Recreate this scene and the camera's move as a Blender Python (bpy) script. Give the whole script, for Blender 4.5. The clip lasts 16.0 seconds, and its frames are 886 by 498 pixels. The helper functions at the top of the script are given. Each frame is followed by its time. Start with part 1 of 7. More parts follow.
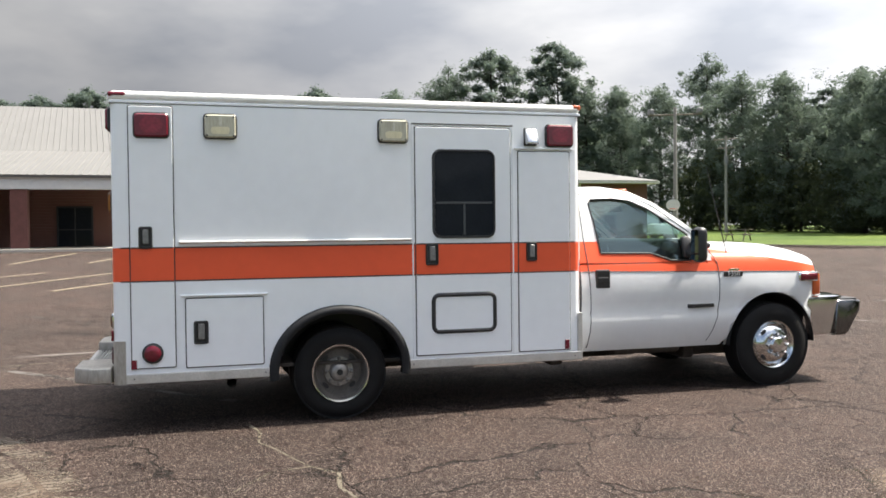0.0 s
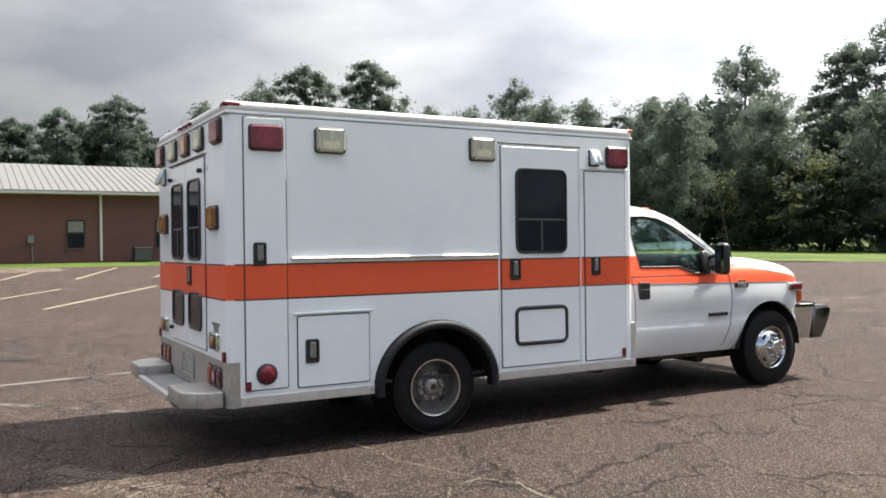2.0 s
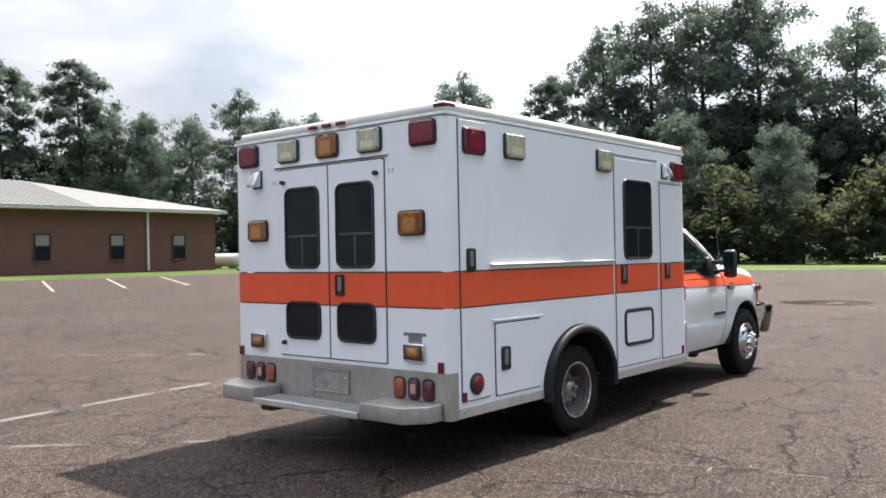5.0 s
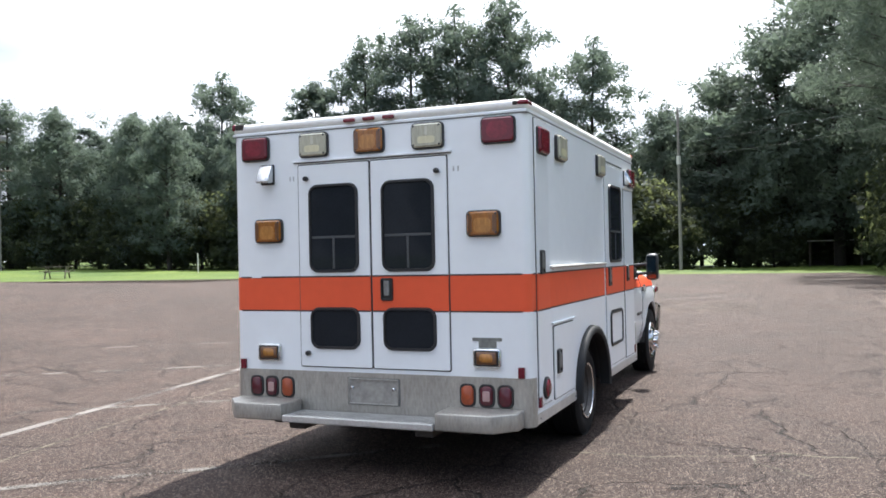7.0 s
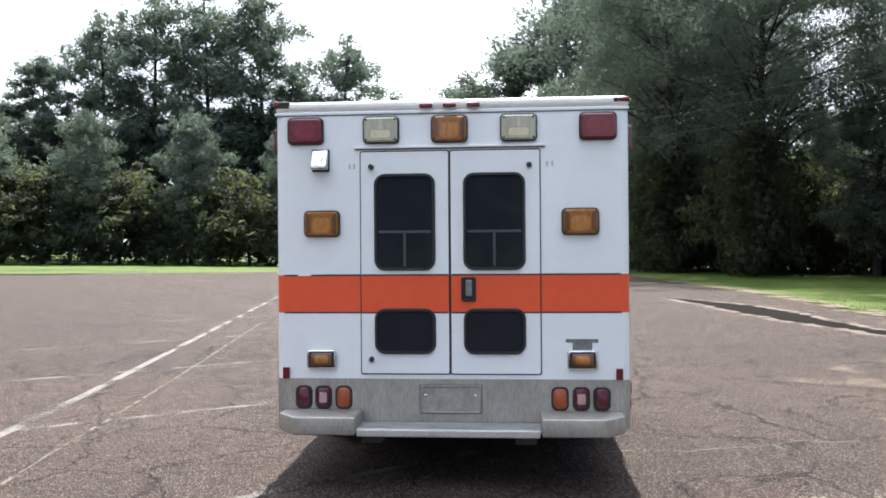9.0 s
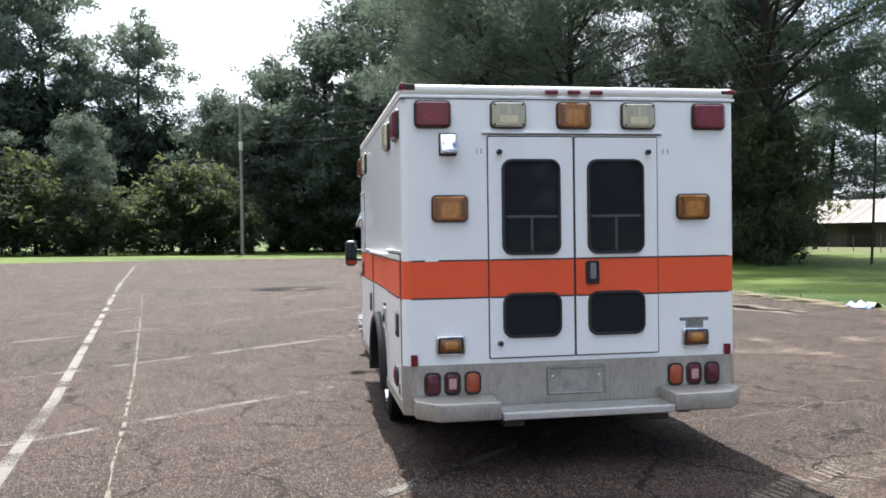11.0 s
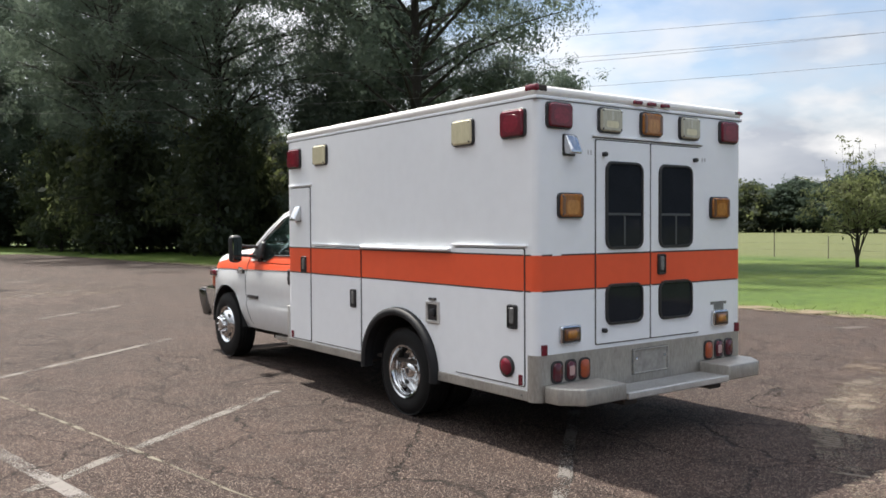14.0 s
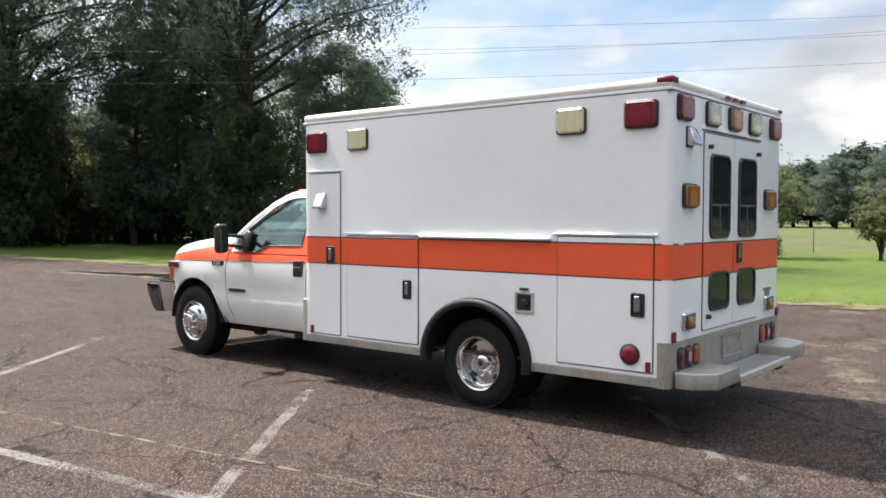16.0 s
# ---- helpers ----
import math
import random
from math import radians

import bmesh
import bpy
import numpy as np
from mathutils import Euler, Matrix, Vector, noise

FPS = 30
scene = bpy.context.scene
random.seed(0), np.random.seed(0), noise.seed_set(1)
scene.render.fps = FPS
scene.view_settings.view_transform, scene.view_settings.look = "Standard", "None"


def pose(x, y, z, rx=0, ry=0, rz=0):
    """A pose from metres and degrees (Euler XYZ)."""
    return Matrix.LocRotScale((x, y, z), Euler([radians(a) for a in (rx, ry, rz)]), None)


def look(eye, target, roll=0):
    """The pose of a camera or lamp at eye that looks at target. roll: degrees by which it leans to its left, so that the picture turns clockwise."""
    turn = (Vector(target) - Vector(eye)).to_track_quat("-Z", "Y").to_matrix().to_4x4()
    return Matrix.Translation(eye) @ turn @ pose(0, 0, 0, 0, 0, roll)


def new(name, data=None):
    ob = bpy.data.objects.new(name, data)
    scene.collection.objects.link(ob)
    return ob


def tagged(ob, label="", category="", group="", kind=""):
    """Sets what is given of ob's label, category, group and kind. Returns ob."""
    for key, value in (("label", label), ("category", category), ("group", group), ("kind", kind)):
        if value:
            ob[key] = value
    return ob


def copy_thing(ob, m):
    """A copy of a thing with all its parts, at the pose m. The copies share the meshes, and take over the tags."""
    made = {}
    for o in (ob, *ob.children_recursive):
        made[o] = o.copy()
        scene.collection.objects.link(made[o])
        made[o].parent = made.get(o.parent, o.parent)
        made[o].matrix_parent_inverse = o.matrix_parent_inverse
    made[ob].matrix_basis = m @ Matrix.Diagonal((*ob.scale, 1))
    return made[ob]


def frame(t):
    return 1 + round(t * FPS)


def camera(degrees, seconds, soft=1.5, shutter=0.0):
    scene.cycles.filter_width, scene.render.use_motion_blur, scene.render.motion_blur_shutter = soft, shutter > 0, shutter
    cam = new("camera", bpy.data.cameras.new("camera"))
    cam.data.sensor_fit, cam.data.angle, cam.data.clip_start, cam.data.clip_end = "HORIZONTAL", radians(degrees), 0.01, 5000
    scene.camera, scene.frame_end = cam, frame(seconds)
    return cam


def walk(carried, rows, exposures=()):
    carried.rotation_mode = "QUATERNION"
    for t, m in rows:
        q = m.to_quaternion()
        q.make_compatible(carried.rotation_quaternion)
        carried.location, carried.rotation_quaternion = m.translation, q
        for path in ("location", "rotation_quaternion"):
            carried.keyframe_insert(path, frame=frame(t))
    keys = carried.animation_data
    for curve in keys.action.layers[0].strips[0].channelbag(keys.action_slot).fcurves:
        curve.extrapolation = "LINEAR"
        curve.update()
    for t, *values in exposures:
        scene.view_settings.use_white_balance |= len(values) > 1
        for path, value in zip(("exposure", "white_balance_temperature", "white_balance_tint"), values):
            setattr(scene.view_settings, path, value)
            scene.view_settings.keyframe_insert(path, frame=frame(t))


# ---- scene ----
cam = camera(55.1, 16.0, 1.7)
PATH = [
    (0, (8.0, 0.64, 1.515), (6.077, 1.189, 1.475), -0.6),
    (0.5, (7.876, 0.039, 1.513), (5.99, 0.704, 1.471), -0.9),
    (1, (7.73, -0.572, 1.506), (5.878, 0.184, 1.476), -0.7),
    (1.5, (7.548, -1.14, 1.527), (5.75, -0.263, 1.507), -0.5),
    (2, (7.244, -1.653, 1.537), (5.505, -0.666, 1.53), -0.7),
    (2.5, (6.933, -2.18, 1.561), (5.266, -1.074, 1.564), -0.4),
    (3, (6.575, -2.657, 1.543), (4.957, -1.481, 1.551), -0.7),
    (3.5, (6.295, -3.216, 1.53), (4.749, -1.948, 1.523), -0.6),
    (4, (5.941, -3.697, 1.512), (4.476, -2.336, 1.504), -0.9),
    (4.2, (5.721, -3.844, 1.536), (4.289, -2.448, 1.541), -1.0),
    (6.3, (3.684, -5.215, 1.521), (2.687, -3.482, 1.531), -1.1),
    (6.5, (3.442, -5.244, 1.55), (2.501, -3.479, 1.571), -1.2),
    (7, (2.875, -5.473, 1.541), (2.097, -3.631, 1.561), -1.2),
    (7.5, (2.298, -5.582, 1.511), (1.65, -3.69, 1.524), -1.0),
    (8, (1.695, -5.704, 1.524), (1.196, -3.767, 1.537), -0.5),
    (8.2, (1.438, -5.697, 1.555), (1.008, -3.744, 1.569), -0.4),
    (10.5, (-1.301, -5.755, 1.594), (-1.079, -3.767, 1.576), -0.9),
    (11, (-1.864, -5.64, 1.595), (-1.534, -3.667, 1.561), -0.8),
    (11.5, (-2.468, -5.582, 1.588), (-1.989, -3.641, 1.55), -0.3),
    (12, (-3.032, -5.44, 1.587), (-2.383, -3.549, 1.537), 0.1),
    (12.5, (-3.601, -5.225, 1.592), (-2.831, -3.38, 1.52), 0.3),
    (13, (-4.153, -4.973, 1.615), (-3.228, -3.201, 1.548), 0.3),
    (13.5, (-4.684, -4.638, 1.622), (-3.639, -2.934, 1.568), 0.0),
    (14, (-5.223, -4.34, 1.621), (-4.031, -2.735, 1.569), -0.3),
    (14.5, (-5.654, -3.908, 1.604), (-4.358, -2.386, 1.538), 0.0),
    (15, (-6.122, -3.494, 1.599), (-4.734, -2.056, 1.527), 0.8),
    (15.5, (-6.498, -3.039, 1.603), (-5.019, -1.695, 1.526), 0.5),
    (16, (-6.857, -2.532, 1.61), (-5.305, -1.273, 1.535), 0.1),
]
walk(cam, [(t, look(eye, target, roll)) for t, eye, target, roll in PATH],
     exposures=[(0, 1.30, 6650, 10), (2, 1.26, 6600, 10), (4, 1.28, 6500, 10), (7, 1.50, 6150, 10), (10, 1.45, 6150, 10), (11.5, 1.34, 6200, 10), (12.5, 1.28, 6350, 10), (13, 1.22, 6400, 10), (14, 1.07, 6500, 10), (15, 1.22, 6500, 10), (16, 1.24, 6500, 10)])

# ---------- world and sun ----------
SUN_EL, SUN_AZ = radians(58.0), radians(2.0)      # the sun stands ahead of the truck
world = bpy.data.worlds.new("sky")
scene.world = world
world.use_nodes = True
wn, wl = world.node_tree.nodes, world.node_tree.links
wn.clear()
w_out, w_bg = wn.new("ShaderNodeOutputWorld"), wn.new("ShaderNodeBackground")
w_sky = wn.new("ShaderNodeTexSky")
w_sky.sky_type, w_sky.sun_disc = "NISHITA", False
w_sky.sun_elevation, w_sky.sun_rotation = SUN_EL, SUN_AZ
w_sky.air_density, w_sky.dust_density, w_sky.ozone_density = 1.0, 1.1, 1.0
w_tc, w_map = wn.new("ShaderNodeTexCoord"), wn.new("ShaderNodeMapping")
w_map.inputs["Scale"].default_value = (1.0, 1.0, 2.6)
w_n = wn.new("ShaderNodeTexNoise")
w_n.inputs["Scale"].default_value, w_n.inputs["Detail"].default_value, w_n.inputs["Roughness"].default_value = 2.3, 7.0, 0.55
w_dot = wn.new("ShaderNodeVectorMath")
w_dot.operation = "DOT_PRODUCT"
w_dot.inputs[1].default_value = (-0.80, 0.58, 0.12)   # the overcast half of the sky
w_cov = wn.new("ShaderNodeMath")
w_cov.operation = "MULTIPLY_ADD"
w_cov.inputs[1].default_value, w_cov.inputs[2].default_value = 0.25, 0.155
w_sum = wn.new("ShaderNodeMath")
w_sum.operation = "ADD"
w_ramp = wn.new("ShaderNodeValToRGB")
w_ramp.color_ramp.elements[0].position, w_ramp.color_ramp.elements[1].position = 0.46, 0.64
w_n2 = wn.new("ShaderNodeTexNoise")
w_n2.inputs["Scale"].default_value, w_n2.inputs["Detail"].default_value = 3.1, 5.0
w_cr = wn.new("ShaderNodeValToRGB")
w_cr.color_ramp.elements[0].position, w_cr.color_ramp.elements[1].position = 0.36, 0.62
w_cr.color_ramp.elements[0].color, w_cr.color_ramp.elements[1].color = (2.78, 2.98, 3.38, 1), (4.8, 4.86, 5.02, 1)
w_sd = wn.new("ShaderNodeVectorMath")
w_sd.operation = "DOT_PRODUCT"
w_sd.inputs[1].default_value = (0.0, math.cos(SUN_EL), math.sin(SUN_EL))
w_gl = wn.new("ShaderNodeMapRange")
w_gl.inputs["From Min"].default_value, w_gl.inputs["From Max"].default_value = 0.1, 1.0
w_gl.inputs["To Min"].default_value, w_gl.inputs["To Max"].default_value = 1.0, 3.0
w_sep, w_zen, w_haze, w_tot, w_g2 = wn.new("ShaderNodeSeparateXYZ"), wn.new("ShaderNodeMapRange"), wn.new("ShaderNodeMapRange"), wn.new("ShaderNodeMath"), wn.new("ShaderNodeMath")
w_zen.inputs["To Min"].default_value, w_zen.inputs["To Max"].default_value = 0.84, 1.55
w_haze.inputs["From Min"].default_value, w_haze.inputs["From Max"].default_value = 0.0, 0.16
w_haze.inputs["To Min"].default_value, w_haze.inputs["To Max"].default_value = 0.16, 0.0
w_g2.operation = "MULTIPLY"
wl.new(w_tc.outputs["Generated"], w_sep.inputs[0]), wl.new(w_sep.outputs[2], w_zen.inputs[0]), wl.new(w_sep.outputs[2], w_haze.inputs[0])
wl.new(w_zen.outputs[0], w_g2.inputs[0]), wl.new(w_haze.outputs[0], w_tot.inputs[1])
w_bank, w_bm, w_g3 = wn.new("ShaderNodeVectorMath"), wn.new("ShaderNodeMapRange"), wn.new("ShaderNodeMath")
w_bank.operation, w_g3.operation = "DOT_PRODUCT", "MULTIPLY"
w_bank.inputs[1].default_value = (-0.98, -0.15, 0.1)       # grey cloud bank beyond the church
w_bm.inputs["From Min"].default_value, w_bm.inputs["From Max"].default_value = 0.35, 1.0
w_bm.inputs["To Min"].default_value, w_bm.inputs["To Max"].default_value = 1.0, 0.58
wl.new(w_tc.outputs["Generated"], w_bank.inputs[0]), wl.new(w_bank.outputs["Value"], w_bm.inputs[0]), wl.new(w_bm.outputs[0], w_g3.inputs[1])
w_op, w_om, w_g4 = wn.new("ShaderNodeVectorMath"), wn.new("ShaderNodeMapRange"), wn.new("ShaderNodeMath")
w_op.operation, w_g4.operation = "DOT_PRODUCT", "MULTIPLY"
w_op.inputs[1].default_value = (0.0, -0.94, 0.34)          # unseen sky behind the path, brightened to light the truck's rear
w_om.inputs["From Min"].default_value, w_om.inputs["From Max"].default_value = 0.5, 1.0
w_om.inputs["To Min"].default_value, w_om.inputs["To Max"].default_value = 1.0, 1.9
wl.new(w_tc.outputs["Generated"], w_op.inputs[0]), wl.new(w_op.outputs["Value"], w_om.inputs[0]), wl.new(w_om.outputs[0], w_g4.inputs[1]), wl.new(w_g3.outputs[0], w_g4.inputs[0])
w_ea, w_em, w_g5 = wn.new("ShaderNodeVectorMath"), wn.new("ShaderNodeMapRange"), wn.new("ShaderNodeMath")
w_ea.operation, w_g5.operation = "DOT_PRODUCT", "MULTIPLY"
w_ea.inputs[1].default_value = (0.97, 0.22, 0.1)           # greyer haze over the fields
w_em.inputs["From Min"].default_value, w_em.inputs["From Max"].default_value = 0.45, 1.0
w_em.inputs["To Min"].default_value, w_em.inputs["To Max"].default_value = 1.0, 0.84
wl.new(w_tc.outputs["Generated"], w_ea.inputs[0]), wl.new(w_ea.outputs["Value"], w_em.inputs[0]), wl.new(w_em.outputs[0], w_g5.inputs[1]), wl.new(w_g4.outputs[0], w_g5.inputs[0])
w_mul = wn.new("ShaderNodeVectorMath")
w_mul.operation = "SCALE"
w_mix = wn.new("ShaderNodeMix")
w_mix.data_type = "RGBA"
for a, b in ((w_tc.outputs["Generated"], w_map.inputs["Vector"]), (w_map.outputs[0], w_n.inputs["Vector"]), (w_map.outputs[0], w_n2.inputs["Vector"]),
             (w_tc.outputs["Generated"], w_dot.inputs[0]), (w_dot.outputs["Value"], w_cov.inputs[0]), (w_cov.outputs[0], w_tot.inputs[0]), (w_tot.outputs[0], w_sum.inputs[0]),
             (w_n.outputs["Fac"], w_sum.inputs[1]), (w_sum.outputs[0], w_ramp.inputs[0]), (w_n2.outputs["Fac"], w_cr.inputs[0]),
             (w_tc.outputs["Generated"], w_sd.inputs[0]), (w_sd.outputs["Value"], w_gl.inputs[0]), (w_cr.outputs[0], w_mul.inputs[0]),
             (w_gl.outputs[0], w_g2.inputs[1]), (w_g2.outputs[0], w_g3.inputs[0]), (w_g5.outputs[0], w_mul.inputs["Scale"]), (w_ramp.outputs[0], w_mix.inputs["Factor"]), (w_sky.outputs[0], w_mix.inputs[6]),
             (w_mul.outputs[0], w_mix.inputs[7]), (w_mix.outputs[2], w_bg.inputs["Color"]), (w_bg.outputs[0], w_out.inputs["Surface"])):
    wl.new(a, b)
w_pn, w_pr, w_pb, w_pe, w_p1, w_p2, w_pm = (wn.new("ShaderNode" + k) for k in ("TexNoise", "ValToRGB", "MapRange", "MapRange", "Math", "Math", "Mix"))
w_pn.inputs["Scale"].default_value, w_pn.inputs["Detail"].default_value, w_pn.inputs["Roughness"].default_value = 5.2, 7.0, 0.5
w_pr.color_ramp.elements[0].position, w_pr.color_ramp.elements[1].position = 0.46, 0.58
w_pb.inputs["From Min"].default_value, w_pb.inputs["From Max"].default_value = 0.10, 0.30       # height over the horizon
w_pb.inputs["To Min"].default_value, w_pb.inputs["To Max"].default_value = 1.0, 0.25
w_pe.inputs["From Min"].default_value, w_pe.inputs["From Max"].default_value = 0.35, 0.75       # eastern sky alone
w_p1.operation, w_p2.operation, w_pm.data_type = "MULTIPLY", "MULTIPLY", "RGBA"
w_pm.inputs[7].default_value = (6.5, 6.45, 6.45, 1)
for a, b in ((w_map.outputs[0], w_pn.inputs["Vector"]), (w_pn.outputs["Fac"], w_pr.inputs[0]), (w_sep.outputs[2], w_pb.inputs[0]), (w_ea.outputs["Value"], w_pe.inputs[0]),
             (w_pr.outputs[0], w_p1.inputs[0]), (w_pb.outputs[0], w_p1.inputs[1]), (w_p1.outputs[0], w_p2.inputs[0]), (w_pe.outputs[0], w_p2.inputs[1]),
             (w_p2.outputs[0], w_pm.inputs["Factor"]), (w_mix.outputs[2], w_pm.inputs[6]), (w_pm.outputs[2], w_bg.inputs["Color"])):
    wl.new(a, b)
w_bg.inputs["Strength"].default_value = 0.073
sun = new("sun", bpy.data.lights.new("sun", "SUN"))
sun.data.energy, sun.data.angle, sun.data.color = 5.0, radians(1.1), (1.0, 0.943, 0.855)
sun.matrix_world = look((0, 60 * math.cos(SUN_EL), 60 * math.sin(SUN_EL)), (0, 0, 0))


# ---------- materials ----------
def mat(name, color, rough=0.5, metal=0.0, vary=0.12, scale=6.0, fine=60.0, bump=0.0, spec=0.5, coat=0.0, dist=0.01, island=0.0, stretch=(1, 1, 1)):
    """Principled surface whose colour varies at two scales, with fine relief."""
    m = bpy.data.materials.new(name)
    m.use_nodes = True
    n, l = m.node_tree.nodes, m.node_tree.links
    b = n["Principled BSDF"]
    tc, mp = n.new("ShaderNodeTexCoord"), n.new("ShaderNodeMapping")
    mp.inputs["Scale"].default_value = stretch
    l.new(tc.outputs["Object"], mp.inputs["Vector"])
    big, small = n.new("ShaderNodeTexNoise"), n.new("ShaderNodeTexNoise")
    big.inputs["Scale"].default_value, small.inputs["Scale"].default_value = scale, fine
    big.inputs["Detail"].default_value, small.inputs["Detail"].default_value = 6.0, 3.0
    l.new(mp.outputs[0], big.inputs["Vector"]), l.new(mp.outputs[0], small.inputs["Vector"])
    add = n.new("ShaderNodeMath")
    add.operation = "ADD"
    l.new(big.outputs["Fac"], add.inputs[0]), l.new(small.outputs["Fac"], add.inputs[1])
    last = add.outputs[0]
    if island:
        geo, isl = n.new("ShaderNodeNewGeometry"), n.new("ShaderNodeMath")
        isl.operation = "MULTIPLY_ADD"
        isl.inputs[1].default_value, isl.inputs[2].default_value = island, -island / 2
        l.new(geo.outputs["Random Per Island"], isl.inputs[0])
        tot = n.new("ShaderNodeMath")
        l.new(last, tot.inputs[0]), l.new(isl.outputs[0], tot.inputs[1])
        last = tot.outputs[0]
    rmp = n.new("ShaderNodeMapRange")
    rmp.inputs["From Min"].default_value, rmp.inputs["From Max"].default_value = 0.6, 1.4
    rmp.inputs["To Min"].default_value, rmp.inputs["To Max"].default_value = 1.0 - vary, 1.0 + vary
    l.new(last, rmp.inputs[0])
    sc = n.new("ShaderNodeVectorMath")
    sc.operation = "SCALE"
    sc.inputs[0].default_value = color
    l.new(rmp.outputs[0], sc.inputs["Scale"]), l.new(sc.outputs[0], b.inputs["Base Color"])
    b.inputs["Roughness"].default_value, b.inputs["Metallic"].default_value = rough, metal
    b.inputs["Specular IOR Level"].default_value, b.inputs["Coat Weight"].default_value = spec, coat
    if bump:
        bp = n.new("ShaderNodeBump")
        bp.inputs["Strength"].default_value, bp.inputs["Distance"].default_value = bump, dist
        l.new(small.outputs["Fac"], bp.inputs["Height"]), l.new(bp.outputs[0], b.inputs["Normal"])
    return m


def nodes_of(m):
    return m.node_tree.nodes, m.node_tree.links, m.node_tree.nodes["Principled BSDF"]


white = mat("white_paint", (0.82, 0.845, 0.87), 0.28, vary=0.03, scale=1.3, fine=9.0, coat=0.3)
cab_white = mat("cab_paint", (0.66, 0.67, 0.675), 0.28, vary=0.04, scale=1.5, fine=12.0, coat=0.3)
cream = mat("roof_paint", (0.80, 0.79, 0.76), 0.42, vary=0.08, scale=3.0, fine=25.0)
orange = mat("orange_vinyl", (0.76, 0.105, 0.040), 0.45, vary=0.05, scale=1.2, fine=12.0, spec=0.3)
gasket = mat("black_seal", (0.03, 0.03, 0.033), 0.6, vary=0.2)
shade_line = mat("grey_seal_and_shade", (0.10, 0.105, 0.11), 0.6, vary=0.2)
black = mat("black_plastic", (0.018, 0.018, 0.02), 0.42, vary=0.2, bump=0.15, fine=220.0, dist=0.001)
rubber = mat("tyre_rubber", (0.008, 0.008, 0.0083), 0.75, spec=0.25, vary=0.3, scale=9.0, bump=0.3, fine=90.0, dist=0.003)
arch_rubber = mat("arch_rubber", (0.012, 0.0125, 0.014), 0.6, spec=0.3, vary=0.25, scale=7.0)
smoked = mat("smoked_chrome", (0.17, 0.172, 0.178), 0.16, 1.0, vary=0.12)
chrome = mat("chrome", (0.62, 0.63, 0.64), 0.12, 1.0, vary=0.06)
hub_grey = mat("hub_grey", (0.30, 0.285, 0.265), 0.42, 0.6, vary=0.3, scale=18.0)
rim_grey = mat("rim_grey", (0.105, 0.096, 0.088), 0.5, 0.3, vary=0.35, scale=12.0)
pole_wood = mat("pole_wood", (0.22, 0.21, 0.195), 0.85, vary=0.2, scale=2.0, fine=14.0, stretch=(1, 1, 0.15))
steel = mat("grey_steel", (0.22, 0.22, 0.22), 0.45, 0.6, vary=0.3, scale=14.0)
rust = mat("underbody_metal", (0.05, 0.042, 0.036), 0.8, 0.2, vary=0.4, scale=12.0)
alu = mat("brushed_aluminium", (0.60, 0.59, 0.57), 0.40, 0.6, vary=0.18, scale=8.0, fine=70.0)
red_lens = mat("red_lens", (0.135, 0.008, 0.020), 0.22, vary=0.25, scale=8.0, coat=0.15)
# Yellowed lens; the sunlight on the left side is put into its colour.
clear_lens = mat("yellowed_sunlit_lens", (0.62, 0.575, 0.385), 0.22, vary=0.12, scale=7.0, fine=40.0, coat=0.3, stretch=(2.5, 2.5, 0.6))
amber_lens = mat("amber_lens", (0.29, 0.108, 0.020), 0.2, vary=0.4, scale=9.0, coat=0.3, stretch=(2.5, 2.5, 0.5))
orange_lens = mat("orange_lens", (0.44, 0.085, 0.022), 0.3, vary=0.25, coat=0.1)
# Darker than red_lens: the shade at the tail is put into this red.
tail_red_shaded = mat("tail_red_shaded_lens", (0.075, 0.006, 0.014), 0.25, vary=0.3, scale=14.0, coat=0.15)
tail_orange = mat("tail_orange_lens", (0.30, 0.058, 0.018), 0.3, vary=0.3, scale=14.0, coat=0.1)
grey_lens = mat("reverse_lens", (0.40, 0.26, 0.25), 0.2, vary=0.2, coat=0.4)
dark_glass = mat("tinted_glass", (0.018, 0.021, 0.026), 0.04, vary=0.2, spec=0.09)
seat_cloth = mat("grey_cloth", (0.050, 0.051, 0.054), 0.9, vary=0.2)
brick_mat = mat("brick_red", (0.135, 0.055, 0.045), 0.85, vary=0.22, scale=3.0, fine=40.0)
trim_white = mat("white_trim", (0.62, 0.61, 0.58), 0.6, vary=0.1)
concrete = mat("concrete", (0.42, 0.39, 0.34), 0.9, vary=0.2, scale=1.5, fine=30.0, bump=0.2)
wood = mat("grey_wood", (0.16, 0.14, 0.115), 0.85, vary=0.3, scale=2.0, fine=14.0, stretch=(1, 1, 0.15))
bark = mat("bark", (0.030, 0.026, 0.022), 0.95, vary=0.4, scale=2.0, fine=12.0, bump=0.6, dist=0.05, stretch=(1, 1, 0.3))
leaf_dark = mat("leaves_dark", (0.108, 0.142, 0.118), 0.7, vary=0.30, scale=0.25, fine=1.2, island=0.20, spec=0.15)
leaf_pine = mat("leaves_pine", (0.086, 0.116, 0.102), 0.7, vary=0.30, scale=0.25, fine=1.2, island=0.20, spec=0.15)
# Darker copy of leaf_dark: the shadow side of far trees is in its colour.
leaf_far = mat("leaves_far", (0.050, 0.072, 0.054), 0.75, vary=0.30, scale=0.25, fine=1.2, island=0.20, spec=0.1)
# Shade below the trees is put into this darker leaf colour.
leaf_shaded = mat("leaves_shaded", (0.040, 0.053, 0.042), 0.7, vary=0.30, scale=0.4, fine=1.5, island=0.20, spec=0.15)
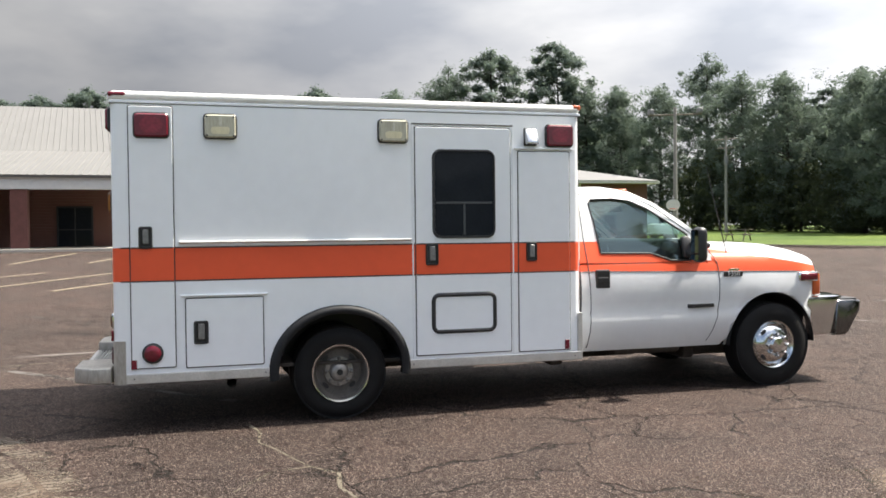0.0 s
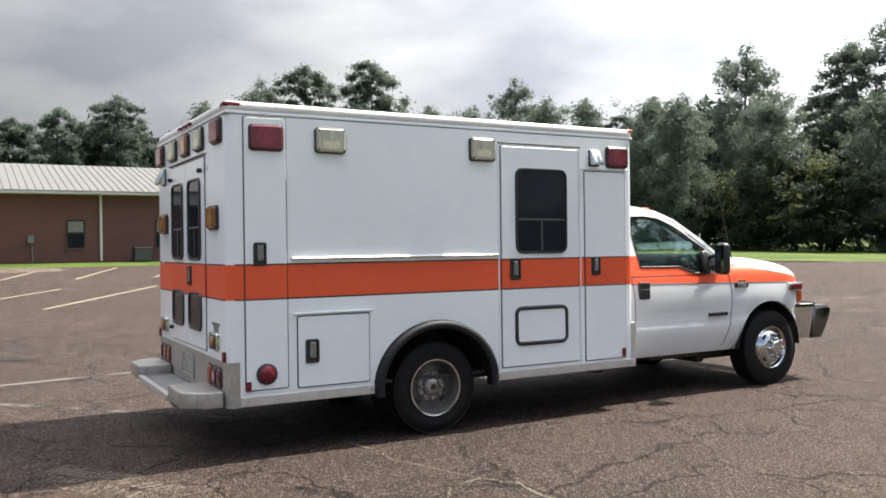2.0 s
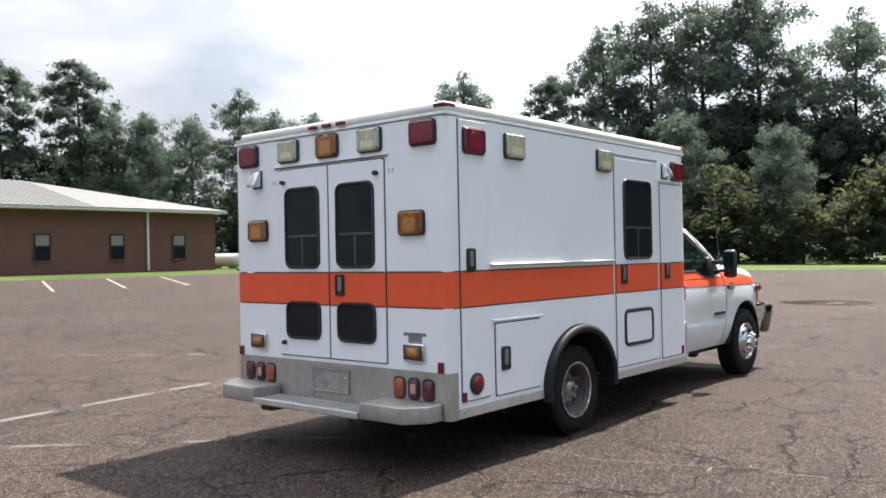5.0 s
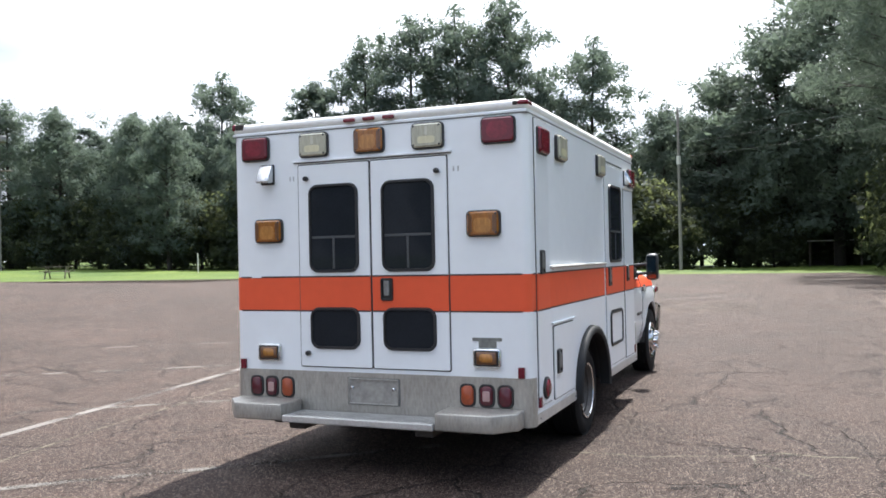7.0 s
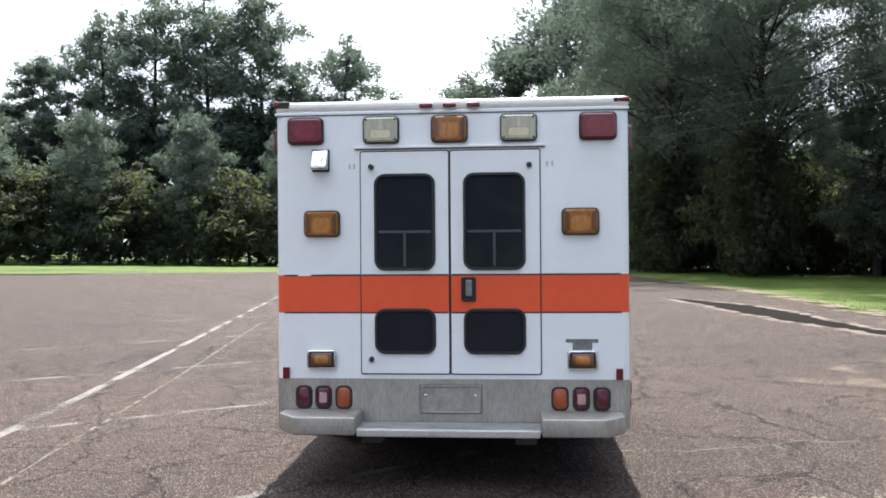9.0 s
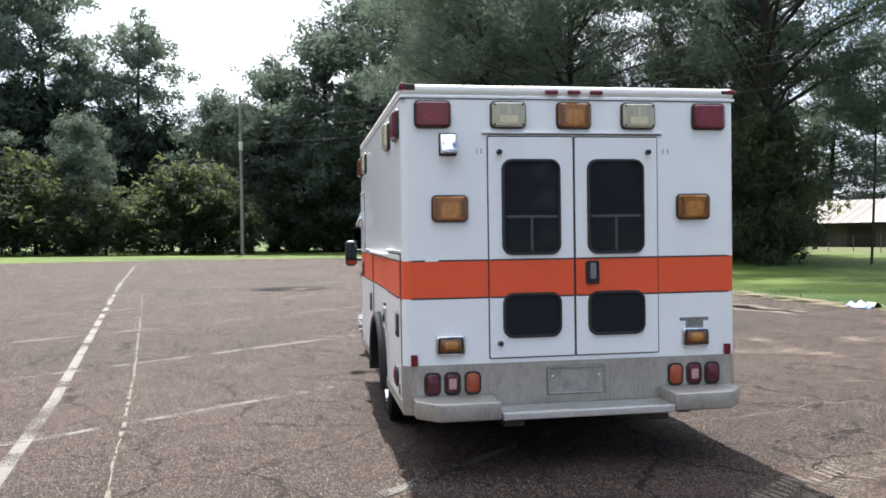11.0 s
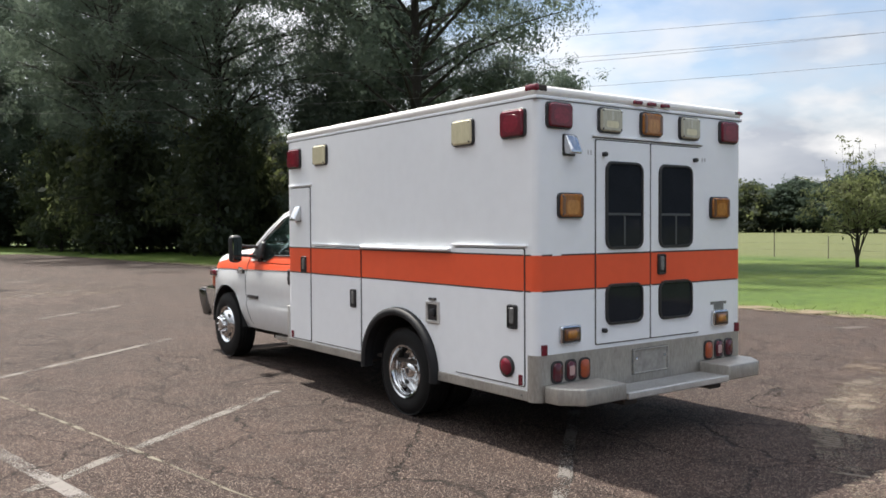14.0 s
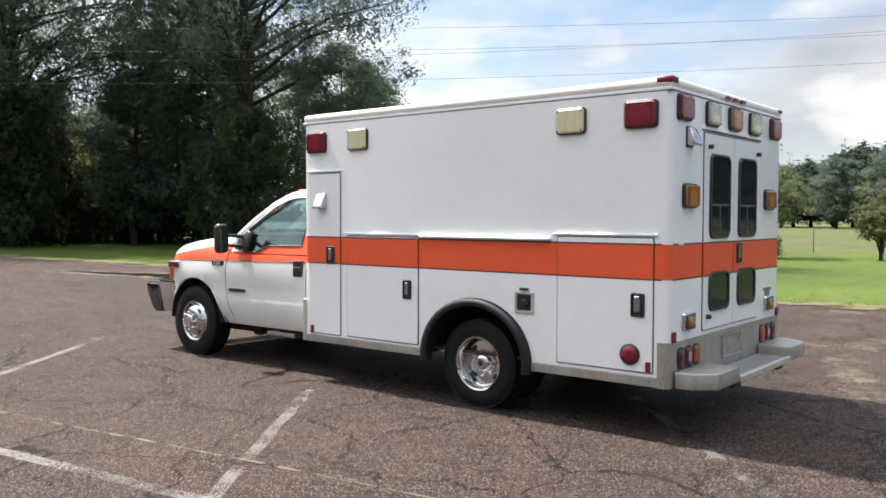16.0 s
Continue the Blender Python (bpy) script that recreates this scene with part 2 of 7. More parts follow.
leaf_light = mat("leaves_light", (0.140, 0.152, 0.074), 0.75, vary=0.35, scale=0.4, fine=3.0, island=0.6, spec=0.2)
for leaf_m in (leaf_dark, leaf_pine, leaf_far, leaf_shaded, leaf_light):
    ln, ll, lb = nodes_of(leaf_m)
    tr, mx = ln.new("ShaderNodeBsdfTranslucent"), ln.new("ShaderNodeMixShader")
    tr.inputs["Color"].default_value = {leaf_shaded: (0.125, 0.145, 0.060, 1), leaf_far: (0.060, 0.082, 0.055, 1), leaf_light: (0.16, 0.185, 0.080, 1)}.get(leaf_m, (0.135, 0.172, 0.125, 1))
    mx.inputs[0].default_value = 0.5
    ll.new(lb.outputs[0], mx.inputs[1]), ll.new(tr.outputs[0], mx.inputs[2]), ll.new(mx.outputs[0], ln["Material Output"].inputs["Surface"])

# ribbed metal roofing
metal_roof = mat("metal_roofing", (0.140, 0.136, 0.127), 0.5, 0.1, vary=0.10, scale=0.6, fine=8.0)

# treaded aluminium plate: raised lozenges, turned left and right by turns
tread = mat("tread_plate", (0.40, 0.38, 0.345), 0.42, 0.6, vary=0.26, scale=3.5, fine=40.0, stretch=(1.6, 1.6, 0.5))
tn, tl_, tb = nodes_of(tread)


def t_math(op, a, b=None):
    q = tn.new("ShaderNodeMath")
    q.operation = op
    for k, v in enumerate((a, b)):
        if isinstance(v, (int, float)):
            q.inputs[k].default_value = v
        elif v is not None:
            tl_.new(v, q.inputs[k])
    return q.outputs[0]


t_tc, t_sep = tn.new("ShaderNodeTexCoord"), tn.new("ShaderNodeSeparateXYZ")
tl_.new(t_tc.outputs["Object"], t_sep.inputs[0])
t_u = t_math("DIVIDE", t_math("ADD", t_sep.outputs[0], t_sep.outputs[1]), 0.026)
t_v = t_math("DIVIDE", t_math("ADD", t_sep.outputs[2], t_math("MULTIPLY", t_sep.outputs[1], 0.6)), 0.026)
t_fu, t_fv = t_math("SUBTRACT", t_math("FRACT", t_u), 0.5), t_math("SUBTRACT", t_math("FRACT", t_v), 0.5)
t_par = t_math("MODULO", t_math("ABSOLUTE", t_math("ADD", t_math("FLOOR", t_u), t_math("FLOOR", t_v))), 2.0)
t_sg = t_math("SUBTRACT", t_math("MULTIPLY", t_par, 2.0), 1.0)
t_w = t_math("MULTIPLY", t_fu, t_sg)
t_a, t_b = t_math("DIVIDE", t_math("ADD", t_w, t_fv), 0.80), t_math("DIVIDE", t_math("SUBTRACT", t_w, t_fv), 0.24)
t_h = t_math("SUBTRACT", 1.0, t_math("MINIMUM", t_math("ADD", t_math("MULTIPLY", t_a, t_a), t_math("MULTIPLY", t_b, t_b)), 1.0))
t_bump = tn.new("ShaderNodeBump")
t_bump.inputs["Strength"].default_value, t_bump.inputs["Distance"].default_value = 0.22, 0.003
t_rough = t_math("SUBTRACT", 0.5, t_math("MULTIPLY", t_h, 0.12))
tl_.new(t_rough, tb.inputs["Roughness"])
tl_.new(t_h, t_bump.inputs["Height"]), tl_.new(t_bump.outputs[0], tb.inputs["Normal"])

# see-through cab glass
cab_glass = bpy.data.materials.new("cab_glass")
cab_glass.use_nodes = True
gn, gl_, gb = nodes_of(cab_glass)
g_tr, g_gl, g_mx = gn.new("ShaderNodeBsdfTransparent"), gn.new("ShaderNodeBsdfGlossy"), gn.new("ShaderNodeMixShader")
g_tr.inputs["Color"].default_value, g_gl.inputs["Color"].default_value, g_gl.inputs["Roughness"].default_value = (0.50, 0.64, 0.61, 1), (0.78, 0.98, 0.97, 1), 0.03
g_mx.inputs[0].default_value = 0.14
gl_.new(g_tr.outputs[0], g_mx.inputs[1]), gl_.new(g_gl.outputs[0], g_mx.inputs[2])
gl_.new(g_mx.outputs[0], gn["Material Output"].inputs["Surface"])

# asphalt: bound stone chips, patches, crack network
asphalt = bpy.data.materials.new("worn_asphalt")
asphalt.use_nodes = True
an, al_, ab = nodes_of(asphalt)


def an_noise(scale, detail=4.0, rough=0.55):
    q = an.new("ShaderNodeTexNoise")
    q.inputs["Scale"].default_value, q.inputs["Detail"].default_value, q.inputs["Roughness"].default_value = scale, detail, rough
    al_.new(a_tc.outputs["Object"], q.inputs["Vector"])
    return q


def an_ramp(src, p0, c0, p1, c1):
    q = an.new("ShaderNodeValToRGB")
    q.color_ramp.elements[0].position, q.color_ramp.elements[1].position = p0, p1
    q.color_ramp.elements[0].color, q.color_ramp.elements[1].color = (*c0, 1), (*c1, 1)
    al_.new(src, q.inputs[0])
    return q


def an_mix(kind, fac, a, b):
    q = an.new("ShaderNodeMix")
    q.data_type, q.blend_type = "RGBA", kind
    if isinstance(fac, float):
        q.inputs[0].default_value = fac
    else:
        al_.new(fac, q.inputs[0])
    for k, v in ((6, a), (7, b)):
        if isinstance(v, tuple):
            q.inputs[k].default_value = (*v, 1)
        else:
            al_.new(v, q.inputs[k])
    return q.outputs[2]


a_tc = an.new("ShaderNodeTexCoord")
a_big, a_mid, a_chip = an_noise(0.22, 6.0), an_noise(1.7, 6.0, 0.65), an_noise(95.0, 2.0)
a_vor = an.new("ShaderNodeTexVoronoi")
a_vor.inputs["Scale"].default_value = 150.0
al_.new(a_tc.outputs["Object"], a_vor.inputs["Vector"])
a_base = an_ramp(a_big.outputs["Fac"], 0.34, (0.0204, 0.0138, 0.0118), 0.66, (0.0404, 0.0267, 0.0228))
a_c1 = an_mix("MULTIPLY", 0.75, a_base.outputs[0], an_ramp(a_mid.outputs["Fac"], 0.30, (0.62, 0.62, 0.63), 0.70, (1.5, 1.46, 1.40)).outputs[0])
a_c2 = an_mix("MULTIPLY", 0.9, a_c1, an_ramp(a_chip.outputs["Fac"], 0.36, (0.35, 0.35, 0.35), 0.66, (1.8, 1.75, 1.65)).outputs[0])
a_sp = an_ramp(a_vor.outputs["Color"], 0.72, (0, 0, 0), 0.80, (1, 1, 1))
a_c2 = an_mix("MULTIPLY", 0.8, a_c2, an_ramp(a_vor.outputs["Color"], 0.2, (0.4, 0.4, 0.4), 0.8, (1.6, 1.58, 1.55)).outputs[0])
a_c3 = an_mix("MIX", an_mix("MULTIPLY", 1.0, a_sp.outputs[0], (0.75, 0.75, 0.75)), a_c2, (0.245, 0.198, 0.168))
# cracks
a_warp = an_noise(0.95, 7.0, 0.6)
a_wm = an.new("ShaderNodeVectorMath")
a_wm.operation = "MULTIPLY_ADD"
a_wm.inputs[1].default_value = (1.1, 1.1, 0.0)
al_.new(a_warp.outputs["Color"], a_wm.inputs[0]), al_.new(a_tc.outputs["Object"], a_wm.inputs[2])
a_flat = an.new("ShaderNodeVectorMath")
a_flat.operation = "MULTIPLY"
a_flat.inputs[1].default_value = (1, 1, 0)
al_.new(a_wm.outputs[0], a_flat.inputs[0])
a_cr = an.new("ShaderNodeTexVoronoi")
a_cr.feature = "DISTANCE_TO_EDGE"
a_cr.inputs["Scale"].default_value = 0.8
al_.new(a_flat.outputs[0], a_cr.inputs["Vector"])
a_line = an_ramp(a_cr.outputs["Distance"], 0.0034, (1, 1, 1), 0.0098, (0, 0, 0))
a_gate = an_ramp(an_noise(0.8, 3.0).outputs["Fac"], 0.30, (0, 0, 0), 0.42, (1, 1, 1))
a_crack = an_mix("MULTIPLY", 1.0, a_line.outputs[0], a_gate.outputs[0])
a_fin = an.new("ShaderNodeTexVoronoi")
a_fin.feature = "DISTANCE_TO_EDGE"
a_fin.inputs["Scale"].default_value = 2.7
al_.new(a_flat.outputs[0], a_fin.inputs["Vector"])
a_fl = an_ramp(a_fin.outputs["Distance"], 0.004, (0.7, 0.7, 0.7), 0.015, (0, 0, 0))
a_fg = an_ramp(an_noise(0.45, 4.0).outputs["Fac"], 0.46, (0, 0, 0), 0.55, (1, 1, 1))
a_crack = an_mix("LIGHTEN", 1.0, a_crack, an_mix("MULTIPLY", 1.0, a_fl.outputs[0], a_fg.outputs[0]))
a_c4 = an_mix("MIX", an_mix("MULTIPLY", 1.0, a_crack, (0.92, 0.92, 0.92)), a_c3, (0.008, 0.0065, 0.005))
al_.new(a_c4, ab.inputs["Base Color"])
ab.inputs["Roughness"].default_value, ab.inputs["Specular IOR Level"].default_value = 0.78, 0.16
a_bp = an.new("ShaderNodeBump")
a_bp.inputs["Strength"].default_value, a_bp.inputs["Distance"].default_value = 1.0, 0.018
a_sub = an.new("ShaderNodeMath")
a_sub.operation = "SUBTRACT"
al_.new(a_chip.outputs["Fac"], a_sub.inputs[0]), al_.new(a_crack, a_sub.inputs[1])
al_.new(a_sub.outputs[0], a_bp.inputs["Height"]), al_.new(a_bp.outputs[0], ab.inputs["Normal"])

# grass: mown lawn near by, straw-coloured pasture beyond the fence
grass = bpy.data.materials.new("lawn_grass")
grass.use_nodes = True
an, al_, ab = nodes_of(grass)
a_tc = an.new("ShaderNodeTexCoord")
g1 = an_ramp(an_noise(0.12, 6.0).outputs["Fac"], 0.35, (0.036, 0.068, 0.009), 0.65, (0.086, 0.120, 0.017))
g2 = an_mix("MULTIPLY", 0.9, g1.outputs[0], an_ramp(an_noise(3.0, 6.0, 0.7).outputs["Fac"], 0.3, (0.6, 0.62, 0.6), 0.7, (1.3, 1.3, 1.2)).outputs[0])
g_sep = an.new("ShaderNodeSeparateXYZ")
al_.new(a_tc.outputs["Object"], g_sep.inputs[0])
g_m = an.new("ShaderNodeMapRange")
g_m.inputs["From Min"].default_value, g_m.inputs["From Max"].default_value = 33.0, 38.0
al_.new(g_sep.outputs[0], g_m.inputs[0])
g3 = an_mix("MIX", g_m.outputs[0], g2, an_mix("MULTIPLY", 0.8, (0.080, 0.086, 0.030), an_ramp(an_noise(0.5, 6.0, 0.7).outputs["Fac"], 0.3, (0.6, 0.7, 0.6), 0.7, (1.2, 1.2, 1.2)).outputs[0]))
al_.new(g3, ab.inputs["Base Color"])
ab.inputs["Roughness"].default_value, ab.inputs["Specular IOR Level"].default_value = 0.8, 0.2
a_bp = an.new("ShaderNodeBump")
a_bp.inputs["Strength"].default_value, a_bp.inputs["Distance"].default_value = 0.8, 0.05
al_.new(an_noise(14.0, 5.0, 0.7).outputs["Fac"], a_bp.inputs["Height"]), al_.new(a_bp.outputs[0], ab.inputs["Normal"])


def worn(name, color, cover, scale, spec=0.4):
    """Paint or dirt on the asphalt, worn through in patches."""
    m = mat(name, color, 0.8, vary=0.15, scale=4.0, fine=50.0, spec=spec)
    n, l, b = nodes_of(m)
    tc, nz, nf, ad, rp = n.new("ShaderNodeTexCoord"), n.new("ShaderNodeTexNoise"), n.new("ShaderNodeTexNoise"), n.new("ShaderNodeMath"), n.new("ShaderNodeMapRange")
    nz.inputs["Scale"].default_value, nz.inputs["Detail"].default_value, nf.inputs["Scale"].default_value = scale, 6.0, 70.0
    ad.operation = "MULTIPLY_ADD"
    ad.inputs[1].default_value = 0.55
    l.new(tc.outputs["Object"], nz.inputs["Vector"]), l.new(tc.outputs["Object"], nf.inputs["Vector"])
    l.new(nf.outputs["Fac"], ad.inputs[0]), l.new(nz.outputs["Fac"], ad.inputs[2]), l.new(ad.outputs[0], rp.inputs[0])
    rp.inputs["From Min"].default_value, rp.inputs["From Max"].default_value = 1.02 - cover, 1.20 - cover
    l.new(rp.outputs[0], b.inputs["Alpha"])
    return m


line_paint = worn("worn_line_paint", (0.127, 0.113, 0.103), 0.40, 1.3)
faint_paint = worn("faint_line_paint", (0.116, 0.103, 0.090), 0.37, 1.8)
ghost_paint = worn("ghost_line_paint", (0.080, 0.070, 0.061), 0.27, 1.8)
dim_paint = worn("dim_line_paint", (0.095, 0.085, 0.076), 0.34, 1.8)
far_paint = worn("stall_line_paint", (0.301, 0.260, 0.171), 0.56, 1.0)
dust = worn("dried_mud", (0.116, 0.095, 0.072), 0.33, 2.5)
straw = worn("dry_weeds", (0.108, 0.092, 0.066), 0.43, 6.0)
oil = worn("oil_stain", (0.009, 0.008, 0.007), 0.56, 1.6, 0.08)
damp = worn("damp_stain", (0.010, 0.008, 0.007), 0.24, 5.0, 0.15)
sand = worn("washed_sand", (0.088, 0.063, 0.044), 0.22, 1.2)
puddle = mat("black_puddle", (0.006, 0.005, 0.004), 0.7, vary=0.3, scale=2.0, spec=0.03)
dry_soil = worn("dry_soil", (0.115, 0.085, 0.050), 0.36, 1.4)
pale_sand = worn("pale_sand", (0.103, 0.078, 0.060), 0.42, 1.6)


# ---------- mesh helpers ----------
def part(name, bm, material, parent=None, label="", smooth=None):
    """Links a bmesh as one mesh object. material: one or a list of slots. smooth: angle in degrees."""
    bmesh.ops.recalc_face_normals(bm, faces=bm.faces)
    me = bpy.data.meshes.new(name)
    bm.to_mesh(me)
    bm.free()
    for m in material if isinstance(material, (list, tuple)) else (material,):
        me.materials.append(m)
    if smooth:
        me.shade_smooth()
        me.set_sharp_from_angle(angle=radians(smooth))
    ob = new(name, me)
    ob.parent = parent
    if label:
        tagged(ob, label)
    return ob


def add_box(bm, x0, x1, y0, y1, z0, z1, bevel=0.0, seg=2):
    r = bmesh.ops.create_cube(bm, size=1.0, matrix=Matrix.Translation(((x0 + x1) / 2, (y0 + y1) / 2, (z0 + z1) / 2)) @ Matrix.Diagonal((abs(x1 - x0), abs(y1 - y0), abs(z1 - z0), 1)))
    if bevel:
        edges = list({e for v in r["verts"] for e in v.link_edges})
        bmesh.ops.bevel(bm, geom=edges, offset=bevel, segments=seg, affect="EDGES", profile=0.5)
    return bm


def boxed(*a, **k):
    return add_box(bmesh.new(), *a, **k)


def add_tube(bm, p, q, r0, r1=None, n=10, caps=True):
    p, q = Vector(p), Vector(q)
    turn = (q - p).to_track_quat("Z", "Y").to_matrix().to_4x4()
    bmesh.ops.create_cone(bm, cap_ends=caps, segments=n, radius1=r0, radius2=r0 if r1 is None else r1, depth=(q - p).length, matrix=Matrix.Translation((p + q) / 2) @ turn)
    return bm


def add_lathe(bm, rings, n, m, closed=False):
    """Turns (radius, along) rings round the local z axis, set by the pose m."""
    rows = [[bm.verts.new(m @ Vector((r * math.cos(2 * math.pi * i / n), r * math.sin(2 * math.pi * i / n), h))) for i in range(n)] for r, h in rings]
    for a, b in zip(rows, rows[1:]):
        for i in range(n):
            bm.faces.new((a[i], a[(i + 1) % n], b[(i + 1) % n], b[i]))
    if closed:
        bm.faces.new(rows[0]), bm.faces.new(rows[-1])
    return bm


HW = 1.195           # half the width of the box
BAND0, BAND1 = 1.163, 1.418


def on_face(face, u, v, d):
    """A point on the right (R), left (L) or rear (B) face of the box, d outwards."""
    return {"R": (HW + d, u, v), "L": (-HW - d, u, v), "B": (u, -d, v)}[face]


def loop_of(u0, u1, v0, v1, r, seg=5):
    r = max(r, 1e-4)
    out = []
    for cu, cv, a0 in ((u1 - r, v1 - r, 0), (u0 + r, v1 - r, 90), (u0 + r, v0 + r, 180), (u1 - r, v0 + r, 270)):
        for i in range(seg + 1):
            a = radians(a0 + 90 * i / seg)
            out.append((cu + r * math.cos(a), cv + r * math.sin(a)))
    return out


def add_plate(bm, face, u0, u1, v0, v1, d0, d1, r=0.01, soft=0.004, seg=5, band=False):
    """A rounded plate on a face with an eased edge; band: its faces in the stripe take slot 1."""
    if u0 > u1:
        u0, u1 = u1, u0
    if v0 > v1:
        v0, v1 = v1, v0
    outer, inner = loop_of(u0, u1, v0, v1, r, seg), loop_of(u0 + soft, u1 - soft, v0 + soft, v1 - soft, max(r - soft, 0.001), seg)
    rows = [[bm.verts.new(on_face(face, u, v, d)) for u, v in lp] for lp, d in ((outer, d0), (outer, d1 - soft), (inner, d1))]
    made = [bm.faces.new(rows[2]), bm.faces.new(rows[0])]
    n = len(outer)
    for a, b in zip(rows, rows[1:]):
        for i in range(n):
            made.append(bm.faces.new((a[i], a[(i + 1) % n], b[(i + 1) % n], b[i])))
    if band:
        paint_band(bm)
    return bm


def paint_band(bm, z0=BAND0, z1=BAND1, keep=None):
    for z in (z0, z1):
        bmesh.ops.bisect_plane(bm, geom=bm.verts[:] + bm.edges[:] + bm.faces[:], plane_co=(0, 0, z), plane_no=(0, 0, 1), dist=1e-5)
    for f in bm.faces:
        c = f.calc_center_median()
        if z0 < c.z < z1 and (keep is None or keep(c)):
            f.material_index = 1


def add_frame(bm, face, u0, u1, v0, v1, w, d0, d1, r=0.05, seg=6):
    """A rounded ring of width w."""
    o, i_ = loop_of(u0, u1, v0, v1, r, seg), loop_of(u0 + w, u1 - w, v0 + w, v1 - w, max(r - w, 0.004), seg)
    o2, i2 = loop_of(u0 + w * 0.25, u1 - w * 0.25, v0 + w * 0.25, v1 - w * 0.25, max(r - w * 0.25, 0.004), seg), loop_of(u0 + w * 0.75, u1 - w * 0.75, v0 + w * 0.75, v1 - w * 0.75, max(r - w * 0.75, 0.004), seg)
    rows = [[bm.verts.new(on_face(face, u, v, d)) for u, v in lp] for lp, d in ((o, d0), (o2, d1), (i2, d1), (i_, d0))]
    n = len(o)
    for a, b in zip(rows, rows[1:]):
        for k in range(n):
            bm.faces.new((a[k], a[(k + 1) % n], b[(k + 1) % n], b[k]))
    return bm


def plate(*a, **k):
    return add_plate(bmesh.new(), *a, **k)


def thing(name, label, category, group="", place=(0, 0, 0)):
    ob = new(name)
    ob.location = place
    ob.empty_display_size = 0.3
    return tagged(ob, label, category, group)


def leaves_mesh(name, verts, material, parent, label):
    """One mesh of loose three-cornered leaves from an (n, 3, 3) array."""
    me = bpy.data.meshes.new(name)
    me.from_pydata(verts.reshape(-1, 3).tolist(), [], np.arange(3 * len(verts)).reshape(-1, 3).tolist())
    me.materials.append(material)
    ob = new(name, me)
    ob.parent = parent
    return tagged(ob, label)


def quads_mesh(name, verts, material, parent=None, label=""):
    """One mesh from an (n, 4, 3) array of loose quads."""
    me = bpy.data.meshes.new(name)
    n = len(verts)
    me.from_pydata(verts.reshape(-1, 3).tolist(), [], np.arange(4 * n).reshape(-1, 4).tolist())
    me.materials.append(material)
    ob = new(name, me)
    ob.parent = parent
    if label:
        tagged(ob, label)
    return ob


# ---------- ground ----------
def terrain(x, y):
    """The lot climbs gently towards the church."""
    return 0.0205 * 2.0 * math.log1p(math.exp(min((-x - 6.0) / 2.0, 300)))


def ground_sheet():
    bm = bmesh.new()
    xs = [-900, -300, -160, -110, -80, -60, -48, -40, -32, -26, -20, -15, -11, -8, -6, -4, -2, 0, 5, 10, 20, 40, 80, 160, 300, 900]
    ys = [-900, -300, -120, -60, -30, -10, 0, 10, 20, 40, 60, 90, 140, 300, 900]
    grid = [[bm.verts.new((x, y, terrain(max(x, -130), y) - 0.035)) for x in xs] for y in ys]
    for a, b in zip(grid, grid[1:]):
        for i in range(len(xs) - 1):
            bm.faces.new((a[i], a[i + 1], b[i + 1], b[i]))
    return tagged(part("ground", bm, grass), "mown green lawn running into straw-coloured pasture", "lawn", kind="structure")


ground_sheet()


def asphalt_lot():
    rng = random.Random(5)
    corners = [(9.5, -70), (9.5, 2), (9.25, 7), (8.95, 11), (8.8, 15), (8.8, 25), (7.9, 36), (7.2, 47), (5.8, 56), (-6, 56.8), (-10, 55.4), (-18.8, 47.5), (-23.5, 40.5), (-27, 32.5), (-31.5, 29.6), (-39.6, 28.5), (-39.9, -70)]
    edge = []
    for (x0, y0), (x1, y1) in zip(corners, corners[1:] + corners[:1]):
        n = max(2, int(math.hypot(x1 - x0, y1 - y0) / 0.6))
        for i in range(n):
            w = 0.0 if i == 0 else 1.0
            edge.append((x0 + (x1 - x0) * i / n + w * rng.uniform(-0.10, 0.10), y0 + (y1 - y0) * i / n + w * rng.uniform(-0.10, 0.10)))
    bm = bmesh.new()
    bm.faces.new([bm.verts.new((x, y, 0)) for x, y in edge])
    bmesh.ops.triangulate(bm, faces=bm.faces[:])
    for x in (-36, -32, -28, -24, -20, -17, -14, -12, -10, -8, -6, -4, -2, 0):
        bmesh.ops.bisect_plane(bm, geom=bm.verts[:] + bm.edges[:] + bm.faces[:], plane_co=(x, 0, 0), plane_no=(1, 0, 0), dist=1e-4)
    for v in bm.verts:
        v.co.z = terrain(v.co.x, v.co.y)
    rim = [e for e in bm.edges if e.is_boundary]
    low = bmesh.ops.extrude_edge_only(bm, edges=rim)
    for v in low["geom"]:
        if isinstance(v, bmesh.types.BMVert):
            v.co.z -= 0.06
    return tagged(part("road", bm, asphalt), "cracked brown-grey asphalt of a parking lot", "parking lot", kind="structure")


asphalt_lot()


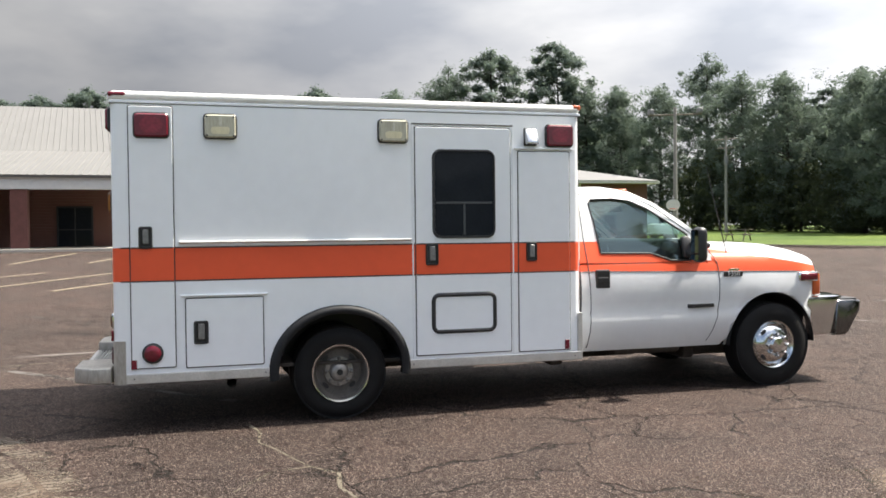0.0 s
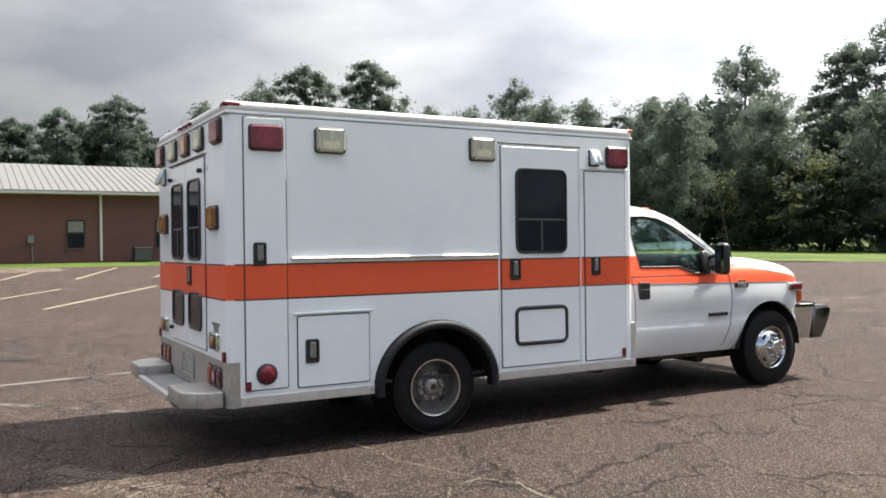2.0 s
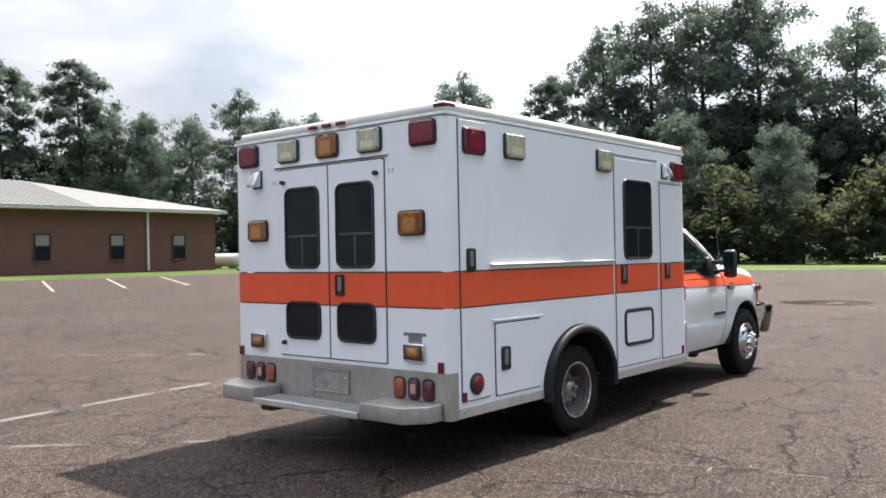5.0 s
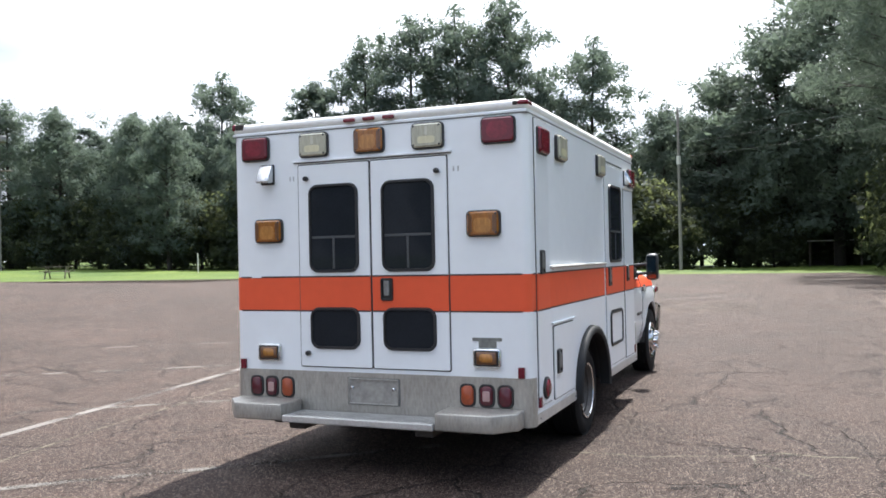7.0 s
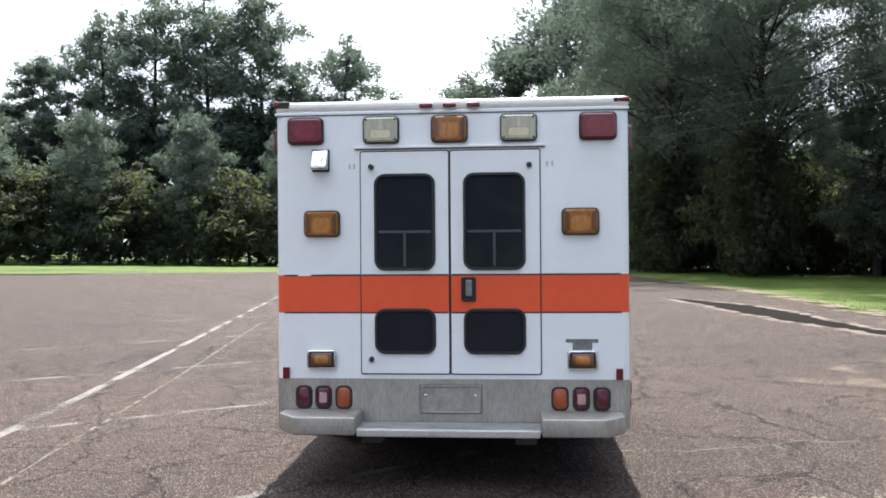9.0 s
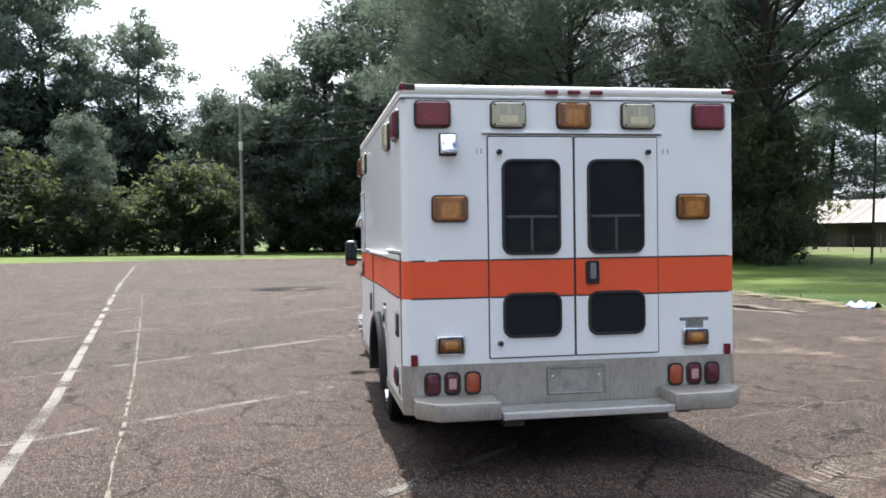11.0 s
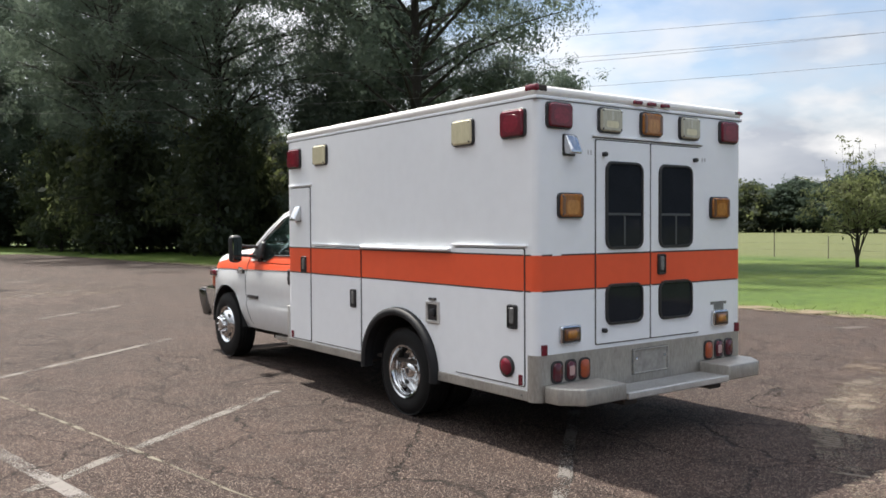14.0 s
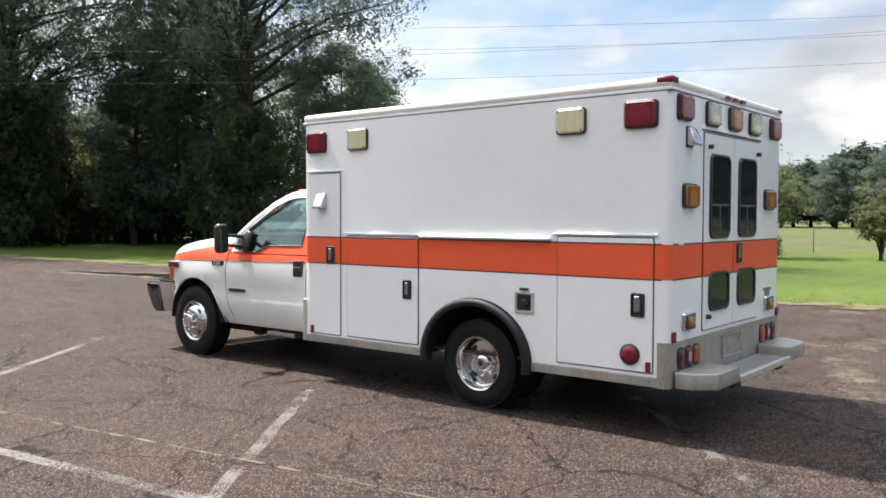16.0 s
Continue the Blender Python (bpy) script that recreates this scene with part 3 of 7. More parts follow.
def strip(name, points, width, material, label, category, lift=0.004, jitter=0.0, seed=1, kind="structure"):
    """A thin band laid along a line on the asphalt."""
    rng = random.Random(seed)
    pts = []
    for (x0, y0), (x1, y1) in zip(points, points[1:]):
        n = max(1, int(math.hypot(x1 - x0, y1 - y0) / 0.25))
        pts += [(x0 + (x1 - x0) * i / n, y0 + (y1 - y0) * i / n) for i in range(n)]
    pts.append(points[-1])
    bm = bmesh.new()
    rows = []
    for i, (x, y) in enumerate(pts):
        a, b = pts[max(i - 1, 0)], pts[min(i + 1, len(pts) - 1)]
        dx, dy = b[0] - a[0], b[1] - a[1]
        d = math.hypot(dx, dy) or 1
        w = width / 2 * (1 + rng.uniform(-jitter, jitter))
        o = rng.uniform(-jitter, jitter) * width * 0.6
        rows.append([bm.verts.new((x + s * w * -dy / d - o * dy / d, y + s * w * dx / d + o * dx / d, terrain(x, y) + lift)) for s in (-1, 1)])
    for a, b in zip(rows, rows[1:]):
        bm.faces.new((a[0], a[1], b[1], b[0]))
    return tagged(part(name, bm, material), label, category, kind=kind)


strip("aisle_line", [(-3.35, -3.0), (-3.82, 0.0), (-4.30, 3.3), (-7.9, 24.3), (-11.0, 44.0)], 0.11, line_paint, "worn white aisle line painted on asphalt", "painted line")
strip("seam", [(-2.6, -3.0), (-3.06, -0.2), (-3.2, 0.62), (-3.38, 1.92), (-3.79, 4.6), (-5.2, 13.0), (-6.4, 20)], 0.026, straw, "pale seam crack filled with dry weeds", "crack", jitter=0.7)
for k, (x, y, x1, y1, pm) in enumerate(((-3.6, -2.5, 0.2, 1.0, dim_paint), (-4.2, 1.32, -1.55, 3.36, faint_paint), (-9.6, -6.9, -3.6, -2.5, ghost_paint), (-9.5, -2.9, -4.2, 1.32, ghost_paint), (-8.6, 1.8, -0.9, 8.1, faint_paint), (-8.6, 6.05, 0.4, 14.4, faint_paint), (-7.6, 12.6, 0.5, 19.4, faint_paint), (-9.5, 16.3, 0.5, 25.0, faint_paint))):
    strip("stall_line", [(x, y), (x1, y1)], 0.095, pm, "faded white stall line on asphalt", "painted line", jitter=0.15, seed=k)
strip("stall_line", [(0.3, 9.3), (6.0, 14.2)], 0.09, ghost_paint, "faded white stall line on asphalt", "painted line", seed=9)
strip("stall_line", [(7.3, 2.85), (8.2, 2.4)], 0.08, faint_paint, "faded white stall line on asphalt", "painted line", seed=10)
for k, (y, y1) in enumerate(((-12.5, -12.5), (-9.4, -8.9), (-6.4, -5.3), (-3.6, -1.8), (-0.6, 1.9), (2.1, 5.1), (5.0, 8.4), (7.9, 11.8), (10.8, 15.0), (13.8, 18.4), (16.8, 21.6))):
    strip("stall_line", [(-27.6, y), (-37.7, y1)], 0.11, far_paint, "angled yellowed stall line by the church", "painted line", seed=20 + k)
for k, (y, y1) in enumerate(((-11.0, -6.9), (-8.2, -4.2), (-5.3, -1.6), (-2.85, 1.1), (0.0, 4.0), (2.9, 6.4))):
    strip("stall_line", [(-14.5, y), (-22.0, y1)], 0.11, far_paint, "angled white stall line on asphalt", "painted line", seed=40 + k)
strip("fire_line", [(-24.5, -12), (-24.8, 26)], 0.09, faint_paint, "faint lengthwise line on asphalt", "painted line", seed=60)
strip("weed_crack", [(1.0, 0.95), (1.4, 1.06), (1.75, 1.02), (1.97, 1.13), (2.2, 1.2), (2.5, 1.30), (2.7, 1.45), (3.0, 1.42), (3.3, 1.5)], 0.02, straw, "crack filled with straw-coloured weeds", "crack", jitter=0.9, seed=61)
strip("weed_crack", [(2.5, 1.30), (2.55, 1.05), (2.9, 0.8)], 0.012, straw, "crack filled with straw-coloured weeds", "crack", jitter=0.9, seed=62)


def blot(name, x, y, rx, ry, turn, material, label, seed, lift=0.006):
    rng = random.Random(seed)
    bm = bmesh.new()
    ca, sa = math.cos(radians(turn)), math.sin(radians(turn))
    ring = []
    for i in range(28):
        a = 2 * math.pi * i / 28
        q = 1 + 0.25 * noise.noise((math.cos(a) * 1.5, math.sin(a) * 1.5, seed))
        u, v = rx * q * math.cos(a), ry * q * math.sin(a)
        px, py = x + u * ca - v * sa, y + u * sa + v * ca
        ring.append(bm.verts.new((px, py, terrain(px, py) + lift)))
    bm.faces.new(ring)
    return tagged(part(name, bm, material), label, "stain", kind="structure")


blot("oil_stain", -2.17, 20.6, 1.2, 1.0, 0, oil, "dark oil stain on asphalt", 1)
blot("oil_stain", -2.3, 20.0, 0.85, 0.55, 0, puddle, "black oil stain on asphalt", 31, 0.009)
blot("oil_stain", 2.2, 0.15, 0.22, 0.12, 20, damp, "small dark oil stain on asphalt", 2)
blot("oil_stain", 5.3, 3.4, 0.22, 0.16, 20, damp, "small dark oil stain on asphalt", 4)
blot("sand_patch", 5.2, 0.6, 1.5, 0.4, 12, sand, "light patch of washed sand on asphalt", 3, 0.005)
blot("sand_patch", 5.2, 4.6, 2.6, 1.4, 60, sand, "light patch of washed sand on asphalt", 6, 0.005)
blot("sand_patch", -37.0, 0.8, 2.6, 2.0, 0, pale_sand, "light patch of washed sand on asphalt", 8, 0.005)
PUD = [(5.35, 22.1, 0.1), (5.7, 20.8, 0.45), (6.05, 19.2, 0.8), (6.4, 17.4, 1.15), (6.6, 15.4, 1.15), (6.75, 13.4, 0.85), (6.95, 11.6, 0.55), (7.2, 10.2, 0.32), (7.5, 9.1, 0.06)]
for nm, grow, lift, pm, lab in (("sand_rim", 0.55, 0.005, pale_sand, "pale dried sand round a black puddle"), ("wet_patch", 0.0, 0.010, puddle, "black puddle stain by the edge of the asphalt")):
    rng = random.Random(12)
    bm = bmesh.new()
    rows = []
    for i in range(49):
        q = i / 48 * (len(PUD) - 1)
        k = min(int(q), len(PUD) - 2)
        x, y, w = (PUD[k][j] + (PUD[k + 1][j] - PUD[k][j]) * (q - k) for j in range(3))
        o = rng.uniform(-0.12, 0.12)
        w = (w + grow) / 2
        rows.append([bm.verts.new((x - w + o + rng.uniform(-0.05, 0.05), y, lift)), bm.verts.new((x + w + o + rng.uniform(-0.05, 0.05), y + 0.3 * w, lift))])
    for r0, r1 in zip(rows, rows[1:]):
        bm.faces.new((r0[0], r0[1], r1[1], r1[0]))
    tagged(part(nm, bm, pm), lab, "stain", kind="structure")
strip("sand_edge", [(9.05, -12), (9.0, 2), (8.75, 7), (8.45, 11), (8.35, 15), (8.35, 25), (7.5, 36), (6.8, 46.5), (5.6, 55.2), (-6, 56.2), (-10, 54.8), (-18.4, 47.2)], 1.1, sand, "washed sand along the edge of the asphalt", "sand", lift=0.004, jitter=0.4, seed=81)
strip("soil_edge", [(9.75, -12), (9.7, 2), (9.45, 7), (9.15, 11), (9.0, 15), (9.0, 25), (8.1, 36)], 0.75, dry_soil, "bare tan soil where the lawn meets the asphalt", "soil", lift=0.016, jitter=0.35, seed=83)
strip("sand_edge", [(6.0, 54.0), (-6, 54.8), (-16, 48.2)], 3.2, sand, "washed sand along the edge of the asphalt", "sand", lift=0.007, jitter=0.3, seed=82)
blot("sand_patch", -1.5, 19.5, 4.0, 2.2, 0, sand, "light patch of washed sand on asphalt", 17, 0.003)


def tyre_print():
    """Dried mud bars left by a tractor tyre, in a curve behind the truck."""
    bm = bmesh.new()
    pts = [Vector(p) for p in ((-0.5, -2.3), (0.1, -1.74), (0.55, -1.34), (1.05, -0.98), (1.6, -0.66), (2.1, -0.44), (2.64, -0.24), (3.3, -0.08), (4.0, 0.02), (4.7, 0.05), (5.5, -0.06))]
    fine = []
    for a, b in zip(pts, pts[1:]):
        n = max(1, int((b - a).length / 0.066))
        fine += [(a.lerp(b, i / n), (b - a).normalized()) for i in range(n)]
    rng = random.Random(3)
    for k, (p, d) in enumerate(fine):
        side = Vector((-d.y, d.x))
        for s in (-1, 1):
            if rng.random() < 0.12:
                continue
            a, b = p + side * s * 0.02, p + side * s * (0.235 + rng.uniform(-0.03, 0.02)) + d * 0.085
            w = d * (0.017 + rng.uniform(0, 0.007))
            bm.faces.new([bm.verts.new((q.x, q.y, 0.005)) for q in (a - w, b - w, b + w, a + w)])
    return tagged(part("tyre_print", bm, dust), "chevron tyre print of dried mud on asphalt", "tyre print", kind="stuff")


tyre_print()
strip("mud_trail", [(0.3, -1.55), (1.05, -0.98), (1.6, -0.66), (2.1, -0.44), (2.64, -0.24), (3.3, -0.08), (4.0, 0.02), (4.7, 0.05), (5.4, -0.05)], 0.62, sand, "dusty trail of dried mud on asphalt", "mud", lift=0.003, jitter=0.2, seed=70)


# ---------- the ambulance ----------
amb = thing("ambulance", "white box ambulance with an orange stripe, parked on asphalt", "ambulance")
R_AXLE, F_AXLE = 1.72, 5.93


def box_body():
    bm = bmesh.new()
    prof = [(0.0, 0.44), (R_AXLE - 0.545, 0.44)]
    for i in range(1, 16):
        a = math.pi - math.pi * i / 16
        prof.append((R_AXLE + 0.52 * math.cos(a), 0.45 + 0.46 * math.sin(a)))
    prof += [(R_AXLE + 0.545, 0.44), (3.83, 0.44), (3.83, 2.535), (0.0, 2.535)]
    rows = [[bm.verts.new((x, y, z)) for y, z in prof] for x in (-HW, HW)]
    n = len(prof)
    bm.faces.new(rows[0]), bm.faces.new(rows[1])
    for i in range(n):
        bm.faces.new((rows[0][i], rows[0][(i + 1) % n], rows[1][(i + 1) % n], rows[1][i]))
    up = [e for e in bm.edges if abs(e.verts[0].co.y - e.verts[1].co.y) < 1e-4 and abs(e.verts[0].co.x - e.verts[1].co.x) < 1e-4 and abs(e.verts[0].co.z - e.verts[1].co.z) > 1]
    bmesh.ops.bevel(bm, geom=up, offset=0.055, segments=5, affect="EDGES", profile=0.5)
    paint_band(bm)
    return part("box_body", bm, [white, orange], amb, "white aluminium box with an orange stripe", smooth=40)


body = box_body()
roof = part("box_roof", boxed(-HW - 0.004, HW + 0.004, -0.006, 3.836, 2.528, 2.605, 0.034, 4), cream, amb, "off-white roof cap with rounded edges", smooth=50)
bmx = bmesh.new()
add_box(bmx, -HW - 0.003, HW + 0.003, -0.005, 3.835, 2.511, 2.532, 0.004, 1)
part("roof_gutter", bmx, white, roof)
# Thin grey line below the gutter.
part("gutter_line", boxed(-HW - 0.002, HW + 0.002, -0.004, 3.834, 2.505, 2.511), shade_line, roof)


def pinstripe(z):
    """Dark edge of the stripe round the box."""
    for s in (-1, 1):
        part("pinstripe", boxed(s * HW, s * (HW + 0.0015), 0.057, 3.775, z - 0.0055, z + 0.0055), gasket, body, "dark pinstripe along the orange band")
    part("pinstripe", boxed(-HW + 0.056, HW - 0.056, -0.0015, 0.0, z - 0.0055, z + 0.0055), gasket, body, "dark pinstripe along the orange band")


for z in (BAND0, BAND1):
    pinstripe(z)


def hatch(name, face, u0, u1, v0, v1, label, r=0.012, lip=True):
    """A compartment or entry door: dark seal below, painted leaf above, hinge line."""
    leaf = part(name, plate(face, u0 + 0.006, u1 - 0.006, v0 + 0.006, v1 - 0.006, 0.0, 0.012, r, 0.003, 4, band=v1 > BAND0 and v0 < BAND1), [white, orange], amb, label)
    part("door_seal", plate(face, u0 - 0.002, u1 + 0.002, v0 - 0.002, v1 + 0.002, -0.002, 0.005, r + 0.004, 0.002, 4), gasket, leaf, "dark rubber door seal")
    if v1 > BAND0 and v0 < BAND1:
        for z in (BAND0, BAND1):
            if v0 < z < v1:
                part("pinstripe", plate(face, u0 + 0.009, u1 - 0.009, z - 0.0055, z + 0.0055, 0.011, 0.0135, 0.0005, 0.0004, 1), gasket, leaf)
    if lip:
        part("drip_rail", plate(face, u0 - 0.03, u1 + 0.03, v1 + 0.012, v1 + 0.026, 0.0, 0.02, 0.003, 0.003, 2), white, leaf, "thin white drip rail")
    return leaf


def paddle(face, u, v, w, h, parent, leaf=0.012):
    """Recessed paddle latch: black bezel, grey paddle, lock."""
    bz = part("door_handle", add_frame(plate(face, u - w / 2, u + w / 2, v - h / 2, v + h / 2, leaf - 0.002, leaf + 0.004, 0.018, 0.002), face, u - w / 2, u + w / 2, v - h / 2, v + h / 2, 0.018, leaf, leaf + 0.014, 0.018), black, parent, "black paddle latch")
    part("paddle", plate(face, u - w * 0.2, u + w * 0.24, v - h * 0.28, v + h * 0.38, leaf + 0.003, leaf + 0.016, 0.01, 0.004), steel, bz, "grey steel paddle")
    return bz


red_glow = mat("red_glow", (0.20, 0.011, 0.026), 0.22, vary=0.4, scale=12.0, coat=0.15)
clear_core = mat("clear_core", (0.51, 0.50, 0.41), 0.25, vary=0.15, scale=20.0, coat=0.3)
# Greyer copy of clear_lens, with the missing sun put into its colour.
shaded_lens = mat("shaded_clear_lens", (0.42, 0.405, 0.315), 0.25, vary=0.22, scale=9.0, fine=40.0, coat=0.3, stretch=(3, 3, 0.5))
amber_bright = mat("amber_bright", (0.39, 0.172, 0.040), 0.22, vary=0.35, scale=14.0, coat=0.3, stretch=(3, 3, 0.6))
amber_core = mat("amber_core", (0.12, 0.045, 0.012), 0.3, vary=0.2, scale=30.0, coat=0.5)


def warning_light(face, u0, u1, v0, v1, lens, kind):
    d = 0.0
    base = part("warning_light", plate(face, u0 - 0.007, u1 + 0.007, v0 - 0.007, v1 + 0.007, d, d + 0.024, 0.034, 0.005), black, amb, f"{kind} warning light on the box")
    bm = plate(face, u0 + 0.003, u1 - 0.003, v0 + 0.003, v1 - 0.003, d + 0.018, d + 0.042, 0.028, 0.011, 6)
    part("lens", bm, lens, base, f"{kind} lens")
    # The glow of the reflector is painted as a brighter red plate.
    if lens is red_lens:
        cu, cv, ru, rv = (u0 + u1) / 2, (v0 + v1) / 2, (u1 - u0) * 0.33, (v1 - v0) * 0.33
        part("reflector", plate(face, cu - ru, cu + ru, cv - rv, cv + rv, d + 0.035, d + 0.0425, min(ru, rv) * 0.98, 0.001, 8), red_glow, base, "painted reflector glow in the middle of the lens")
    # The bulb's glare is painted as a paler stripe on the lens.
    if lens is shaded_lens:
        part("bulb_glare", plate(face, (u0 + u1) / 2 - 0.010, (u0 + u1) / 2 + 0.012, (v0 + v1) / 2, v1 - 0.022, d + 0.036, d + 0.0425, 0.0105, 0.001, 4), clear_core, base, "paler stripe painted as the glare of the bulb")
        part("lower_prism", plate(face, u0 + 0.05, u1 - 0.05, v0 + 0.03, (v0 + v1) / 2 - 0.005, d + 0.036, d + 0.0424, 0.02, 0.001, 4), clear_lens, base, "yellower lower prism of the lens")
    if lens is amber_lens:
        cu, cv, ru, rv = (u0 + u1) / 2, (v0 + v1) / 2 - 0.012, (u1 - u0) * 0.27, (v1 - v0) * 0.30
        part("reflector", plate(face, cu - ru, cu + ru, cv - rv, cv + rv, d + 0.036, d + 0.0425, 0.03, 0.001, 5), amber_bright, base, "brighter gold centre of the lens")
        for u in (u0 + 0.028, u1 - 0.028):
            part("lens_rib", plate(face, u - 0.016, u + 0.016, v0 + 0.022, v1 - 0.022, d + 0.03, d + 0.0435, 0.008, 0.002, 2), amber_core, base)
    if lens is not red_lens:
        for u in (u0 + 0.02, u1 - 0.02):
            for v in (v0 + 0.02, v1 - 0.02):
                part("screw", plate(face, u - 0.008, u + 0.008, v - 0.008, v + 0.008, d + 0.03, d + 0.0435, 0.007, 0.002, 2), black, base)
    return base


def scene_lamp(face, u0, u1, v0, v1):
    """Small chrome lamp that faces down."""
    bm = bmesh.new()
    pts = [(v1, 0.0), (v1, 0.03), (v0 + 0.02, 0.085), (v0, 0.085), (v0, 0.0)]
    rows = [[bm.verts.new(on_face(face, u, v, d)) for v, d in pts] for u in (u0, u1)]
    bm.faces.new(rows[0]), bm.faces.new(rows[1])
    for i in range(5):
        bm.faces.new((rows[0][i], rows[0][(i + 1) % 5], rows[1][(i + 1) % 5], rows[1][i]))
    bmesh.ops.bevel(bm, geom=bm.edges[:], offset=0.008, segments=2, affect="EDGES", profile=0.5)
    ob = part("scene_lamp", bm, chrome, amb, "small chrome lamp", smooth=50)
    part("lamp_base", plate(face, u0 - 0.006, u1 + 0.006, v0 - 0.012, v1 + 0.006, 0.0, 0.012, 0.01), black, ob)
    return ob


def window(face, u0, u1, v0, v1, parent, leaf, bars=True):
    fr = part("window_frame", add_frame(bmesh.new(), face, u0, u1, v0, v1, 0.026, leaf - 0.002, leaf + 0.016, 0.075, 7), black, parent, "black rubber window frame", smooth=60)
    part("pane", plate(face, u0 + 0.02, u1 - 0.02, v0 + 0.02, v1 - 0.02, leaf - 0.002, leaf + 0.005, 0.06, 0.001, 7), dark_glass, fr, "dark tinted glass")
    if bars:
        bm = bmesh.new()
        h = v0 + (v1 - v0) * 0.40
        add_plate(bm, face, u0 + 0.03, u1 - 0.03, h - 0.009, h + 0.009, leaf + 0.004, leaf + 0.0075, 0.002, 0.001, 1)
        add_plate(bm, face, (u0 + u1) / 2 - 0.009, (u0 + u1) / 2 + 0.009, v0 + 0.03, h - 0.01, leaf + 0.004, leaf + 0.0075, 0.002, 0.001, 1)
        part("sash_bar", bm, sash, fr, "dark sash bars of the sliding pane")
    return fr


scuff_dark = mat("corroded_patch", (0.17, 0.175, 0.16), 0.7, vary=0.45, scale=25.0)
scuff = mat("scuffed_paint", (0.46, 0.46, 0.46), 0.6, vary=0.25, scale=30.0)
sash = mat("sash_grey", (0.055, 0.06, 0.065), 0.4)

# right side
d1 = hatch("compartment_door", "R", 0.125, 0.45, 0.50, 2.495, "tall white compartment door", lip=False)
d2 = hatch("compartment_door", "R", 0.52, 1.11, 0.49, 1.027, "small white compartment door")
d3 = hatch("entry_door", "R", 2.345, 3.185, 0.49, 2.39, "white side entry door with a dark window", lip=False)
d4 = hatch("compartment_door", "R", 3.25, 3.73, 0.48, 2.20, "tall white compartment door", lip=True)
paddle("R", 0.24, 1.495, 0.10, 0.17, d1)
paddle("R", 0.635, 0.76, 0.11, 0.18, d2)
paddle("R", 2.485, 1.33, 0.11, 0.18, d3)
paddle("R", 3.37, 1.34, 0.10, 0.165, d4)
window("R", 2.49, 3.045, 1.46, 2.205, d3, 0.012)
part("step_panel", plate("R", 2.50, 3.03, 0.69, 0.985, 0.011, 0.016, 0.05, 0.003), white, d3, "white lower panel")
part("panel_frame", add_frame(bmesh.new(), "R", 2.475, 3.05, 0.665, 1.01, 0.04, 0.01, 0.026, 0.07), black, d3, "black rubber frame of the lower panel", smooth=60)
for u in (2.325, 3.205):
    part("jamb_trim", plate("R", u - 0.006, u + 0.006, 0.47, 2.41, 0.0, 0.006, 0.002, 0.002, 1), white, body)
part("jamb_trim", plate("R", 2.32, 3.21, 2.405, 2.418, 0.0, 0.008, 0.002, 0.002, 1), shade_line, body)
part("awning_rail", plate("R", 0.48, 2.31, 1.445, 1.468, 0.0, 0.03, 0.008, 0.008, 3), alu, body, "aluminium rail above the stripe")
part("awning_rail", plate("R", 0.53, 2.29, 1.434, 1.446, 0.0, 0.018, 0.004, 0.004, 2), white, body, "white lower lip of the rail")
for a, b, c, lens, kind in ((0.17, 0.42, 2.345, red_lens, "red"), (0.68, 0.92, 2.348, shaded_lens, "hazed clear"), (2.045, 2.285, 2.342, shaded_lens, "hazed clear"), (3.51, 3.755, 2.335, red_lens, "red")):
    warning_light("R", a, b, c - 0.092, c + 0.092, lens, kind)
scene_lamp("R", 3.315, 3.42, 2.255, 2.39)


def round_reflector(face, u, v):
    bm = bmesh.new()
    out = Vector(on_face(face, 0, 0, 1)) - Vector(on_face(face, 0, 0, 0))
    m = Matrix.Translation(on_face(face, u, v, 0.012)) @ out.to_track_quat("Z", "Y").to_matrix().to_4x4()
    add_lathe(bm, [(0.078, 0.0), (0.078, 0.012), (0.066, 0.018)], 28, m, True)
    ob = part("marker_lamp", bm, black, amb, "round red marker lamp", smooth=40)
    part("lens", add_lathe(bmesh.new(), [(0.064, 0.0), (0.064, 0.016), (0.05, 0.026), (0.02, 0.03)], 28, m, True), red_lens, ob, smooth=40)


round_reflector("R", 0.28, 0.616)
round_reflector("L", 0.292, 0.612)
for face, u0, u1, v0, v1 in (("R", 0.125, 0.165, 0.50, 0.57), ("R", 3.672, 3.715, 0.49, 0.57), ("L", 0.13, 0.17, 0.495, 0.57), ("L", 3.68, 3.725, 0.475, 0.55), ("B", -1.15, -1.105, 0.715, 0.79), ("B", 1.1, 1.145, 0.715, 0.79)):
    part("reflector", plate(face, u0, u1, v0, v1, 0.0, 0.02, 0.004, 0.002, 2), red_lens, amb, "small red reflector")

# left side
e1 = hatch("compartment_door", "L", 3.31, 3.735, 0.475, 2.03, "tall white compartment door")
e2 = hatch("compartment_door", "L", 2.335, 3.225, 0.48, 1.435, "wide white compartment door")
e3 = hatch("compartment_door", "L", 0.115, 0.918, 0.485, 1.465, "wide white compartment door")
paddle("L", 3.44, 1.245, 0.11, 0.17, e1)
paddle("L", 2.46, 0.965, 0.10, 0.17, e2)
paddle("L", 0.235, 0.975, 0.11, 0.175, e3)
part("awning_rail", plate("L", 0.975, 2.315, 1.428, 1.456, 0.0, 0.034, 0.008, 0.008, 3), white, body, "white rail above the stripe")
# Shadow below the rail, painted as a thin dark strip.
part("rail_shadow", plate("L", 0.975, 2.315, 1.419, 1.428, 0.0, 0.01, 0.001, 0.001, 1), shade_line, body)
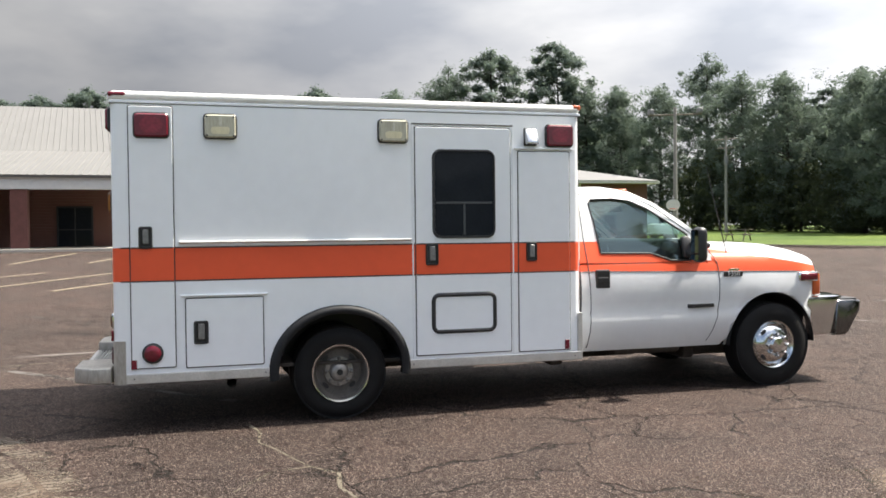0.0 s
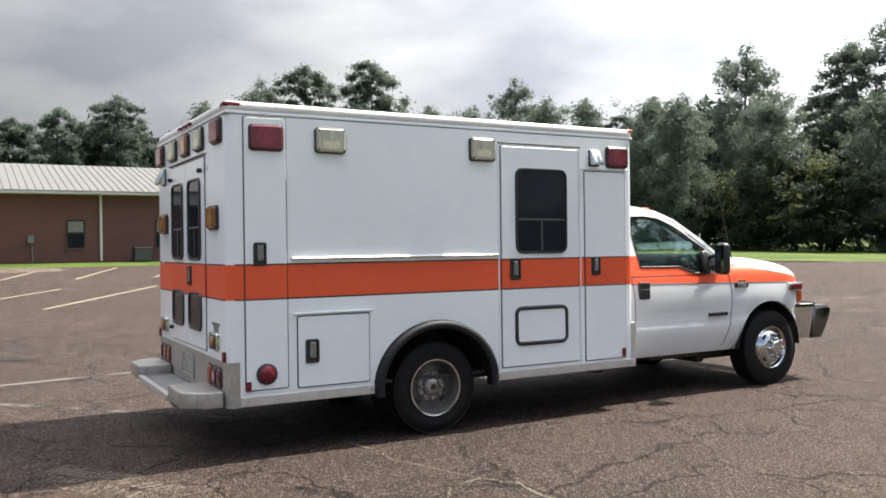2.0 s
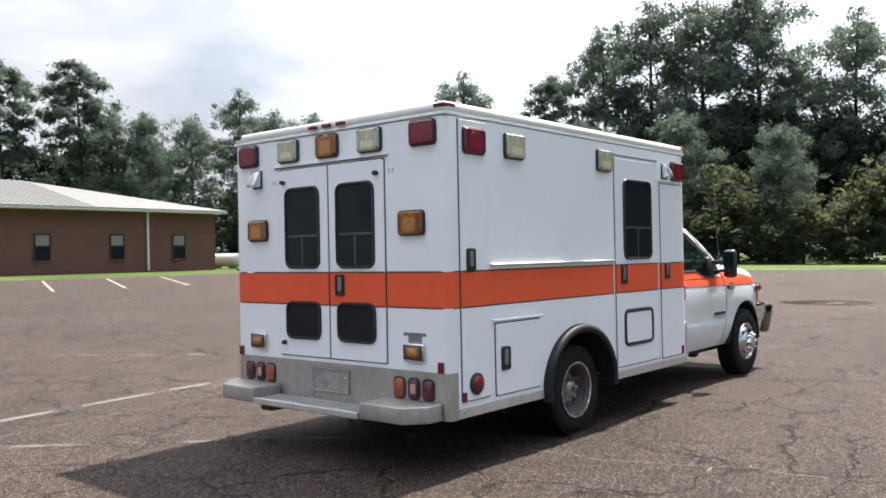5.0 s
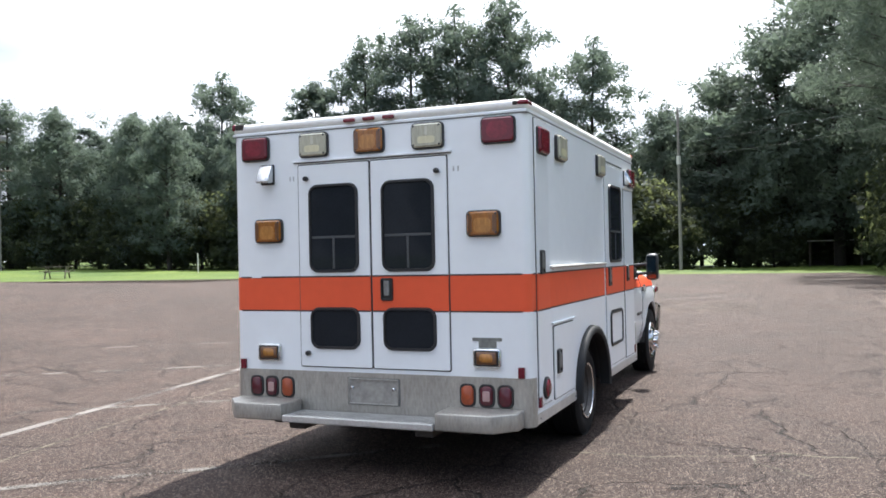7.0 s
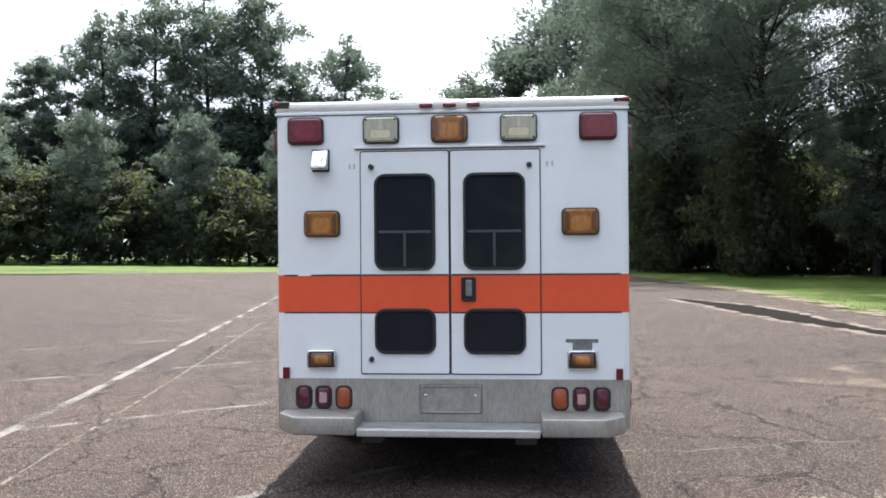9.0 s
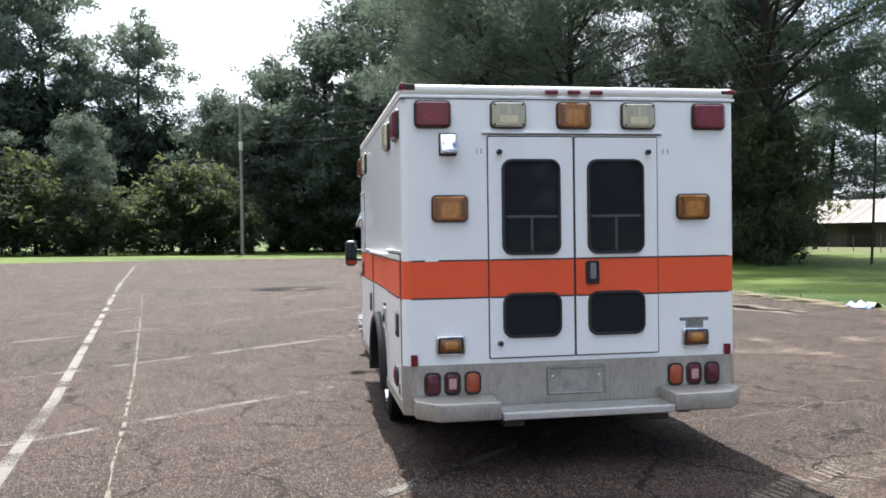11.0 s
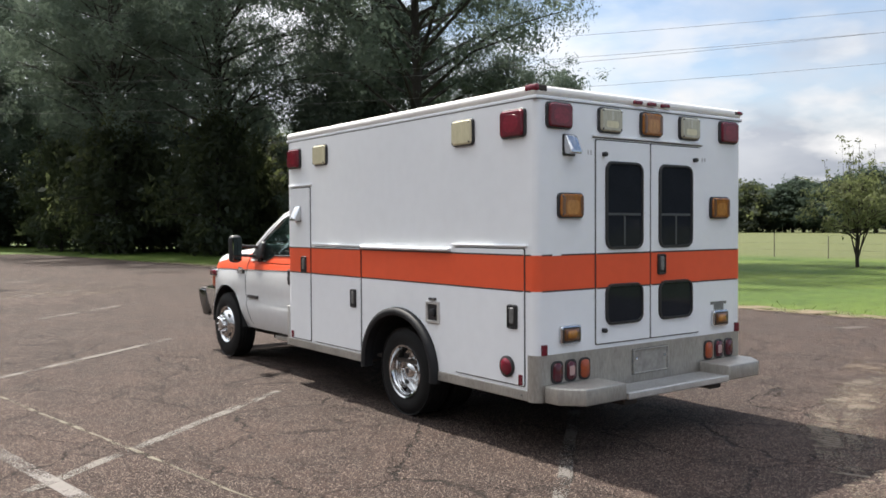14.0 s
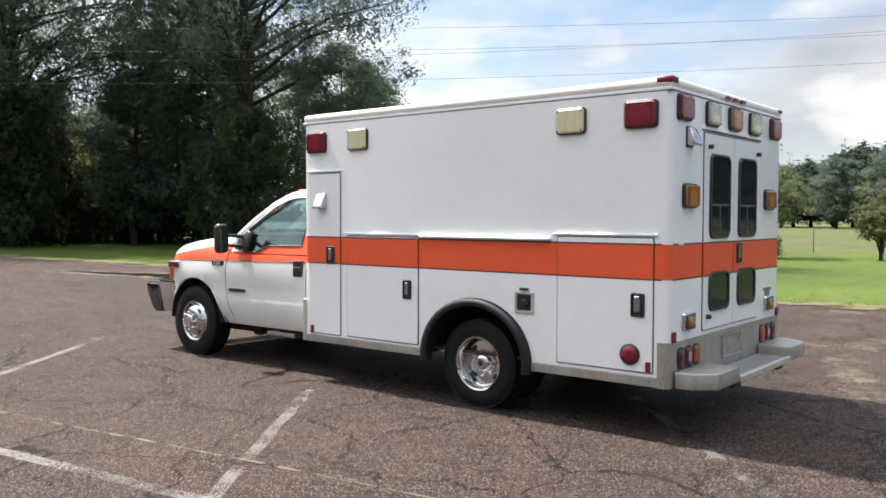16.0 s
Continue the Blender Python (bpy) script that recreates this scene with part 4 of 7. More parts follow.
for a, b, c, lens, kind in ((0.10, 0.35, 2.352, red_lens, "red"), (0.68, 0.925, 2.34, clear_lens, "yellowed clear"), (2.955, 3.20, 2.33, clear_lens, "yellowed clear"), (3.51, 3.76, 2.33, red_lens, "red")):
    warning_light("L", a, b, c - 0.095, c + 0.095, lens, kind)
scene_lamp("L", 3.5, 3.62, 1.69, 1.84)
fl = part("outlet_frame", add_frame(bmesh.new(), "L", 1.13, 1.315, 0.84, 1.02, 0.028, 0.0, 0.016, 0.01, 3), alu, amb, "aluminium frame of a side outlet")
part("outlet", plate("L", 1.155, 1.29, 0.865, 0.995, -0.001, 0.004, 0.004, 0.001, 2), black, fl, "dark recessed outlet")
part("outlet_cap", add_lathe(bmesh.new(), [(0.035, 0.0), (0.033, 0.02), (0.02, 0.024)], 16, Matrix.Translation((-HW - 0.003, 1.21, 0.93)) @ pose(0, 0, 0, 0, -90, 0), True), black, fl)
part("outlet_hinge", plate("L", 1.18, 1.265, 1.03, 1.048, 0.0, 0.018, 0.004, 0.003, 2), black, fl)

# rear
r_l = hatch("rear_door", "B", -0.61, -0.002, 0.745, 2.258, "white rear door with dark windows", lip=False)
r_r = hatch("rear_door", "B", 0.002, 0.61, 0.745, 2.258, "white rear door with dark windows", lip=False)
part("drip_rail", plate("B", -0.645, 0.645, 2.275, 2.29, 0.0, 0.022, 0.003, 0.003, 2), white, body, "white drip rail above the rear doors")
# Thin grey line below the drip rail.
part("drip_line", plate("B", -0.64, 0.64, 2.268, 2.275, 0.0, 0.012, 0.001, 0.001, 1), shade_line, body)
for u0, u1, p in ((-0.515, -0.095, r_l), (0.09, 0.51, r_r)):
    window("B", u0, u1, 1.445, 2.105, p, 0.012)
    window("B", u0, u1, 0.88, 1.192, p, 0.012, bars=False)
paddle("B", 0.125, 1.32, 0.10, 0.165, r_r)
for u, v, p in ((-0.53, 2.15, r_l), (0.535, 2.15, r_r), (-0.535, 0.85, r_l)):
    part("door_stop", add_lathe(bmesh.new(), [(0.018, 0.0), (0.018, 0.03), (0.012, 0.036)], 14, Matrix.Translation((u, -0.012, v)) @ pose(0, 0, 0, 90, 0, 0), True), black, p, "black rubber door stop")
for u0, u1, v0, v1, lens, kind in ((-1.10, -0.865, 2.31, 2.5, red_lens, "red"), (-0.58, -0.345, 2.31, 2.5, shaded_lens, "hazed clear"), (-0.115, 0.12, 2.31, 2.5, amber_lens, "amber"), (0.35, 0.585, 2.31, 2.5, shaded_lens, "hazed clear"), (0.875, 1.11, 2.31, 2.5, red_lens, "red"), (-0.99, -0.755, 1.68, 1.865, amber_lens, "amber"), (0.755, 0.99, 1.68, 1.865, amber_lens, "amber")):
    warning_light("B", u0, u1, v0 + 0.005, v1 - 0.012, lens, kind)
for u in (-0.155, 0.005, 0.165):
    part("clearance_lamp", boxed(u - 0.045, u + 0.045, -0.032, 0.0, 2.545, 2.573, 0.008), red_lens, amb, "small red clearance lamp")
for sx in (-1, 1):
    inner, top = (1.168, 2.610) if sx < 0 else (1.130, 2.594)
    cap = part("corner_lamp", boxed(sx * 1.095, sx * (inner + 0.004), -0.012, 0.07, 2.560, top - 0.004, 0.010, 3), rust, amb, "dark grey corner lamp housing on the roof edge", smooth=50)
    part("lens", boxed(sx * inner, sx * 1.203, -0.015, 0.115, 2.560, top, 0.014, 3), red_lens, cap, "dark red wrap-round lens", smooth=50)
part("corner_lamp", boxed(1.12, 1.199, 3.77, 3.842, 2.562, 2.607, 0.014, 3), orange_lens, amb, "amber corner lamp on the roof edge", smooth=50)
scene_lamp("B", -0.935, -0.825, 2.135, 2.27)
for u0, u1 in ((-0.98, -0.78), (0.78, 0.98)):
    tb = part("turn_lamp", plate("B", u0, u1, 0.782, 0.912, 0.0, 0.03, 0.02, 0.006), chrome, amb, "chrome-framed amber lamp", smooth=50)
    part("lens_surround", plate("B", u0 + 0.012, u1 - 0.012, 0.794, 0.900, 0.026, 0.033, 0.014, 0.002), black, tb)
    part("lens", plate("B", u0 + 0.026, u1 - 0.026, 0.804, 0.890, 0.031, 0.041, 0.012, 0.006), amber_core, tb, "dark amber lens", smooth=50)
    part("reflector", plate("B", u0 + 0.052, u1 - 0.052, 0.820, 0.878, 0.036, 0.0425, 0.02, 0.002), amber_bright, tb, "gold centre of the lens", smooth=50)
bmx = plate("B", 0.77, 0.985, 0.962, 0.985, 0.0, 0.004, 0.002, 0.001, 1)
add_plate(bmx, "B", 0.815, 0.945, 0.915, 0.962, 0.0, 0.004, 0.002, 0.001, 1)
part("bare_bracket", bmx, scuff_dark, amb, "bare metal patch of a lost bracket")
for u in (-0.68, -0.65, 0.655, 0.69):
    part("peeled_patch", plate("B", u - 0.006, u + 0.006, 2.14, 2.175, 0.0, 0.002, 0.002, 0.0005, 1), scuff, amb, "faint peeled paint patch")
part("peeled_patch", plate("B", -1.045, -0.955, 1.413, 1.424, 0.0, 0.003, 0.002, 0.0005, 1), white, amb, "chipped white patch in the pinstripe")


def tread_wrap():
    """Tread plate across the tail, carried round both corners."""
    bm = bmesh.new()
    t, r = 0.006, 0.058
    ring = [(-HW - t, 0.085)]
    for i in range(7):
        a = math.pi + math.pi / 2 * i / 6
        ring.append((-HW + r + (r + t) * math.cos(a), r + (r + t) * math.sin(a)))
    ring += [(-x, y) for x, y in reversed(ring)]
    rows = [[bm.verts.new((x, y, z)) for x, y in ring] for z in (0.385, 0.715)]
    for i in range(len(ring) - 1):
        bm.faces.new((rows[0][i], rows[0][i + 1], rows[1][i + 1], rows[1][i]))
    ext = bmesh.ops.extrude_face_region(bm, geom=bm.faces[:])
    for v in ext["geom"]:
        if isinstance(v, bmesh.types.BMVert):
            v.co.x *= 0.992
            v.co.y += 0.004
    return part("kick_plate", bm, tread, amb, "dulled aluminium tread plate across the tail")


dull_alu = mat("dull_aluminium", (0.34, 0.33, 0.31), 0.5, 0.5, vary=0.35, scale=6.0, fine=30.0)
kick = tread_wrap()
pl = part("plate_recess", add_frame(plate("B", -0.20, 0.20, 0.49, 0.67, 0.006, 0.010, 0.006, 0.002), "B", -0.205, 0.205, 0.485, 0.675, 0.012, 0.006, 0.02, 0.006, 2), dull_alu, kick, "bare aluminium licence plate holder")
# Shading of the recess is painted as a thin dark border.
part("plate_edge", add_frame(bmesh.new(), "B", -0.213, 0.213, 0.481, 0.679, 0.005, 0.004, 0.009, 0.006, 2), shade_line, pl, "dark edge painted as shading round the plate holder")
for u in (-0.17, 0.165):
    part("plate_bolt", add_lathe(bmesh.new(), [(0.012, 0.0), (0.012, 0.012), (0.006, 0.016)], 10, Matrix.Translation((u, -0.01, 0.605)) @ pose(0, 0, 0, 90, 0, 0), True), chrome, pl)
for s in (-1, 1):
    for k, (u, lens, kind) in enumerate(((0.73, tail_orange, "orange"), (0.87, grey_lens, "faded red and clear"), (1.005, tail_red_shaded, "dark red"))):
        hz = part("tail_lamp", plate("B", s * u - 0.058, s * u + 0.058, 0.508, 0.668, 0.006, 0.016, 0.04, 0.003), black, amb, f"{kind} oval tail lamp")
        part("lens", plate("B", s * u - 0.045, s * u + 0.045, 0.521, 0.655, 0.014, 0.026, 0.034, 0.007), lens if k != 1 else tail_red_shaded, hz, smooth=50)
        if k == 1:
            part("reverse_lens", plate("B", s * u - 0.026, s * u + 0.026, 0.552, 0.622, 0.024, 0.0285, 0.01, 0.002), grey_lens, hz, "pale reverse lens")

# step bumper
for s in (-1, 1):
    bm = bmesh.new()
    pts = [(s * 0.60, -0.02), (s * 1.14, -0.02), (s * 1.14, -0.15), (s * 1.01, -0.30), (s * 0.60, -0.30)]
    rows = [[bm.verts.new((x, y, z)) for x, y in pts] for z in (0.388, 0.508)]
    bm.faces.new(rows[0]), bm.faces.new(rows[1])
    for i in range(5):
        bm.faces.new((rows[0][i], rows[0][(i + 1) % 5], rows[1][(i + 1) % 5], rows[1][i]))
    bmesh.ops.bevel(bm, geom=bm.edges[:], offset=0.012, segments=3, affect="EDGES", profile=0.5)
    bp = part("bumper_end", bm, tread, amb, "tread plate end of the step bumper", smooth=40)
    part("bumper_stay", boxed(s * 0.70, s * 0.78, -0.12, 0.25, 0.34, 0.384), rust, bp)
bmx = boxed(-0.59, 0.59, -0.31, -0.27, 0.385, 0.435, 0.008)
for i in range(9):
    add_box(bmx, -0.60, 0.60, -0.265 + 0.028 * i, -0.254 + 0.028 * i, 0.405, 0.427)
for x in (-0.58, -0.3, 0.0, 0.3, 0.58):
    add_box(bmx, x - 0.01, x + 0.01, -0.265, -0.03, 0.39, 0.41)
part("step_grate", bmx, alu, amb, "aluminium grated centre step")
for x in (-0.50, 0.50):
    part("tow_eye", boxed(x - 0.07, x + 0.07, -0.25, -0.05, 0.330, 0.392, 0.012), rust, amb, "rusty step bracket")

# skirt rails along the sides
for s in (-1, 1):
    for y0, y1 in ((0.085, R_AXLE - 0.54), (R_AXLE + 0.54, 3.83)):
        sr = part("skirt_rail", boxed(s * (HW - 0.05), s * (HW + 0.008), y0, y1, 0.388, 0.462, 0.006), tread if s < 0 else alu, amb, "aluminium skirt rail")
        for y in (y0 + 0.06, y1 - 0.06):
            part("skirt_bolt", add_lathe(bmesh.new(), [(0.008, 0), (0.006, 0.006)], 8, Matrix.Translation((s * (HW + 0.007), y, 0.425)) @ pose(0, 0, 0, 0, 90 * s, 0), True), steel, sr)
    part("corner_guard", boxed(s * (HW - 0.03), s * (HW + 0.006), 3.80, 3.845, 0.388, 0.80, 0.004), alu, amb, "aluminium corner guard")


def fender_arch(s):
    bm = bmesh.new()
    rows = []
    for i in range(29):
        a = math.pi * (1.04 - 1.08 * i / 28)
        row = []
        for rr, d in ((0.50, -0.04), (0.50, 0.045), (0.53, 0.06), (0.565, 0.045), (0.575, 0.0), (0.575, -0.01)):
            row.append(bm.verts.new((s * (HW + d), R_AXLE + rr * math.cos(a), 0.42 + rr * 0.90 * math.sin(a))))
        rows.append(row)
    for a, b in zip(rows, rows[1:]):
        for i in range(5):
            bm.faces.new((a[i], a[i + 1], b[i + 1], b[i]))
    return part("wheel_arch", bm, arch_rubber, amb, "black rubber wheel arch flare", smooth=60)


for s in (-1, 1):
    fender_arch(s)
    bm = bmesh.new()
    rows = [[bm.verts.new((s * x, R_AXLE + 0.512 * math.cos(math.pi * i / 20), 0.42 + 0.462 * math.sin(math.pi * i / 20))) for i in range(21)] for x in (HW - 0.01, 0.58)]
    for i in range(20):
        bm.faces.new((rows[0][i], rows[0][i + 1], rows[1][i + 1], rows[1][i]))
    bm.faces.new(rows[1])
    part("wheel_well", bm, black, amb, "dark wheel well liner", smooth=60)


def wheel(x, y, z, s, style, dual):
    """Tyre with tread grooves, rim and hub; s: outward side."""
    m = Matrix.Translation((x, y, z)) @ pose(0, 0, 0, 0, 90 * s, 0)
    R = z
    w = 0.115
    holder = bmesh.new()
    side = [(0.225, w - 0.035), (0.235, w - 0.008), (0.27, w + 0.003), (0.32, w + 0.006), (R - 0.035, w - 0.008), (R - 0.012, w - 0.022)]
    tread_r = []
    for k in range(5):
        c = w - 0.03 - k * (2 * w - 0.06) / 4
        tread_r += [(R, c + 0.018), (R, c - 0.018), (R - 0.009, c - 0.019), (R - 0.009, c - 0.026)]
    rings = side + tread_r[:-2] + [(r, -h) for r, h in reversed(side)]
    add_lathe(holder, rings, 48, m)
    wh = part("wheel", holder, rubber, amb, "black tyre on a " + ("chrome-covered rim" if style == "chrome" else "grey steel rim"), smooth=35)
    wh.name = "wheel"
    met = chrome if style == "chrome" else rim_grey
    deep = -0.10 if dual else 0.055
    if dual:
        prof = [(0.236, w - 0.012), (0.228, w + 0.004), (0.214, w - 0.002), (0.206, w - 0.03), (0.203, w - 0.034), (0.203, w - 0.05), (0.200, w - 0.054), (0.197, 0.03), (0.186, 0.012), (0.13, 0.010), (0.11, 0.014), (0.0005, 0.014)]
    else:
        prof = [(0.236, w - 0.012), (0.228, w + 0.004), (0.214, w - 0.004), (0.205, w - 0.02), (0.195, w - 0.03), (0.17, w + 0.005), (0.14, w + 0.03), (0.115, w + 0.038), (0.085, w + 0.036), (0.08, w + 0.07), (0.065, w + 0.085), (0.0005, w + 0.09)]
    rim = part("rim", add_lathe(bmesh.new(), prof, 40, m), met, wh, "polished chrome wheel cover" if style == "chrome" else "weathered grey steel rim", smooth=35)
    if style != "chrome":
        part("trim_ring", add_lathe(bmesh.new(), [(0.238, w - 0.004), (0.234, w + 0.008), (0.222, w + 0.006), (0.216, w - 0.01)], 40, m), chrome, rim, "bright trim ring", smooth=40)
    if dual:
        part("hub_cover", add_lathe(bmesh.new(), [(0.122, 0.008), (0.118, 0.028), (0.082, 0.030), (0.076, 0.050), (0.058, 0.072), (0.035, 0.078), (0.0005, 0.078)], 28, m), chrome if style == "chrome" else hub_grey, rim, "chrome hub cover" if style == "chrome" else "dulled metal hub cover", smooth=40)
        part("hub_hole", add_lathe(bmesh.new(), [(0.026, 0.078), (0.024, 0.081), (0.0005, 0.080)], 16, m), black, rim, "dark hub opening")
    hp = 0.028 if dual else w + 0.036
    for k in range(8):
        a = 2 * math.pi * k / 8
        mm = m @ Matrix.Translation((0.101 * math.cos(a), 0.101 * math.sin(a), hp))
        part("lug_nut", add_lathe(bmesh.new(), [(0.016, 0), (0.016, 0.025 if dual else 0.04), (0.008, 0.034 if dual else 0.05)], 8, mm, True), chrome if style == "chrome" else hub_grey, rim, smooth=40)
    for k in range(4):
        bm = bmesh.new()
        a = 2 * math.pi * (k + 0.5) / 4
        rr, hh = (0.157, 0.014) if dual else (0.168, w + 0.012)
        mm = m @ Matrix.Translation((rr * math.cos(a), rr * math.sin(a), hh)) @ Matrix.Rotation(a, 4, "Z")
        bmesh.ops.create_cone(bm, cap_ends=True, segments=12, radius1=0.026, radius2=0.024, depth=0.012, matrix=mm @ Matrix.Diagonal((0.75, 1.35, 1, 1)))
        part("rim_slot", bm, black, rim, "dark slot in the rim")
    return wh


for s, style in ((1, "steel"), (-1, "chrome")):
    wheel(s * 1.035, R_AXLE, 0.378, s, style, True)
    inner = add_lathe(bmesh.new(), [(0.2, 0.11), (0.36, 0.11), (0.378, 0.09), (0.378, -0.09), (0.36, -0.11), (0.2, -0.11)], 36, Matrix.Translation((s * 0.755, R_AXLE, 0.378)) @ pose(0, 0, 0, 0, 90, 0), True)
    part("inner_tyre", inner, rubber, amb, "inner tyre of the dual pair")
    wheel(s * 0.91, F_AXLE, 0.403, s, "chrome", False)

# underbody
part("chassis_rail", boxed(0.38, 0.46, 0.1, 6.3, 0.46, 0.62), rust, amb)
part("chassis_rail", boxed(-0.46, -0.38, 0.1, 6.3, 0.46, 0.62), rust, amb)
bmx = add_tube(bmesh.new(), (-0.7, R_AXLE, 0.385), (0.7, R_AXLE, 0.385), 0.06, n=14)
bmesh.ops.create_uvsphere(bmx, u_segments=14, v_segments=10, radius=0.17, matrix=Matrix.Translation((0, R_AXLE, 0.39)) @ Matrix.Diagonal((0.9, 1, 1, 1)))
part("rear_axle", bmx, rust, amb)
part("front_axle", add_tube(bmesh.new(), (-0.75, F_AXLE, 0.36), (0.75, F_AXLE, 0.36), 0.05, n=12), rust, amb)
part("drive_shaft", add_tube(bmesh.new(), (0, R_AXLE, 0.42), (0, 4.6, 0.52), 0.045, n=12), rust, amb)
bmx = add_tube(bmesh.new(), (0.72, 0.9, 0.35), (1.06, 0.86, 0.335), 0.038, n=14, caps=False)
add_tube(bmx, (0.72, 0.9, 0.35), (0.70, 1.3, 0.52), 0.036, n=14)
part("exhaust_pipe", bmx, rust, amb, "rusty exhaust tail pipe")
part("fuel_tank", boxed(-1.0, -0.5, 2.5, 3.5, 0.34, 0.6, 0.05, 3), rust, amb)
part("side_tank", boxed(0.5, 0.9, 4.3, 5.0, 0.36, 0.6, 0.04, 3), rust, amb)
bmx = boxed(-0.30, 0.30, 4.9, 6.15, 0.25, 0.62, 0.08, 4)
add_box(bmx, -0.24, 0.24, 3.5, 4.95, 0.24, 0.60, 0.08, 4)
part("gearbox", bmx, rust, amb, "dark oily engine sump and gearbox", smooth=50)
part("engine_shield", boxed(-0.62, 0.62, 5.25, 6.35, 0.27, 0.46, 0.05, 3), rust, amb)
part("crossmember", boxed(-0.75, 0.75, 3.72, 3.86, 0.27, 0.46, 0.03, 2), rust, amb)
part("crossmember", boxed(-0.70, 0.70, 5.15, 5.27, 0.26, 0.44, 0.03, 2), rust, amb)
part("spare_carrier", boxed(-0.55, 0.55, 0.25, 1.15, 0.30, 0.46, 0.05, 3), rust, amb, "dark frame and carrier under the tail")
part("exhaust_pipe", add_tube(bmesh.new(), (0.42, 2.2, 0.34), (0.42, 4.6, 0.36), 0.05, n=14), rust, amb, "rusty exhaust pipe along the frame")
part("box_floor", boxed(-1.1, 1.1, 0.1, 3.8, 0.445, 0.47), rust, amb)


# ---------- the cab ----------
def arch_floor(y):
    """Lower edge of the fender above the front wheel."""
    d = abs(y - F_AXLE)
    return 0.41 + math.sqrt(max(0.485 ** 2 - d * d, 0.0)) * 1.035 if d < 0.485 else 0.0


def cab_section(y):
    """Half outline (x, z) of the lower cab at a distance along the truck."""
    half = [(0.86, 0.405), (0.945, 0.415), (0.98, 0.49), (1.004, 0.62), (1.013, 0.71), (0.998, 0.755), (1.010, 0.86), (1.010, 1.0), (0.998, 1.10), (0.99, 1.145), (0.975, 1.20), (0.955, 1.25), (0.92, 1.285), (0.86, 1.315), (0.74, 1.345), (0.45, 1.385), (0.0, 1.40)]
    if y < 5.24:                                   # open below the sills
        half = [(x, min(z, 1.225)) for x, z in half[:11]] + [(0.90, 1.225), (0.88, 1.05), (0.87, 0.9), (0.8, 0.72), (0.45, 0.71), (0.0, 0.70)]
    if y > 5.25:                                   # hood and fenders fall away forwards
        k = (y - 5.25) / 1.25
        drop = 0.035 * k + 0.20 * max(0, k - 0.72) ** 1.6 * 3.2
        half = [(x, z if z < 0.9 else 0.9 + (z - 0.9) * (1 - drop * 1.75)) for x, z in half]
        pull = 1 - 0.09 * max(0, k - 0.80) ** 1.5 * 11
        half = [(x * pull, z) for x, z in half]
    lo = arch_floor(y)
    bulge = 0.022 * max(0.0, 1 - abs(y - F_AXLE) / 0.75)
    return [(x + (bulge if 0.5 < z < 1.08 else 0.0), max(z, lo)) for x, z in half]


def cab_lower():
    bm = bmesh.new()
    ys = [3.93, 3.96, 4.2, 4.5, 4.8, 5.1, 5.235, 5.25, 5.38, 5.45]
    ys += [F_AXLE + 0.484 * math.sin(radians(a)) for a in range(-90, 91, 9)] + [6.42, 6.455, 6.48, 6.50]
    rows = []
    for y in ys:
        h = cab_section(y)
        ring = h + [(-x, z) for x, z in reversed(h[:-1])]
        rows.append([bm.verts.new((x, y, z)) for x, z in ring])
    n = len(rows[0])
    for a, b in zip(rows, rows[1:]):
        for i in range(n - 1):
            bm.faces.new((a[i], a[i + 1], b[i + 1], b[i]))
    bm.faces.new(rows[0]), bm.faces.new(rows[-1])
    bmesh.ops.remove_doubles(bm, verts=bm.verts[:], dist=1e-4)
    bmesh.ops.dissolve_degenerate(bm, edges=bm.edges[:], dist=1e-5)
    for co, no in (((0, 4.05, 1.141), (0, 0.0194, 1)), ((0, 5.66, 1.28), (0, 0.161, 1))):
        bmesh.ops.bisect_plane(bm, geom=bm.verts[:] + bm.edges[:] + bm.faces[:], plane_co=co, plane_no=no, dist=1e-5)
    for f in bm.faces:                             # the band narrows forwards along the fender
        c = f.calc_center_median()
        over, under = c.z - 1.141 + 0.0194 * (c.y - 4.05), 1.28 - 0.161 * (c.y - 5.66) - c.z
        if over > 0 and under > 0 and c.y < 6.49 and abs(c.x) > (0.5 if c.y > 5.25 else 0.89):
            f.material_index = 1
    for f in bm.faces:
        c = f.calc_center_median()
        if c.y < 5.26 and abs(c.x) < 0.89 and c.z > 0.6:
            f.material_index = 2
    return part("cab_body", bm, [cab_white, orange, seat_cloth], amb, "white truck cab with an orange band and white hood", smooth=38)


cab = cab_lower()


def tilt_x(z):
    return 0.972 - max(0.0, z - 1.22) * 0.30 - max(0.0, z - 1.72) * 0.45


OUT = [(3.93, 1.22), (3.93, 1.60), (3.94, 1.82), (4.02, 1.895), (4.36, 1.905), (4.58, 1.868), (4.77, 1.778), (5.04, 1.592), (5.25, 1.43), (5.29, 1.22), (4.9, 1.215), (4.3, 1.215)]
WIN = [(4.15, 1.305), (4.12, 1.60), (4.10, 1.765), (4.13, 1.802), (4.36, 1.810), (4.53, 1.79), (4.68, 1.718), (4.89, 1.583), (5.07, 1.468), (5.07, 1.228), (4.86, 1.228), (4.66, 1.297)]


def cab_x(y, z):
    """Half the width of the cab at a height z."""
    if z > 1.215:
        return tilt_x(z)
    prof = cab_section(y)
    return max(p[0] + (q[0] - p[0]) * (z - p[1]) / (q[1] - p[1]) for p, q in zip(prof[1:], prof[2:]) if p[1] - 1e-6 <= z <= q[1] + 1e-6 and q[1] > p[1])


